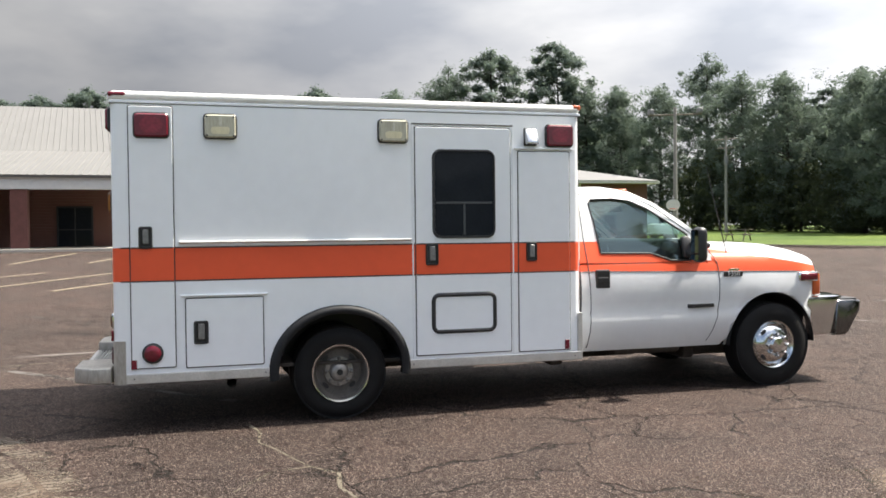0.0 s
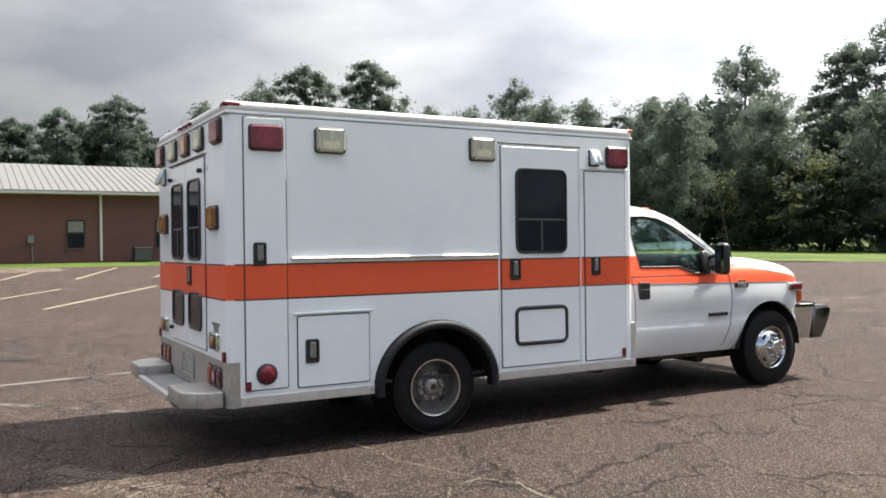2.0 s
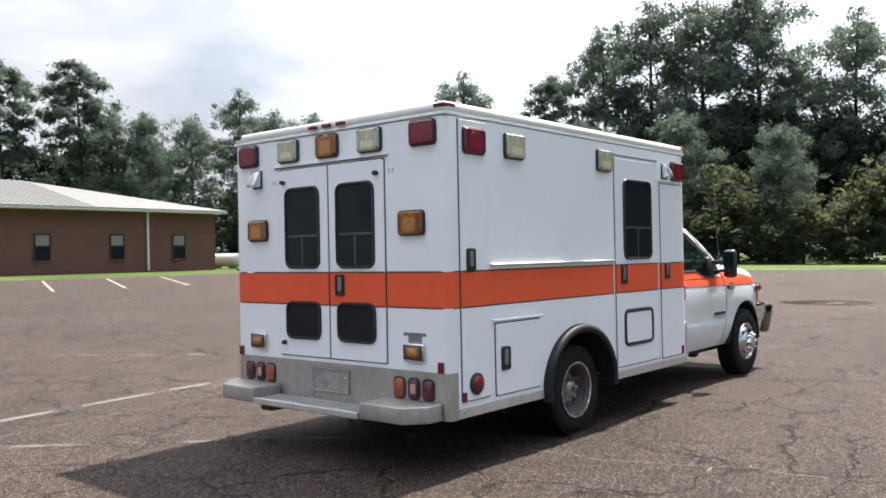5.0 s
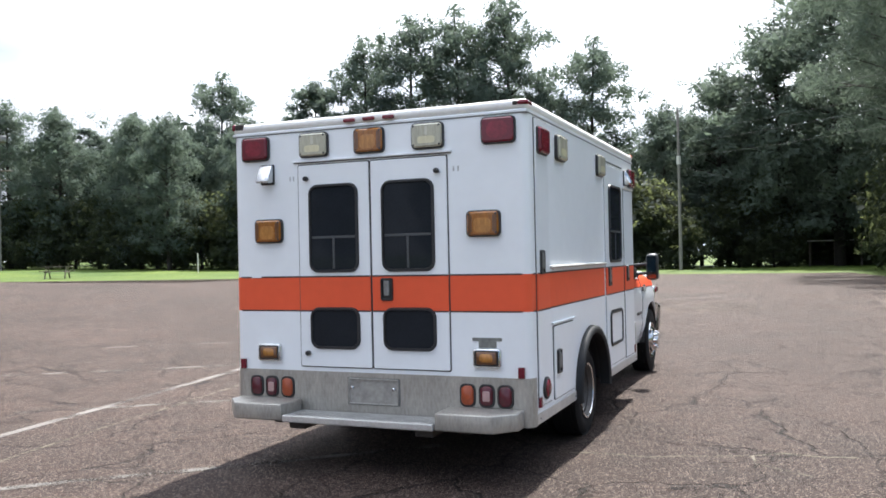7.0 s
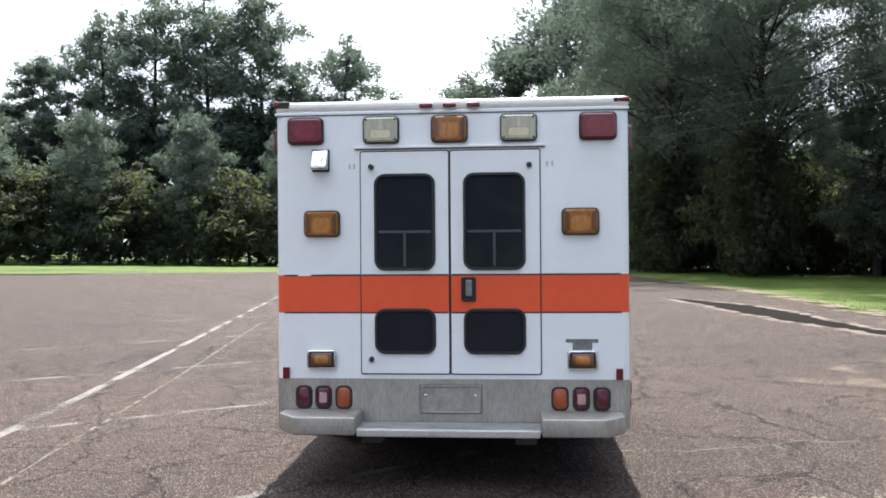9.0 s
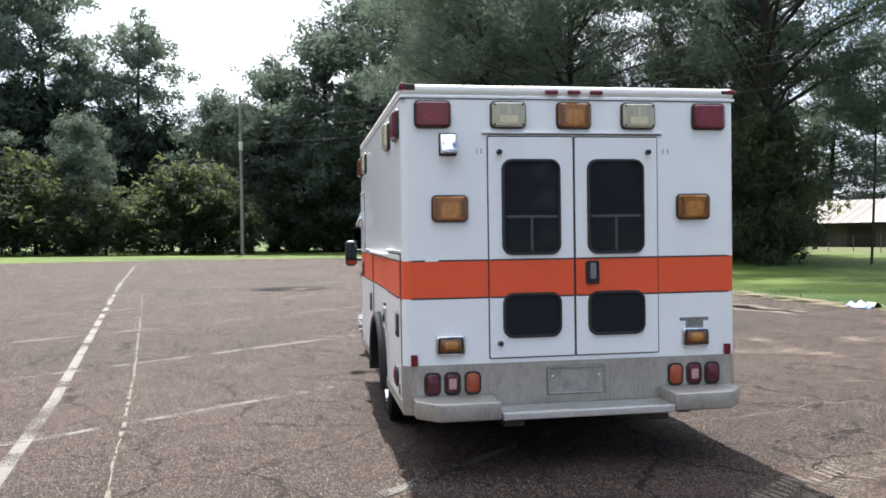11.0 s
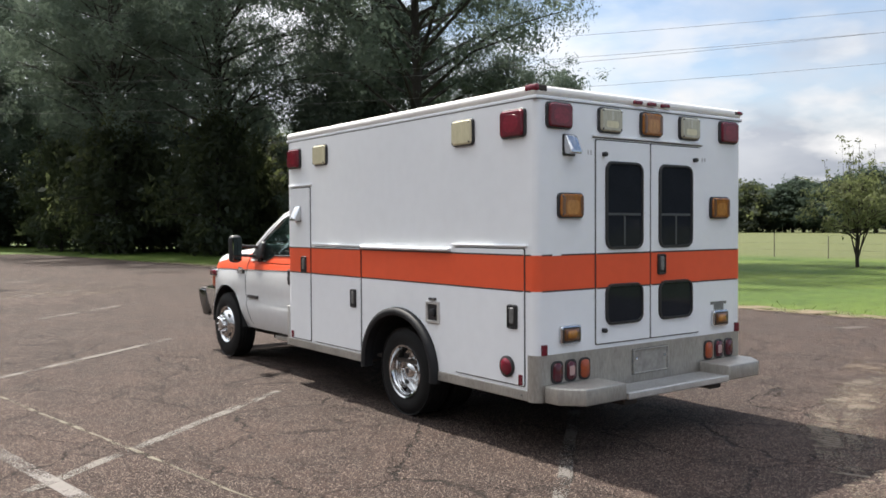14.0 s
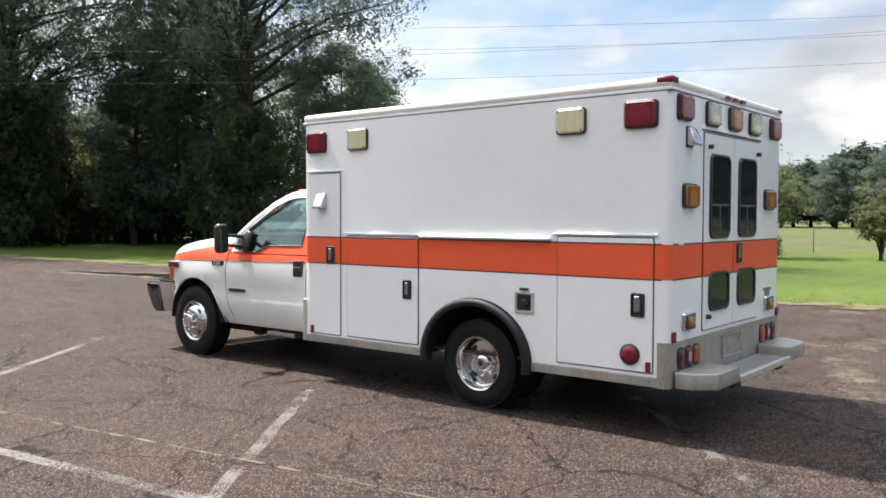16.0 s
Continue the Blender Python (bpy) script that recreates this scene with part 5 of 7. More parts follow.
def cab_side(s):
    bm = bmesh.new()
    rows = [[bm.verts.new((s * (tilt_x(z) - d), y, z)) for y, z in lp] for lp, d in ((OUT, 0.0), (WIN, 0.0), (WIN, 0.03))]
    for a, b in zip(rows, rows[1:]):
        for i in range(12):
            bm.faces.new((a[i], a[(i + 1) % 12], b[(i + 1) % 12], b[i]))
    paint_band(bm, 1.10, 1.413, keep=lambda c: c.z < 1.30 or c.y < 4.07)
    sd = part("door_frame", bm, [cab_white, orange], amb, "white cab door frame and pillars", smooth=30)
    bm = bmesh.new()
    bm.faces.new([bm.verts.new((s * (tilt_x(z) - 0.02), y, z)) for y, z in WIN])
    gl = part("side_window", bm, cab_glass, sd, "greenish cab door glass")
    bm = bmesh.new()
    for i in range(12):
        p, q = WIN[i], WIN[(i + 1) % 12]
        add_tube(bm, (s * (tilt_x(p[1]) + 0.001), *p), (s * (tilt_x(q[1]) + 0.001), *q), 0.009, n=6)
    part("window_seal", bm, black, sd, "black window seal")
    bm = bmesh.new()
    edge = [(3.99, 0.45), (4.015, 0.60), (4.022, 0.80), (4.01, 1.14), (3.995, 1.45), (3.995, 1.75), (4.03, 1.85), (4.36, 1.862), (4.56, 1.832), (4.73, 1.755), (5.22, 1.40), (5.345, 1.20), (5.352, 1.05), (5.345, 0.85), (5.325, 0.70), (5.28, 0.56), (5.225, 0.46)]
    fine = []
    for p, q in zip(edge, edge[1:]):
        n = max(1, int(math.hypot(q[0] - p[0], q[1] - p[1]) / 0.04))
        fine += [(p[0] + (q[0] - p[0]) * i / n, p[1] + (q[1] - p[1]) * i / n) for i in range(n)]
    fine.append(edge[-1])
    for p, q in zip(fine, fine[1:]):
        add_tube(bm, (s * (cab_x(*p) + 0.001), *p), (s * (cab_x(*q) + 0.001), *q), 0.0042, n=6, caps=False)
    part("door_gap", bm, shade_line, cab, "dark gap round the cab door")
    bm = bmesh.new()
    ys = [3.95 + 0.08 * i for i in range(32)]
    line = [(y, 1.141 - 0.0194 * (y - 4.05)) for y in ys]
    for p, q in zip(line, line[1:]):
        add_tube(bm, (s * (cab_x(*p) + 0.0005), *p), (s * (cab_x(*q) + 0.0005), *q), 0.0045, n=6, caps=False)
    part("pinstripe", bm, gasket, cab, "dark pinstripe along the orange band")
    hd = part("cab_handle", boxed(s * 0.985, s * 1.022, 4.07, 4.21, 0.99, 1.16, 0.014), black, cab, "black cab door handle")
    part("pull", boxed(s * 1.015, s * 1.03, 4.085, 4.195, 1.04, 1.09, 0.006), black, hd)
    part("door_trim", boxed(s * 1.0, s * 1.022, 5.01, 5.285, 0.782, 0.818, 0.005), black, cab, "dark badge strip on the door")
    bd = part("badge", boxed(s * 1.0, s * 1.018, 5.40, 5.60, 1.065, 1.115, 0.006), black, cab, "black badge on the fender")
    part("badge_bar", boxed(s * 1.0, s * 1.018, 5.45, 5.56, 1.12, 1.142, 0.003), chrome, bd)
    fm = bpy.data.curves.new("badge_number", "FONT")
    fm.body, fm.size, fm.extrude, fm.align_x, fm.align_y = "F350", 0.066, 0.002, "CENTER", "CENTER"
    fo = new("badge_number", fm)
    fo.matrix_world = Matrix.Translation((s * 1.0195, 5.50, 1.09)) @ pose(0, 0, 0, 90, 0, 90 * s)
    fm.materials.append(trim_white)
    fo.parent = bd
    return sd


for s in (-1, 1):
    cab_side(s)


def cab_top():
    bm = bmesh.new()
    line = OUT[2:9]
    rows = []
    for y, z in line:
        rows.append([bm.verts.new((u * tilt_x(z), y + 0.07 * (1 - u * u) * (1 if y > 4.5 else 0), z + 0.045 * (1 - u ** 4))) for u in (-1, -0.93, -0.75, -0.4, 0, 0.4, 0.75, 0.93, 1)])
    for k, (a, b) in enumerate(zip(rows, rows[1:])):
        for i in range(8):
            if k >= 3 and 1 <= i <= 6:
                continue
            bm.faces.new((a[i], a[i + 1], b[i + 1], b[i]))
    top = part("cab_roof", bm, cab_white, amb, "white cab roof", smooth=50)
    bm = bmesh.new()
    rows = []
    for y, z in line[3:]:
        rows.append([bm.verts.new((u * tilt_x(z), y + 0.07 * (1 - u * u) - 0.008, z + 0.045 * (1 - u ** 4) - 0.008)) for u in (-0.94, -0.75, -0.4, 0, 0.4, 0.75, 0.94)])
    for a, b in zip(rows, rows[1:]):
        for i in range(6):
            bm.faces.new((a[i], a[i + 1], b[i + 1], b[i]))
    part("windshield", bm, cab_glass, top, "greenish windshield", smooth=60)
    for x in (-0.56, -0.3, 0.0, 0.3, 0.56):
        u = x / 0.72
        y, z = 4.54 + 0.07 * (1 - u * u), 1.862 + 0.045 * (1 - u ** 4)
        part("roof_marker", boxed(x - 0.04, x + 0.04, y - 0.05, y + 0.04, z - 0.02, z + 0.022, 0.014, 3), orange_lens, top, "amber roof marker lamp", smooth=50)
    return top


top = cab_top()
part("cab_back", boxed(-0.93, 0.93, 3.925, 3.945, 1.2, 1.86), cab_white, amb)
part("cab_boot", boxed(-0.86, 0.86, 3.83, 3.93, 0.50, 1.80), black, amb, "black bellows between cab and box")
for s in (-1, 1):
    part("cab_filler", boxed(s * 0.90, s * 0.965, 3.83, 3.935, 0.43, 1.80, 0.01), cream, amb, "off-white filler panel behind the cab")
part("cowl", boxed(-0.86, 0.86, 5.22, 5.36, 1.33, 1.385, 0.02), black, cab, "black cowl below the windshield")
part("dashboard", boxed(-0.86, 0.86, 4.84, 5.22, 1.02, 1.425, 0.06, 4), seat_cloth, amb, "grey dashboard")
for x in (-0.45, 0.45):
    st = part("cab_seat", boxed(x - 0.26, x + 0.26, 4.22, 4.70, 0.75, 0.97, 0.06, 3), seat_cloth, amb, "grey cloth cab seat", smooth=50)
    part("seat_back", boxed(x - 0.25, x + 0.25, 4.12, 4.26, 0.95, 1.50, 0.05, 3), seat_cloth, st, smooth=50)
    part("headrest", boxed(x - 0.13, x + 0.13, 4.12, 4.22, 1.53, 1.70, 0.04, 3), seat_cloth, st, smooth=50)
bmx = bmesh.new()
mm = Matrix.Translation((-0.42, 4.78, 1.22)) @ pose(0, 0, 0, 60, 0, 0)
rows = [[bmx.verts.new(mm @ Vector(((0.19 + 0.016 * math.cos(b)) * math.cos(a), (0.19 + 0.016 * math.cos(b)) * math.sin(a), 0.016 * math.sin(b)))) for b in [2 * math.pi * j / 8 for j in range(8)]] for a in [2 * math.pi * i / 28 for i in range(28)]]
for i in range(28):
    for j in range(8):
        bmx.faces.new((rows[i][j], rows[(i + 1) % 28][j], rows[(i + 1) % 28][(j + 1) % 8], rows[i][(j + 1) % 8]))
add_tube(bmx, mm @ Vector((-0.19, 0, 0)), mm @ Vector((0.19, 0, 0)), 0.018, n=8)
add_tube(bmx, mm @ Vector((0, 0, 0)), mm @ Vector((0, -0.19, 0)), 0.018, n=8)
add_tube(bmx, mm @ Vector((0, 0, -0.2)), mm @ Vector((0, 0, 0.02)), 0.05, n=10)
part("steering_wheel", bmx, black, amb, "black steering wheel", smooth=50)
part("rear_mirror", boxed(-0.13, 0.13, 4.78, 4.81, 1.70, 1.77, 0.012), black, amb)


def tow_mirror(s):
    dx, dy = (-0.04, -0.10) if s > 0 else (0.0, 0.0)
    ob = part("tow_mirror", boxed(s * (1.165 + dx), s * (1.315 + dx), 5.06 + dy, 5.17 + dy, 1.215, 1.535, 0.05, 5), black, amb, "large black tow mirror", smooth=50)
    for z0, z1, lab in ((1.30, 1.51, "mirror glass"), (1.235, 1.285, "convex mirror glass")):
        bm = bmesh.new()
        xa, xb = min(s * (1.185 + dx), s * (1.295 + dx)), max(s * (1.185 + dx), s * (1.295 + dx))
        ya, yb = (5.058 + dy, 5.030 + dy) if s > 0 else (5.030, 5.058)
        rows = [[bm.verts.new((x, y, z)) for x, y in ((xa, ya), (xb, yb), (xb, 5.066 + dy), (xa, 5.066 + dy))] for z in (z0, z1)]
        bm.faces.new(rows[0]), bm.faces.new(rows[1])
        for i in range(4):
            bm.faces.new((rows[0][i], rows[0][(i + 1) % 4], rows[1][(i + 1) % 4], rows[1][i]))
        part("mirror_glass", bm, mirror_face, ob, lab)
    for z in (1.30, 1.41):
        part("mirror_arm", add_tube(bmesh.new(), (s * 0.93, 5.10, z - 0.02), (s * (1.17 + dx), 5.12 + dy, z), 0.022, 0.018), black, ob)
    bm = bmesh.new()
    pts = [(4.99, 1.25), (5.20, 1.25), (5.17, 1.38), (5.04, 1.46), (4.99, 1.44)]
    rows = [[bm.verts.new((s * (tilt_x(z) + d), y, z)) for y, z in pts] for d in (-0.01, 0.045)]
    bm.faces.new(rows[0]), bm.faces.new(rows[1])
    for i in range(5):
        bm.faces.new((rows[0][i], rows[0][(i + 1) % 5], rows[1][(i + 1) % 5], rows[1][i]))
    bmesh.ops.bevel(bm, geom=bm.edges[:], offset=0.012, segments=2, affect="EDGES", profile=0.5)
    part("mirror_sail", bm, black, ob, smooth=50)


# The dark colour stands in for the dark trees a clear mirror would reflect.
mirror_face = mat("mirror_dark", (0.12, 0.125, 0.13), 0.03, 1.0, vary=0.05)
for s in (-1, 1):
    tow_mirror(s)


def front_end():
    bm = bmesh.new()
    ring = [(0.985, 6.33), (1.0, 6.66), (0.985, 6.70), (0.93, 6.80), (0.62, 6.92), (0.0, 6.95)]
    ring = ring + [(-x, y) for x, y in reversed(ring[:-1])]
    rows = [[bm.verts.new((x * k, y - dy, z)) for x, y in ring] for z, k, dy in ((0.475, 0.93, 0.08), (0.462, 0.955, 0.05), (0.475, 0.968, 0.03), (0.80, 1.005, 0.0), (0.838, 1.0, 0.005), (0.848, 0.98, 0.03), (0.845, 0.86, 0.12))]
    for a, b in zip(rows, rows[1:]):
        for i in range(len(ring) - 1):
            bm.faces.new((a[i], a[i + 1], b[i + 1], b[i]))
    bp = part("front_bumper", bm, chrome, amb, "chrome front bumper", smooth=25)
    part("bumper_strip", boxed(-0.80, 0.80, 6.86, 6.96, 0.55, 0.66, 0.02), black, bp, "black rubber bumper strip")
    for s in (-1, 1):
        bm = bmesh.new()
        pts = [(6.685, 0.805), (6.90, 0.805), (6.985, 0.79), (6.98, 0.69), (6.84, 0.47), (6.80, 0.45), (6.685, 0.45)]
        rows = [[bm.verts.new((s * x, y, z)) for y, z in pts] for x in (0.62, 0.992)]
        bm.faces.new(rows[0]), bm.faces.new(rows[1])
        for i in range(7):
            bm.faces.new((rows[0][i], rows[0][(i + 1) % 7], rows[1][(i + 1) % 7], rows[1][i]))
        bmesh.ops.bevel(bm, geom=[e for e in bm.edges if abs(e.verts[0].co.x) > 0.98 and abs(e.verts[1].co.x) > 0.98], offset=0.03, segments=3, affect="EDGES", profile=0.5)
        gd = part("bumper_guard", bm, smoked, bp, "smoked chrome bumper corner guard", smooth=50)
        part("guard_pad", boxed(s * 0.64, s * 0.975, 6.70, 6.95, 0.795, 0.818, 0.01, 2), black, gd, "black rubber pad on the guard")
        lh = part("fender_light", boxed(s * 0.93, s * 1.028, 6.225, 6.45, 1.0, 1.09, 0.012), chrome, amb, "red warning light in a chrome bezel on the fender", smooth=50)
        part("lens", boxed(s * 1.0, s * 1.045, 6.245, 6.43, 1.012, 1.078, 0.014, 3), red_lens, lh, "red lens", smooth=50)
        part("turn_signal", boxed(s * 0.80, s * 0.975, 6.42, 6.515, 0.86, 1.075, 0.02, 3), orange_lens, amb, "amber front turn signal", smooth=50)
        part("headlight", boxed(s * 0.52, s * 0.80, 6.46, 6.53, 0.90, 1.06, 0.02, 3), cab_glass, amb)
    gr = part("grille", boxed(-0.52, 0.52, 6.46, 6.51, 0.86, 1.10, 0.01), black, amb, "black grille")
    for i in range(4):
        part("grille_bar", boxed(-0.52, 0.52, 6.505, 6.53, 0.885 + 0.06 * i, 0.905 + 0.06 * i, 0.006), chrome, gr)


front_end()
for s in (-1, 1):
    bm = bmesh.new()
    rows = []
    for i in range(21):
        a = math.pi * i / 20
        y, z = F_AXLE + 0.477 * math.cos(a), 0.41 + 0.477 * 1.035 * math.sin(a)
        fl = 1.0 if z > 0.62 else 0.945 + (z - 0.44) * 0.32
        fl = min(fl, 1.01) + 0.022 * max(0.0, 1 - abs(y - F_AXLE) / 0.75) * (z > 0.5)
        rows.append([bm.verts.new((s * (fl + x), y, z + dz)) for x, dz in ((0.004, 0.008), (0.008, 0.002), (-0.006, -0.002), (-0.03, -0.002))])
    for a, b in zip(rows, rows[1:]):
        for i in range(3):
            bm.faces.new((a[i], a[i + 1], b[i + 1], b[i]))
    part("fender_lip", bm, cab_white, cab, smooth=50)
    bm = bmesh.new()
    rows = [[bm.verts.new((s * x, F_AXLE + 0.474 * math.cos(math.pi * i / 20), 0.41 + 0.474 * 1.035 * math.sin(math.pi * i / 20))) for i in range(21)] for x in (1.012, 0.5)]
    for i in range(20):
        bm.faces.new((rows[0][i], rows[0][i + 1], rows[1][i + 1], rows[1][i]))
    bm.faces.new(rows[1])
    part("fender_liner", bm, black, cab, "dark front wheel well", smooth=60)
part("cab_step", boxed(-0.92, -0.78, 4.30, 4.75, 0.33, 0.375, 0.01), tread, amb, "tread plate step below the cab door")
part("antenna", add_tube(bmesh.new(), (0.90, 5.50, 1.28), (0.88, 5.30, 2.10), 0.006, 0.004, n=6), black, amb, "thin black whip antenna")


# ---------- trees ----------
def leaf_quads(rng, centres, radii, count, size, flat=0.75, up=0.5, inner=0.3):
    """Loose leaf cards spread round the given cluster centres."""
    centres, radii = np.array(centres, float), np.array(radii, float)
    pick = rng.choice(len(centres), count, p=radii ** 2 / (radii ** 2).sum())
    v = rng.normal(size=(count, 3))
    v /= np.linalg.norm(v, axis=1, keepdims=True)
    r = radii[pick] * rng.random(count) ** 0.42
    p = centres[pick] + v * r[:, None] * np.array([1, 1, flat])
    nrm = 0.42 * rng.normal(size=(count, 3)) + np.array([0, 0, up]) + 1.1 * v
    nrm /= np.linalg.norm(nrm, axis=1, keepdims=True)
    a = np.cross(nrm, rng.normal(size=(count, 3)))
    a /= np.linalg.norm(a, axis=1, keepdims=True)
    b = np.cross(nrm, a)
    s = size * rng.uniform(0.55, 1.35, (count, 1))
    deep = int(count * (inner if count > 3000 else 0))                       # larger, darker-lying leaves fill the inside
    p[:deep] = centres[pick[:deep]] + (p[:deep] - centres[pick[:deep]]) * 0.72
    s[:deep] *= 1.7
    a, b = a * s, b * s * 0.55
    shift = rng.normal(size=(count, 3)) * s * 1.1
    one = np.stack([p - a, p + b + a * 0.25, p - b * 0.5 + a * 1.1], 1)
    p2 = p + shift
    two = np.stack([p2 + a, p2 - b - a * 0.3, p2 + b * 0.7 - a * 1.0], 1)
    return np.concatenate([one, two])


def tree(name, label, h, kind, seed, leaf, count, size, girth=0.3):
    """A tapered trunk with limbs and a crown of leaf cards round the limb ends."""
    rng, nr = random.Random(seed), np.random.default_rng(seed)
    root = thing(name, label, "tree")
    bm = bmesh.new()
    lean = (rng.uniform(-0.03, 0.03) * h, rng.uniform(-0.03, 0.03) * h)

    def spine(k):
        return Vector((lean[0] * k * k + 0.012 * h * math.sin(3 * k + seed), lean[1] * k * k, h * (0.60 if kind == "young" else 0.97) * k))

    ks = [i / 9 for i in range(10)]
    for a, b in zip(ks, ks[1:]):
        add_tube(bm, spine(a), spine(b), girth * (1 - 0.9 * a) + 0.02, girth * (1 - 0.9 * b) + 0.02, n=8, caps=False)
    cs, rs = [], []
    if kind == "pine":
        lo, n, reach = 0.50, 34, 0.16
    elif kind == "airy":
        lo, n, reach = 0.30, 34, 0.20
    elif kind == "young":
        lo, n, reach = 0.22, 30, 0.38
        for i in range(5):                                                   # stems from one foot
            az = i * 1.26 + rng.uniform(-0.3, 0.3)
            q = Vector((math.cos(az), math.sin(az), 0)) * h * rng.uniform(0.08, 0.15)
            add_tube(bm, spine(0.06 + 0.02 * i), q * 0.6 + Vector((0, 0, h * 0.30)), girth * 0.55, girth * 0.38, n=6, caps=False)
            add_tube(bm, q * 0.6 + Vector((0, 0, h * 0.30)), q + Vector((0, 0, h * 0.62)), girth * 0.38, girth * 0.18, n=6, caps=False)
        for i in range(16):                                                  # bare upright shoots with small tufts
            az, out = i * 2.399, h * rng.uniform(0.04, 0.27)
            foot = Vector((math.cos(az) * out, math.sin(az) * out, h * rng.uniform(0.50, 0.62)))
            tip = Vector((foot.x * 1.25, foot.y * 1.25, h * rng.uniform(0.78, 1.03)))
            add_tube(bm, foot, tip, 0.010, 0.004, n=4, caps=False)
            for f in (0.62, 0.82, 1.0):
                cs.append(tuple(foot.lerp(tip, f))), rs.append(h * rng.uniform(0.016, 0.034))
    elif kind == "spread":
        lo, n, reach = 0.22, 84, 0.36
    elif kind == "high":
        lo, n, reach = 0.58, 30, 0.26
    elif kind == "shrub":
        lo, n, reach = 0.05, 34, 0.42
    else:
        lo, n, reach = 0.10, 52, 0.22
    for i in range(n):
        top = 0.62 if kind == "young" else 0.97
        k = lo + (top - lo) * ((i + rng.random()) / n)
        q = (k - lo) / (top + 0.03 - lo)
        if kind == "pine":
            spread = reach * h * (0.45 + 0.85 * math.sin(math.pi * min(1, q * 0.95 + 0.08)) ** 1.0) * rng.uniform(0.4, 1.1)
        elif kind == "shrub":
            spread = reach * h * math.sin(math.pi * (0.22 + 0.75 * q)) * rng.uniform(0.5, 1.1)
        else:
            spread = reach * h * math.sin(math.pi * (0.20 + 0.74 * q)) ** 0.8 * rng.uniform(0.45, 1.15)
        az = i * 2.399 + rng.uniform(-0.4, 0.4)
        p = spine({"pine": 0.98, "young": 1.5}.get(kind, 0.93) * k)
        e = p + Vector((math.cos(az) * spread, math.sin(az) * spread, (rng.uniform(-0.02, 0.06) + {"young": 0.12, "spread": 0.07, "high": 0.04}.get(kind, 0)) * h * (1 if kind != "pine" else 0.5)))
        rad = girth * (1 - 0.85 * k) * 0.42 + 0.015
        m = p.lerp(e, 0.55) + Vector((0, 0, 0.02 * h))
        add_tube(bm, p, m, rad, rad * 0.6, n=5, caps=False), add_tube(bm, m, e, rad * 0.6, 0.012, n=5, caps=False)
        big = {"pine": 0.052, "airy": 0.062, "shrub": 0.15, "young": 0.085, "spread": 0.066}.get(kind, 0.085) * h
        for c, f in ((e, 1.0), (m, 0.8)):
            cs.append(tuple(c)), rs.append(big * f * rng.uniform(0.6, 1.25))
            if kind != "pine":
                cs.append(tuple(c + Vector((rng.uniform(-1, 1), rng.uniform(-1, 1), rng.uniform(-0.4, 0.8))) * big * 1.3)), rs.append(big * 0.6 * rng.uniform(0.5, 1.2))
    if kind != "young":
        cs.append(tuple(spine(0.98))), rs.append(0.05 * h)
    part("trunk", bm, bark, root, "brown-grey bark trunk and limbs", smooth=60)
    leaves_mesh("crown", leaf_quads(nr, cs, rs, count, size, 0.6 if kind == "pine" else 0.75, 0.9 if kind == "pine" else 0.4, 0.12 if kind in ("airy", "spread") else 0.3), leaf, root, "dense green foliage")
    return root


HARD, HARD2 = "tall leafy hardwood tree at the edge of the woods", "tall leafy tree with an uneven crown"
kinds = {
    "oak": tree("broadleaf_tree", HARD, 20.0, "full", 11, leaf_dark, 14000, 0.14, 0.32),
    "oak2": tree("broadleaf_tree", HARD2, 20.0, "full", 23, leaf_dark, 14000, 0.14, 0.30),
    "airy": tree("broadleaf_tree", "tall slender tree with an open crown", 20.0, "airy", 31, leaf_dark, 9000, 0.15, 0.24),
    "airy2": tree("broadleaf_tree", "tall slender tree with gaps in its crown", 20.0, "airy", 47, leaf_pine, 9000, 0.15, 0.24),
    "pine": tree("pine_tree", "tall dark pine tree with a bare trunk", 20.0, "pine", 5, leaf_pine, 8000, 0.15, 0.22),
    "pine2": tree("pine_tree", "tall dark pine tree with a ragged crown", 20.0, "pine", 8, leaf_pine, 8000, 0.15, 0.22),
    "bush": tree("understory_tree", "dense green bush at the foot of the woods", 6.0, "shrub", 3, leaf_shaded, 3600, 0.12, 0.09),
    "bush2": tree("understory_tree", "dense dark green bush at the foot of the woods", 6.0, "shrub", 13, leaf_shaded, 3600, 0.12, 0.09),
}
kinds["spread"] = tree("broadleaf_tree", "large spreading tree with overhanging limbs", 20.0, "spread", 71, leaf_dark, 80000, 0.060, 0.19)
kinds["fine"] = tree("broadleaf_tree", "tall dark tree with an open ragged crown", 20.0, "airy", 83, leaf_dark, 24000, 0.075, 0.22)
# Foliage of the big tree's drooping limb, carried by an added trunk.
kinds["high"] = tree("broadleaf_tree", "low limb foliage on an added slender trunk", 11.0, "high", 91, leaf_dark, 16000, 0.05, 0.045)
kinds["back"] = tree("broadleaf_tree", "leafy tree deep in the woods", 20.0, "full", 61, leaf_far, 4200, 0.32, 0.30)
BASE_H = {"bush": 6.0, "bush2": 6.0, "high": 11.0}
used = set()
trng = random.Random(77)


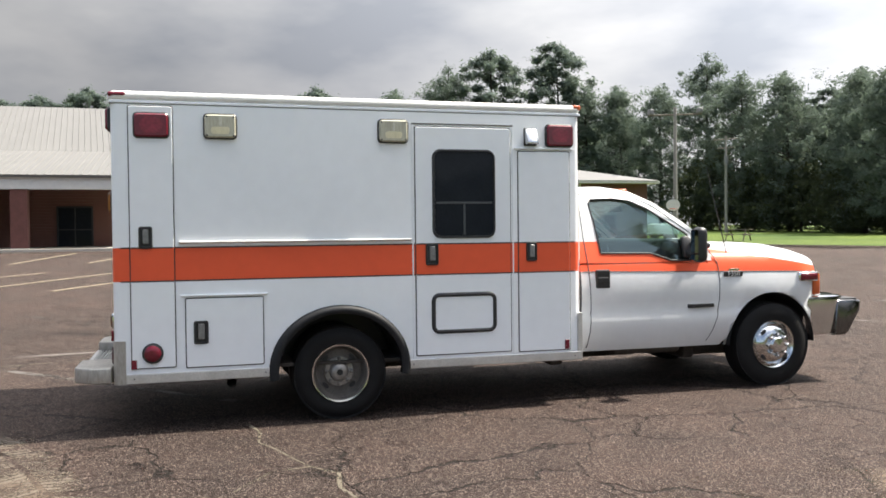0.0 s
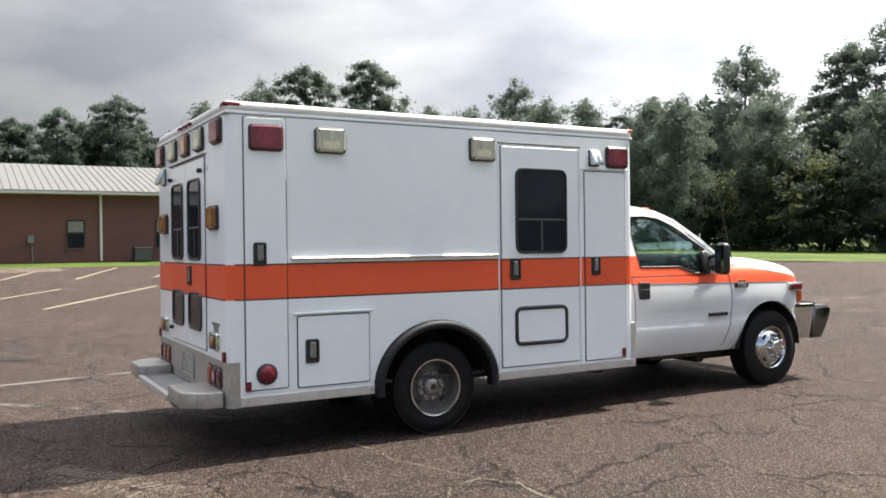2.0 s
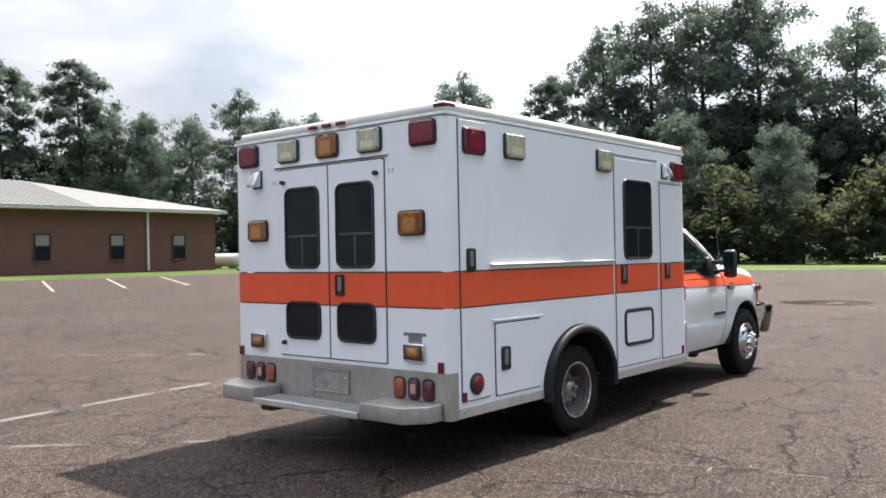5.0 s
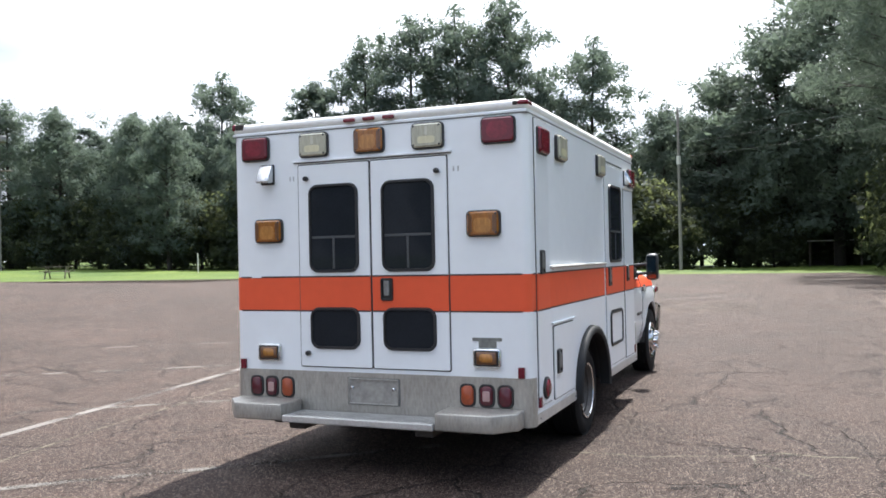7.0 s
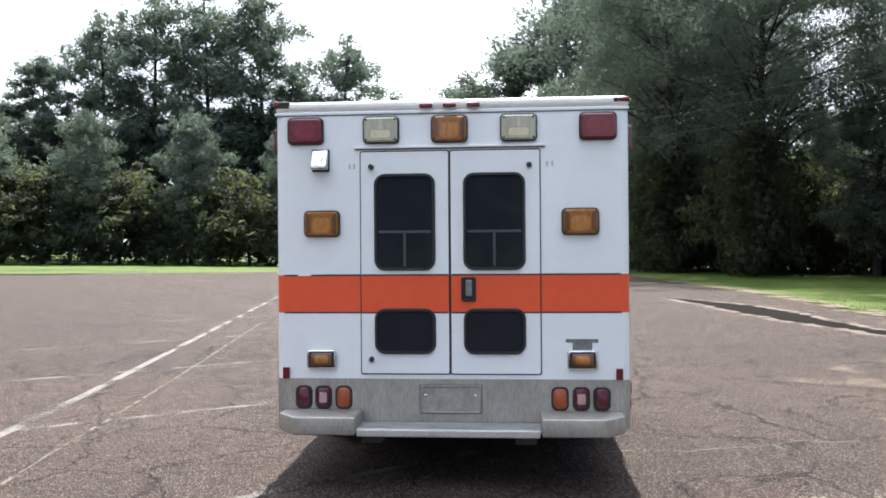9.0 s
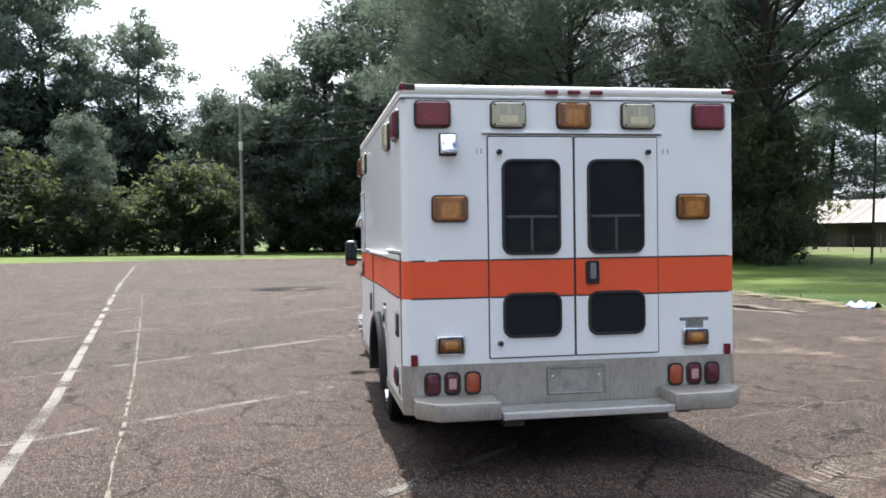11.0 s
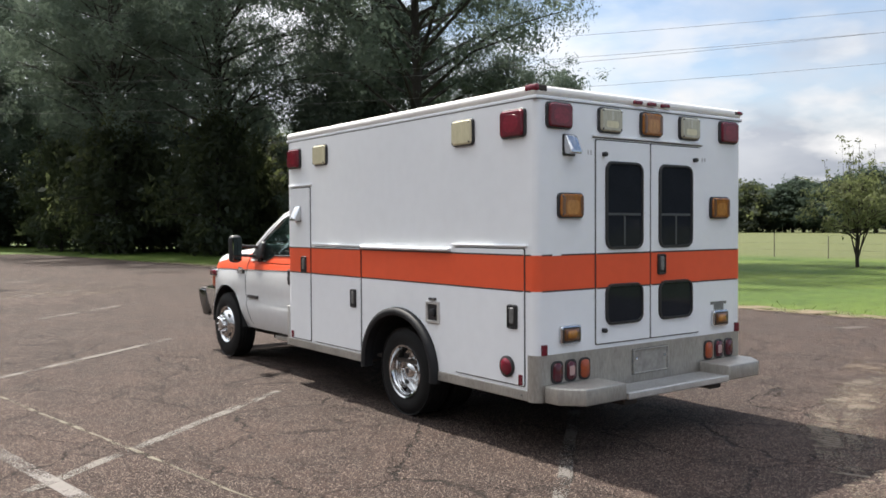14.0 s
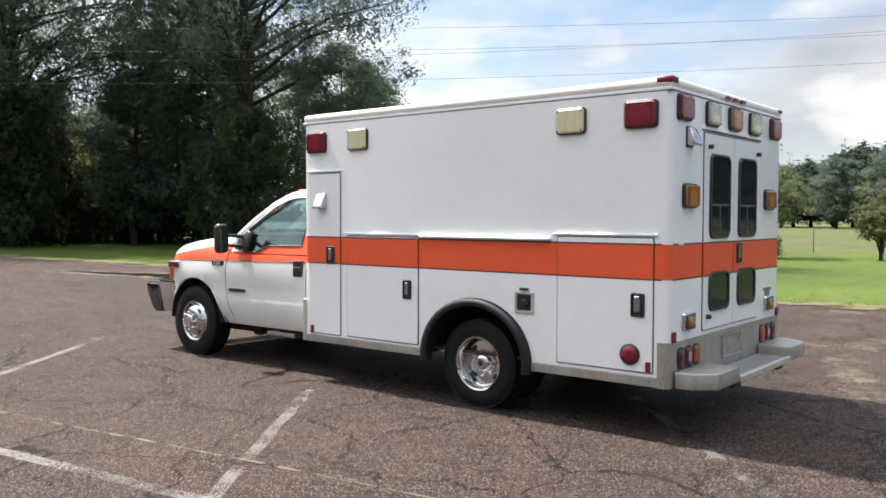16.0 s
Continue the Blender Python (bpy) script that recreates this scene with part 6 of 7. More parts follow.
def plant(kind, x, y, h, wide=1.0, group="woods round the lot"):
    """Sets a tree of height h above the ground at (x, y)."""
    k = h / BASE_H.get(kind, 20.0)
    z = terrain(max(x, -130), y) - 0.05
    m = Matrix.Translation((x, y, z)) @ Matrix.Rotation(trng.uniform(0, 6.28), 4, "Z") @ Matrix.Diagonal((k * wide, k * wide, k, 1))
    if kind not in used:
        used.add(kind)
        ob = kinds[kind]
        ob.matrix_basis = m
    else:
        base = kinds[kind]
        ob = copy_thing(base, Matrix.Identity(4))
        ob.matrix_basis = m
    return tagged(ob, group=group)


# behind the church
for kind, x, y, h in (("airy2", -101, -25, 17), ("pine", -103, -12.5, 18), ("oak", -104, -2, 16.8), ("pine2", -103, 8, 17), ("pine", -103, 15, 19), ("oak2", -101, 26, 19), ("airy", -99.6, 31.7, 22), ("pine", -97.5, 38, 24), ("pine2", -94.5, 46, 25), ("oak", -93, 49, 19), ("oak2", -91, 53, 19), ("oak", -85, 55, 18)):
    plant(kind, x, y, h)
for i in range(28):
    plant(trng.choice(["back", "back", "pine"]), -112 + 5 * trng.random(), -34 + 3.6 * i + trng.uniform(-1.5, 1.5), trng.uniform(14.5, 18), 1.15)
# woods beyond the light pole
for kind, x, y, h in (("airy2", -79, 57.4, 21), ("oak", -72, 57.5, 17.5), ("oak2", -66, 58.7, 17), ("oak", -62, 64, 16.5), ("oak2", -57, 60, 16), ("oak", -52, 58, 15), ("airy2", -56.8, 62, 15), ("airy", -56.5, 72.5, 22.5), ("oak", -51, 68, 15.5), ("oak2", -45, 62, 14.5), ("pine", -48.8, 80, 22), ("airy", -44, 83, 27.5), ("airy2", -39, 84.6, 30), ("airy", -33.5, 87, 31.5), ("airy", -28.4, 89.4, 32.5), ("airy2", -24.3, 88.7, 22), ("airy", -19.1, 92, 27.5), ("oak", -10.5, 87.6, 18), ("oak2", -37, 66, 14), ("oak", -29, 70, 14.5), ("oak2", -21, 73, 13)):
    plant(kind, x, y, h)
# tall dark trees ahead and to the east
for kind, x, y, h in (("oak2", -5.0, 87, 21.5), ("oak", 1.0, 85, 25.5), ("oak", 6, 84, 30), ("airy", 11, 76, 29), ("airy2", 15, 68, 27), ("airy", 18, 61, 21), ("oak", 22, 56, 11.5), ("oak2", 25.5, 50, 11), ("oak", 30, 64, 11.5), ("oak2", 28.5, 56, 11), ("airy2", 27, 70, 15)):
    plant(kind, x, y, h, 1.12)
for kind, x, y, h, wide in (("spread", 20.8, 33.0, 33, 0.95), ("spread", 15.2, 46.5, 30, 0.92), ("spread", 11.5, 55.5, 30, 0.9), ("high", 23.8, 29.3, 11.0, 1.0), ("oak", 22.6, 38.6, 16, 1.0), ("oak2", 20.3, 42.5, 13, 1.1), ("fine", 25.0, 43.5, 25, 1.15), ("fine", 12.0, 64, 27, 1.1)):
    plant(kind, x, y, h, wide)
# behind the barn and the far field edge
for kind, x, y, h in (("oak2", 76.6, 77.4, 23.5), ("oak", 80.0, 82.5, 22.5), ("oak", 70, 85, 23), ("oak2", 63, 90, 22), ("oak", 56, 95, 22), ("back", 30, 74, 14), ("back", 34, 66, 12), ("back", 37, 76, 13), ("back", 50, 92, 20), ("back", 80, 88, 20)):
    plant(kind, x, y, h, 1.15)
for i in range(9):
    plant("bush", 80 + 2.7 * i, 73 + 1.3 * i + trng.uniform(-1, 1), trng.uniform(7, 10), 1.3, "far field edge")
for i in range(46):
    plant("back", 178 - 1.2 * i + trng.uniform(-2, 2), 122 - 3.15 * i + trng.uniform(-2, 2), trng.uniform(9.0, 13.0) + 0.05 * i, 1.9, "far field edge")
# Unseen trees, added to darken what the rear windows reflect.
for i in range(11):
    plant("back", 121 - 3.0 * i + trng.uniform(-2, 2), -27 - 5.5 * i + trng.uniform(-2, 2), trng.uniform(12, 16), 1.7, "far field edge")
for kind, x, y, h in (("oak", 136, 42, 10.5), ("oak2", 129, 32, 11.2), ("oak", 125, 24, 11.6)):
    plant(kind, x, y, h, 1.5, "far field edge")
for i in range(24):
    plant(trng.choice(["back", "back", "pine2"]), -84 + 4.0 * i + trng.uniform(-2, 2), 74 + 1.07 * i + trng.uniform(-3, 3), trng.uniform(15, 18.5), 1.2)
for i in range(5):
    plant("back", 8 + 4.5 * i + trng.uniform(-1, 1), 94 - 4.0 * i + trng.uniform(-2, 2), trng.uniform(12.5, 14.5), 1.2)
# woods across the road, behind the path
for i in range(16):
    plant("back", -75 + 10.2 * i + trng.uniform(-2, 2), -82 + 10 * math.sin(i * 0.9), trng.uniform(13, 18), 1.2, "woods across the road")
for i in range(12):
    plant("bush", 147 + 2.7 * i + trng.uniform(-2, 2), 152 - 5.3 * i + trng.uniform(-2, 2), trng.uniform(9, 12), 1.5, "far field edge")
# understory
for i in range(52):
    k = i / 51
    if k < 0.52:
        q = k / 0.52
        x, y = -78 + 72 * q, 57 + 21 * q - 4 * math.sin(math.pi * q) + trng.uniform(-2, 2)
    else:
        q = (k - 0.52) / 0.48
        x, y = -4 + 31 * q ** 0.85, 87 - 41 * q + trng.uniform(-1.5, 1.5)
        if 1.0 < x < 12.5:                         # open ground before the shed
            y += 14
    plant(trng.choice(["bush", "bush2"]), x, y, trng.uniform(5, 9), 1.2, "understory of the woods")

for x, y, h in ((20.8, 35.0, 5.0), (23.3, 37.6, 5.5), (25.8, 40.6, 6.0), (26.5, 45.0, 8.0), (23.4, 45.8, 8.0), (20.8, 46.8, 7.0), (18.6, 48.5, 7.0), (15.0, 47.6, 6.0), (16.6, 52.5, 8.0), (13.6, 56.5, 8.0), (10.8, 57.0, 6.5), (9.6, 63.0, 8.5), (14.3, 44.4, 9.0), (10.9, 53.4, 9.5), (20.2, 31.6, 7.5)):
    plant("bush2", x, y, h, 0.85, "understory of the woods")

# young trees on the lawn
young = tree("young_tree", "slender young tree with sparse pale leaves on the lawn", 5.0, "young", 41, leaf_light, 2300, 0.085, 0.06)
young.matrix_basis = Matrix.Translation((27.5, 12.6, -0.05))
copy_thing(young, Matrix.Identity(4)).matrix_basis = Matrix.Translation((28.4, 9.2, -0.05)) @ Matrix.Rotation(2.2, 4, "Z")
shrub = tree("lawn_shrub", "small dense green shrub at the foot of a young tree", 1.3, "shrub", 53, leaf_shaded, 2400, 0.045, 0.03)
shrub.matrix_basis = Matrix.Translation((28.1, 8.9, -0.05))
leafy = tree("young_tree", "small leafy green tree on the lawn", 3.0, "young", 43, leaf_light, 2900, 0.075, 0.06)
leafy.matrix_basis = Matrix.Translation((29.4, 5.0, -0.05))


# ---------- church ----------
def church():
    ob = thing("church", "long red-brick church with pale metal roofs and a porch", "building", place=(0, 0, 0))
    gz = 0.6
    wall = part("wall", boxed(-66.5, -47.5, -34, 32.0, gz, 4.95), brick_mat, ob, "red-brown brick wall")
    part("eave_board", boxed(-67.1, -46.75, -34.5, 32.6, 4.86, 5.05, 0.02), trim_white, ob, "white eave board")

    def ribs(bm, a, b, c, d, step):
        """Standing seams down the roof plane a-b (eave) to d-c (ridge)."""
        a, b, c, d = map(Vector, (a, b, c, d))
        n = int((b - a).length / step)
        nrm = (b - a).cross(d - a).normalized()
        if nrm.z < 0:
            nrm = -nrm
        side = (b - a).normalized() * 0.04
        for i in range(n + 1):
            p, q = a.lerp(b, i / n), d.lerp(c, i / n)
            vs = [bm.verts.new(v) for v in (p - side, p + nrm * 0.05, p + side, q - side, q + nrm * 0.05, q + side)]
            bm.faces.new((vs[0], vs[1], vs[4], vs[3])), bm.faces.new((vs[1], vs[2], vs[5], vs[4]))

    bm = bmesh.new()
    E, Rz = 5.06, 7.48
    p = [(-46.7, -34.5, E), (-46.7, 32.6, E), (-67.2, 32.6, E), (-67.2, -34.5, E), (-57, -34.5, Rz), (-57, 22.4, Rz)]
    vs = [bm.verts.new(q) for q in p]
    for f in ((0, 1, 5, 4), (1, 2, 5), (2, 3, 4, 5), (3, 0, 4), (0, 3, 2, 1)):
        bm.faces.new([vs[i] for i in f])
    part("roof", bm, metal_roof, ob, "pale ribbed metal roof")
    bm = bmesh.new()
    ribs(bm, p[0], (-46.7, 22.4, E), p[5], p[4], 0.42)
    tagged(part("roof_ribs", bm, metal_roof, ob), kind="stuff")
    bm = bmesh.new()
    p = [(-57.0, -30, 7.3), (-57.0, -1.2, 7.3), (-75, -1.2, 7.3), (-75, -30, 7.3), (-66, -30, 11.8), (-66, -2.5, 11.8)]
    vs = [bm.verts.new(q) for q in p]
    for f in ((0, 1, 5, 4), (1, 2, 5), (2, 3, 4, 5), (3, 0, 4), (0, 3, 2, 1)):
        bm.faces.new([vs[i] for i in f])
    part("upper_roof", bm, metal_roof, ob, "tall pale metal roof of the nave")
    bm = bmesh.new()
    ribs(bm, p[0], p[1], p[5], p[4], 0.42)
    tagged(part("roof_ribs", bm, metal_roof, ob), kind="stuff")
    bm = boxed(-46.8, -39.75, -32, -1.95, 4.55, 4.66)
    p = [(-39.7, -32, 4.68), (-39.7, -1.9, 4.68), (-46.9, -1.9, 5.09), (-46.9, -32, 5.09)]
    bm.faces.new([bm.verts.new(q) for q in p])
    ribs(bm, p[0], p[1], p[2], p[3], 0.42)
    pr = part("porch_roof", bm, metal_roof, ob, "low metal porch roof")
    part("porch_beam", boxed(-40.5, -39.9, -32, -2.08, 3.95, 4.56), trim_white, pr, "pale porch beam")
    for y in (-2.88, -8.32, -15.2, -22.0):
        c = part("porch_pier", boxed(-40.6, -39.95, y - 0.40, y + 0.40, 0.6, 3.97), brick_mat, ob, "brick porch pier")
        part("base", boxed(-40.64, -39.92, y - 0.43, y + 0.43, 0.6, 0.9), concrete, c)
    for x, y in ((-39.90, -2.50), (-43.45, -3.97)):
        part("porch_downspout", boxed(x - 0.03, x + 0.11, y - 0.075, y + 0.075, 0.75, 4.4, 0.02), trim_white, ob, "white downspout")
    part("porch_slab", boxed(-47.5, -39.6, -33, -1.5, 0.55, 0.86, 0.02), concrete, ob, "pale concrete porch slab")
    for y in (5.7, 15.46, 26.6):
        part("downspout", boxed(-47.48, -47.34, y - 0.07, y + 0.07, 0.9, 4.9, 0.02), trim_white, ob, "white downspout")
    for y in (-0.5, 4.3, 9.38, 14.8, 19.5, 24.4, 29.0):
        w = part("window", boxed(-47.55, -47.46, y - 0.47, y + 0.47, 1.70, 3.32), dark_glass, ob, "dark sash window with a pale upper blind")
        part("blind", boxed(-47.46, -47.45, y - 0.42, y + 0.42, 2.62, 3.27), blind, w)
        bm = bmesh.new()
        for a in ((y - 0.5, y - 0.43, 1.67, 3.35), (y + 0.43, y + 0.5, 1.67, 3.35), (y - 0.5, y + 0.5, 3.28, 3.35), (y - 0.5, y + 0.5, 2.52, 2.58)):
            add_box(bm, -47.47, -47.42, *a)
        part("frame", bm, black, w)
        part("sill", boxed(-47.5, -47.40, y - 0.56, y + 0.56, 1.59, 1.69), brick_mat, w)
    dr = part("entrance", boxed(-47.52, -47.44, -7.6, -5.65, 0.9, 3.25), dark_glass, ob, "dark glass double door")
    bm = bmesh.new()
    for a in ((-7.65, -7.55, 0.9, 3.3), (-5.7, -5.6, 0.9, 3.3), (-6.66, -6.59, 0.9, 3.3), (-7.65, -5.6, 3.2, 3.3), (-7.65, -5.6, 1.85, 1.92)):
        add_box(bm, -47.46, -47.40, *a)
    part("frame", bm, black, dr)
    part("meter_box", boxed(-47.5, -47.3, 1.7, 2.05, 1.98, 2.45, 0.02), steel, ob)
    part("meter_pipe", add_tube(bmesh.new(), (-47.42, 1.95, 0.9), (-47.42, 1.95, 2.0), 0.045, n=8), steel, ob)
    part("roof_vent", add_tube(bmesh.new(), (-55.2, -1.65, 6.6), (-55.2, -1.65, 7.55), 0.13, n=12), metal_roof, ob, "grey vent pipe through the roof")
    # mortar courses
    bm = bmesh.new()
    for i in range(44):
        z = 0.95 + 0.09 * i
        add_box(bm, -47.5, -47.494, -33.9, 31.95, z, z + 0.012)
    tagged(part("mortar", bm, mortar, wall), kind="stuff")


blind = mat("window_blind", (0.22, 0.215, 0.2), 0.7, vary=0.15)
mortar = mat("mortar", (0.24, 0.17, 0.14), 0.95, vary=0.2)
church()
ac = thing("air_conditioner", "dark outdoor air conditioner by the church wall", "air conditioner")
part("casing", boxed(-46.9, -46.0, 7.35, 8.4, 0.83, 1.7, 0.05), black, ac)
bmx = bmesh.new()
for i in range(12):
    add_box(bmx, -46.0, -45.985, 7.42, 8.33, 0.9 + 0.06 * i, 0.925 + 0.06 * i)
part("louvres", bmx, steel, ac)
tank = thing("propane_tank", "white propane tank by the end of the church", "tank")
bmx = add_tube(bmesh.new(), (-51.5, 34.6, 1.5), (-48.4, 34.6, 1.5), 0.5, n=20)
for x in (-51.5, -48.4):
    bmesh.ops.create_uvsphere(bmx, u_segments=20, v_segments=10, radius=0.5, matrix=Matrix.Translation((x, 34.6, 1.5)))
part("shell", bmx, trim_white, tank, smooth=60)
for x in (-51, -49):
    part("saddle", boxed(x - 0.1, x + 0.1, 34.25, 34.95, 0.85, 1.15), concrete, tank)


# ---------- poles, court, furniture ----------
def light_pole():
    x, y = -48.1, 34.7
    z = terrain(x, y)
    ob = thing("light_pole", "tall wooden light pole with two floodlights on a crossarm", "street lamp")
    part("pole", add_tube(bmesh.new(), (x, y, z - 0.2), (x, y, 10.6), 0.17, 0.11, n=12), pole_wood, ob)
    ca, sa = 0.45, 0.9
    part("cross_arm", add_tube(bmesh.new(), (x - 1.9 * ca, y - 1.9 * sa, 10.05), (x + 1.9 * ca, y + 1.9 * sa, 10.05), 0.06, n=8), wood, ob)
    for s in (-1, 1):
        part("floodlight", boxed(x + s * 1.75 * ca - 0.2, x + s * 1.75 * ca + 0.2, y + s * 1.75 * sa - 0.2, y + s * 1.75 * sa + 0.2, 10.1, 10.5, 0.06), steel, ob)


def basketball_goal(x, y):
    z = terrain(x, y)
    ob = thing("basketball_goal", "white fan-shaped basketball board on a thin pole", "basketball goal")
    part("pole", add_tube(bmesh.new(), (x - 0.5, y + 0.3, z - 0.1), (x - 0.5, y + 0.3, z + 2.9), 0.055, n=10), steel, ob)
    part("base", boxed(x - 1.0, x - 0.1, y - 0.1, y + 0.7, z, z + 0.16, 0.05, 3), black, ob, "dark portable base")
    bk = part("backboard", add_lathe(bmesh.new(), [(0.46, 0.0), (0.46, 0.05)], 24, Matrix.Translation((x, y, z + 2.42)) @ pose(0, 0, 0, 0, 90, -32) @ Matrix.Diagonal((0.85, 1, 1, 1)), True), trim_white, ob, "white fan-shaped backboard")
    part("hoop", add_lathe(bmesh.new(), [(0.23, 0.0), (0.25, 0.02), (0.23, 0.04)], 16, Matrix.Translation((x + 0.3, y - 0.2, z + 2.42 - 0.28))), orange_lens, bk)
    part("brace", add_tube(bmesh.new(), (x - 0.5, y + 0.3, z + 2.42 - 0.2), (x, y, z + 2.42 - 0.1), 0.035), steel, bk)


def utility_pole(x, y, h, arm, box=True):
    z = terrain(max(x, -130), y)
    ob = thing("utility_pole", "grey wooden utility pole at the edge of the woods", "utility pole")
    part("pole", add_tube(bmesh.new(), (x, y, z - 0.2), (x, y, h), 0.16, 0.11, n=12), pole_wood, ob)
    if arm:
        part("cross_arm", add_tube(bmesh.new(), (x - 1.0, y - 0.7, h - 0.35), (x + 1.0, y + 0.7, h - 0.35), 0.06, n=8), wood, ob)
        part("cross_arm", add_tube(bmesh.new(), (x - 0.7, y - 0.5, h - 1.2), (x + 0.7, y + 0.5, h - 1.2), 0.05, n=8), wood, ob)
    if box:
        part("transformer", add_tube(bmesh.new(), (x + 0.3, y - 0.2, h - 2.9), (x + 0.3, y - 0.2, h - 2.0), 0.22, n=14), steel, ob)
    return ob


light_pole()
basketball_goal(-43.3, 31.6)
utility_pole(-65.3, 50.8, 10.75, True)
lot_pole = utility_pole(-7.0, 72.0, 14.2, False, False)
part("cable_bracket", add_tube(bmesh.new(), (-7.0, 72.0, 9.35), (-7.0, 72.0, 10.1), 0.19, n=12), trim_white, lot_pole, "pale cable bracket round the pole")
utility_pole(47.0, -25.0, 12.0, True)
post = thing("sign_post", "thin pale post on the lawn", "post")
part("shaft", add_tube(bmesh.new(), (-42.7, 50.8, 0.7), (-42.7, 50.8, 2.3), 0.05, 0.045, n=8), trim_white, post)


def wire(p, q, sag, name="power_line"):
    cu = bpy.data.curves.new(name, "CURVE")
    cu.dimensions, cu.bevel_depth, cu.bevel_resolution = "3D", 0.007, 1
    sp = cu.splines.new("POLY")
    sp.points.add(24)
    for i in range(25):
        k = i / 24
        v = Vector(p).lerp(Vector(q), k)
        sp.points[i].co = (v.x, v.y, v.z - 4 * sag * k * (1 - k), 1)
    cu.materials.append(wire_grey)
    return tagged(new(name, cu), "thin grey overhead power line", "power line", "power lines")


wire_grey = mat("wire_grey", (0.20, 0.20, 0.20), 0.5, 0.3)
for h0, h1, sag in ((13.8, 10.6, 2.4), (12.3, 10.2, 2.4), (11.3, 11.1, 2.6), (10.0, 9.3, 2.1)):
    wire((-7.0, 72.0, h0), (47.0, -25.0, h1), sag)
wire((-7.0, 72.0, 9.2), (8.5, 78.0, 6.4), 0.5, "service_line")


def picnic_table(x, y, turn):
    z = terrain(x, y)
    m = Matrix.Translation((x, y, z)) @ Matrix.Rotation(turn, 4, "Z")
    ob = thing("picnic_table", "weathered wooden picnic table on the lawn", "table")
    ob.matrix_basis = m
    for i in range(5):
        part("board", boxed(-0.9, 0.9, -0.37 + 0.15 * i, -0.24 + 0.15 * i, 0.72, 0.76), wood, ob)
    for s in (-1, 1):
        part("bench", boxed(-0.9, 0.9, s * 0.62, s * 0.88, 0.42, 0.46), wood, ob)
        for e in (-0.6, 0.6):
            part("leg", add_tube(bmesh.new(), (e, s * 0.2, 0.72), (e, s * 0.72, 0.0), 0.045, n=4), wood, ob)
    for e in (-0.6, 0.6):
        part("brace", boxed(e - 0.03, e + 0.03, -0.8, 0.8, 0.36, 0.42), wood, ob)


picnic_table(-41.6, 35.5, 0.6)


# ---------- barn, shed, fence, litter ----------
rust_roof = mat("rusted_roofing", (0.15, 0.105, 0.08), 0.7, 0.1, vary=0.3, scale=1.5)


# Darker than the other wood: the barn's shade is put into this colour.
barn_wood_shaded = mat("barn_boards_shaded", (0.075, 0.066, 0.056), 0.9, vary=0.3, scale=1.5, fine=10.0, stretch=(1, 1, 0.15))
blue_sheet = mat("blue_sheet", (0.10, 0.16, 0.34), 0.6, vary=0.2)


def barn():
    ob = thing("barn", "long low barn with a pale rusted metal roof", "barn")
    m = Matrix.Translation((51.9, 63.8, 0)) @ Matrix.Rotation(radians(-65.8), 4, "Z")
    ob.matrix_basis = m
    L, W, E, T = 8.05, 4.5, 2.3, 4.35
    part("wall", boxed(-L, L, -W, W, -0.3, E), barn_wood_shaded, ob, "weathered board wall with shade in its colour")
    bm = bmesh.new()
    vs = [bm.verts.new(p) for p in ((L, -W, E), (L, W, E), (L, 0, T - 0.1))]
    bm.faces.new(vs)
    part("gable", bm, barn_wood_shaded, ob, "weathered board gable")
    bm = bmesh.new()
    vs = [bm.verts.new(p) for p in ((-L - 0.5, -W - 0.7, E - 0.15), (L + 0.4, -W - 0.7, E - 0.15), (L + 0.4, 0, T), (-L - 0.5, 0, T), (-L - 0.5, W + 0.7, E - 0.15), (L + 0.4, W + 0.7, E - 0.15))]
    bm.faces.new((vs[0], vs[1], vs[2], vs[3])), bm.faces.new((vs[3], vs[2], vs[5], vs[4]))
    br = part("roof", bm, metal_roof, ob, "pale corrugated metal roof")
    bm = bmesh.new()
    for i in range(42):
        x = -L - 0.4 + i * (2 * L + 0.8) / 41
        q = [bm.verts.new(p) for p in ((x - 0.05, -W - 0.7, E - 0.15), (x, -W - 0.7, E - 0.09), (x + 0.05, -W - 0.7, E - 0.15), (x - 0.05, 0, T), (x, 0, T + 0.06), (x + 0.05, 0, T))]
        bm.faces.new((q[0], q[1], q[4], q[3])), bm.faces.new((q[1], q[2], q[5], q[4]))
    tagged(part("roof_ribs", bm, metal_roof, br), kind="stuff")
    for i in range(7):
        x = -L + 0.2 + 1.0 * i
        bm = bmesh.new()
        bm.faces.new([bm.verts.new(p) for p in ((x, -W - 0.7, E - 0.146), (x + 0.42, -W - 0.7, E - 0.146), (x + 0.42, 0, T + 0.004), (x, 0, T + 0.004))])
        part("rusty_sheet", bm, rust_roof, br, "rust-stained roofing sheet")
    # The wall is closed; black plates paint the shade inside the bays.
    for x in (-5.5, -1.0, 3.0, 6.2):
        part("bay", boxed(x - 1.3, x + 1.3, -W - 0.02, -W + 0.1, -0.2, 1.9), black, ob, "black plate painted as the shade of an open bay")
    part("bay", boxed(L - 0.05, L + 0.03, -1.2, 1.2, -0.2, 2.2), black, ob, "black plate painted as the shade of an open bay")


barn()
shed = thing("shed", "low dark shed under the trees", "shed")
part("roof", boxed(3.4, 10.6, 84.0, 89.5, 2.36, 2.46), trim_white, shed, "pale metal edge of the shed roof")
for x in (3.6, 5.8, 8.1, 10.4):
    part("post", boxed(x - 0.09, x + 0.09, 84.15, 84.33, -0.2, 2.38), wood, shed)
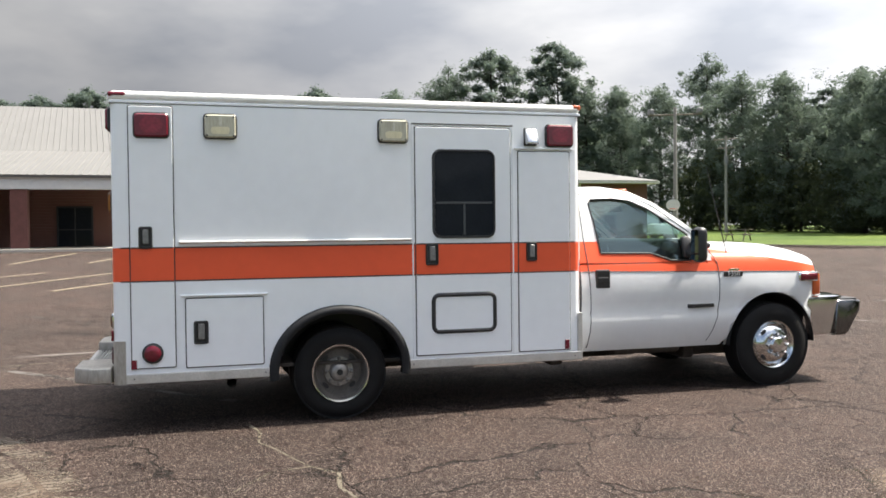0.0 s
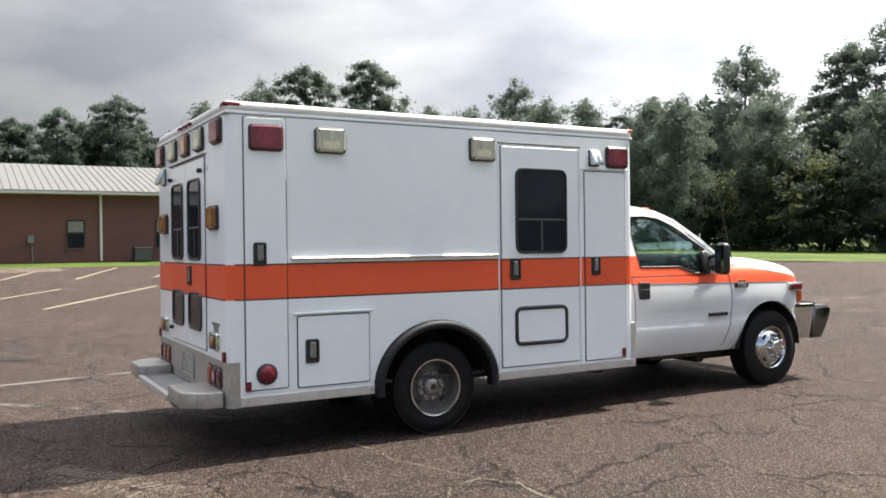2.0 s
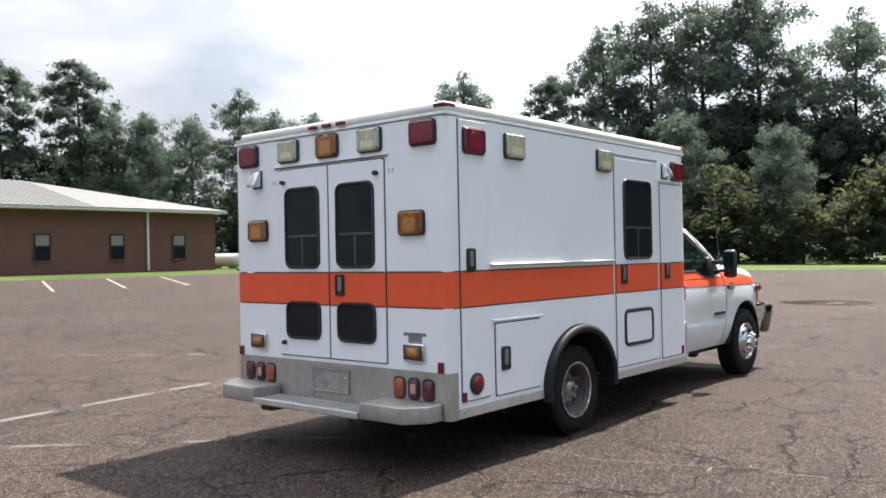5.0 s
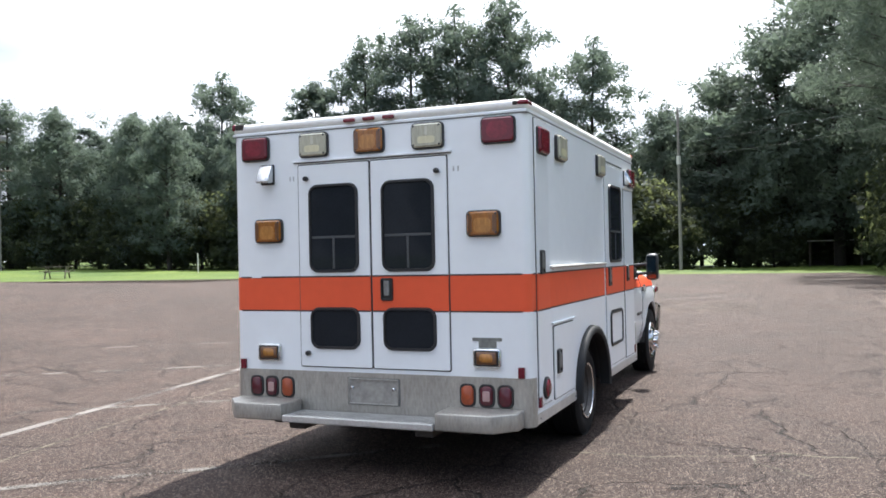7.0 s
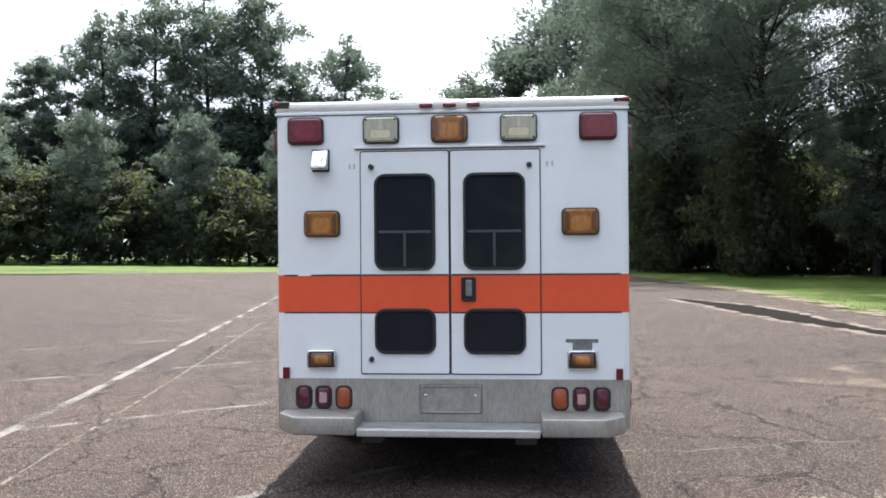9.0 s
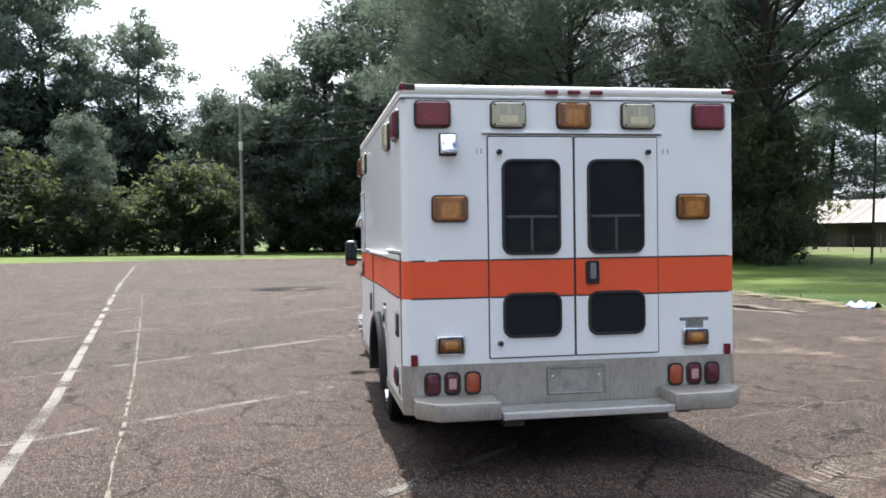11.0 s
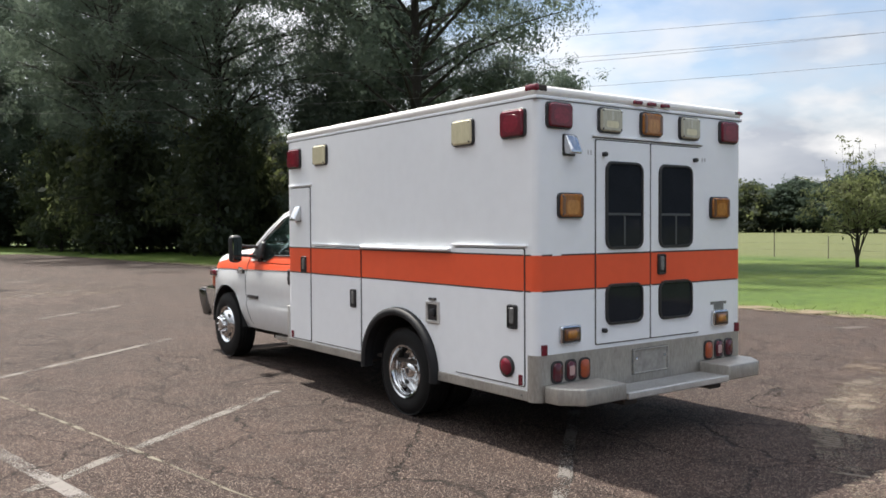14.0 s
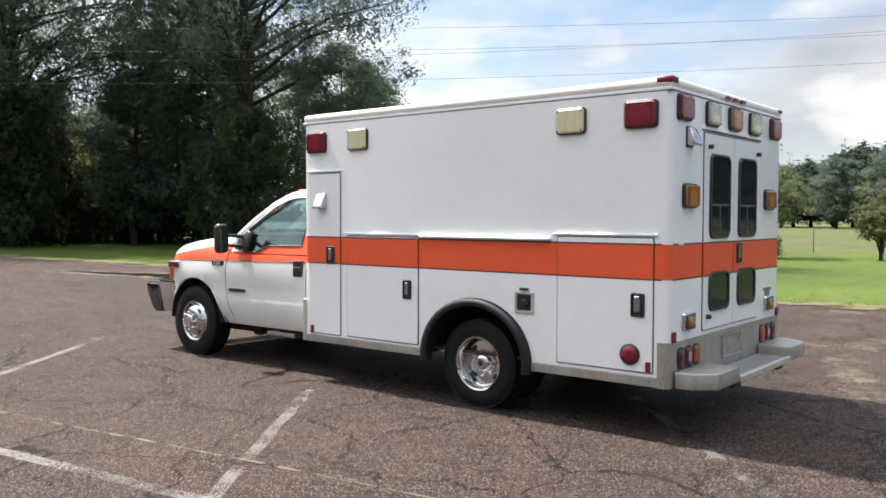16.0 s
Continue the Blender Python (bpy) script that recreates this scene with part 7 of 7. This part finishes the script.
part("back", boxed(3.45, 10.55, 89.2, 89.4, -0.2, 2.38), barn_wood_shaded, shed)


def fence():
    ob = thing("fence", "wire field fence on thin wooden posts", "fence")
    a, b = Vector((33.5, -30)), Vector((36.5, 60))
    n = 30
    for i in range(n + 1):
        p = a.lerp(b, i / n)
        part("post", add_tube(bmesh.new(), (p.x, p.y, -0.1), (p.x, p.y, 1.15 + 0.1 * math.sin(i * 2.3)), 0.030, 0.024, n=7), wood, ob)
    for z in (0.35, 0.7, 1.1):
        part("strand", add_tube(bmesh.new(), (a.x, a.y, z), (b.x, b.y, z), 0.0025, n=4), rust, ob)


fence()
lit = thing("litter_pile", "white and blue sheets dumped on the lawn edge", "litter")
rng = random.Random(9)
for i, (mm, nm) in enumerate(((blue_sheet, "sheet"), (concrete, "sheet"), (black, "bag"), (concrete, "sheet"))):
    bm = bmesh.new()
    for u in range(6):
        for v in range(5):
            bm.verts.new((9.05 + 0.10 * i + u * 0.06, 9.5 + 0.12 * (i % 2) + v * 0.15, 0.0 + 0.07 * rng.random() * (1 + (u in (2, 3)))))
    bm.verts.ensure_lookup_table()
    for u in range(5):
        for v in range(4):
            bm.faces.new([bm.verts[k] for k in (u * 5 + v, u * 5 + v + 1, u * 5 + v + 6, u * 5 + v + 5)])
    part(nm, bm, mm, lit, smooth=60)


def grass_fringe():
    """Blades along the near edges of the lawn."""
    nr = np.random.default_rng(4)
    n = 9000
    y = nr.uniform(-6, 40, n)
    x = np.interp(y, [-6, 2, 7, 11, 15, 25, 36, 40], [9.42, 9.42, 9.18, 8.9, 8.75, 8.75, 7.85, 7.6]) + nr.exponential(0.55, n) + nr.normal(0, 0.10, n)
    h = nr.uniform(0.008, 0.035, n)
    a = nr.uniform(0, 6.28, n)
    d = np.stack([np.cos(a), np.sin(a), 0 * a], 1) * 0.006
    p = np.stack([x, y, np.full(n, -0.035)], 1)
    tip = p + np.stack([nr.normal(0, 0.03, n), nr.normal(0, 0.03, n), h + 0.02], 1)
    quad = np.stack([p - d, p + d, tip + d * 0.3, tip - d * 0.3], 1)
    ob = quads_mesh("grass_fringe", quad, blade)
    return tagged(ob, "short bright grass along the asphalt edge", "grass", kind="stuff")


blade = mat("grass_blade", (0.105, 0.116, 0.028), 0.6, vary=0.4, scale=0.6, fine=8.0, island=0.6)
grass_fringe()
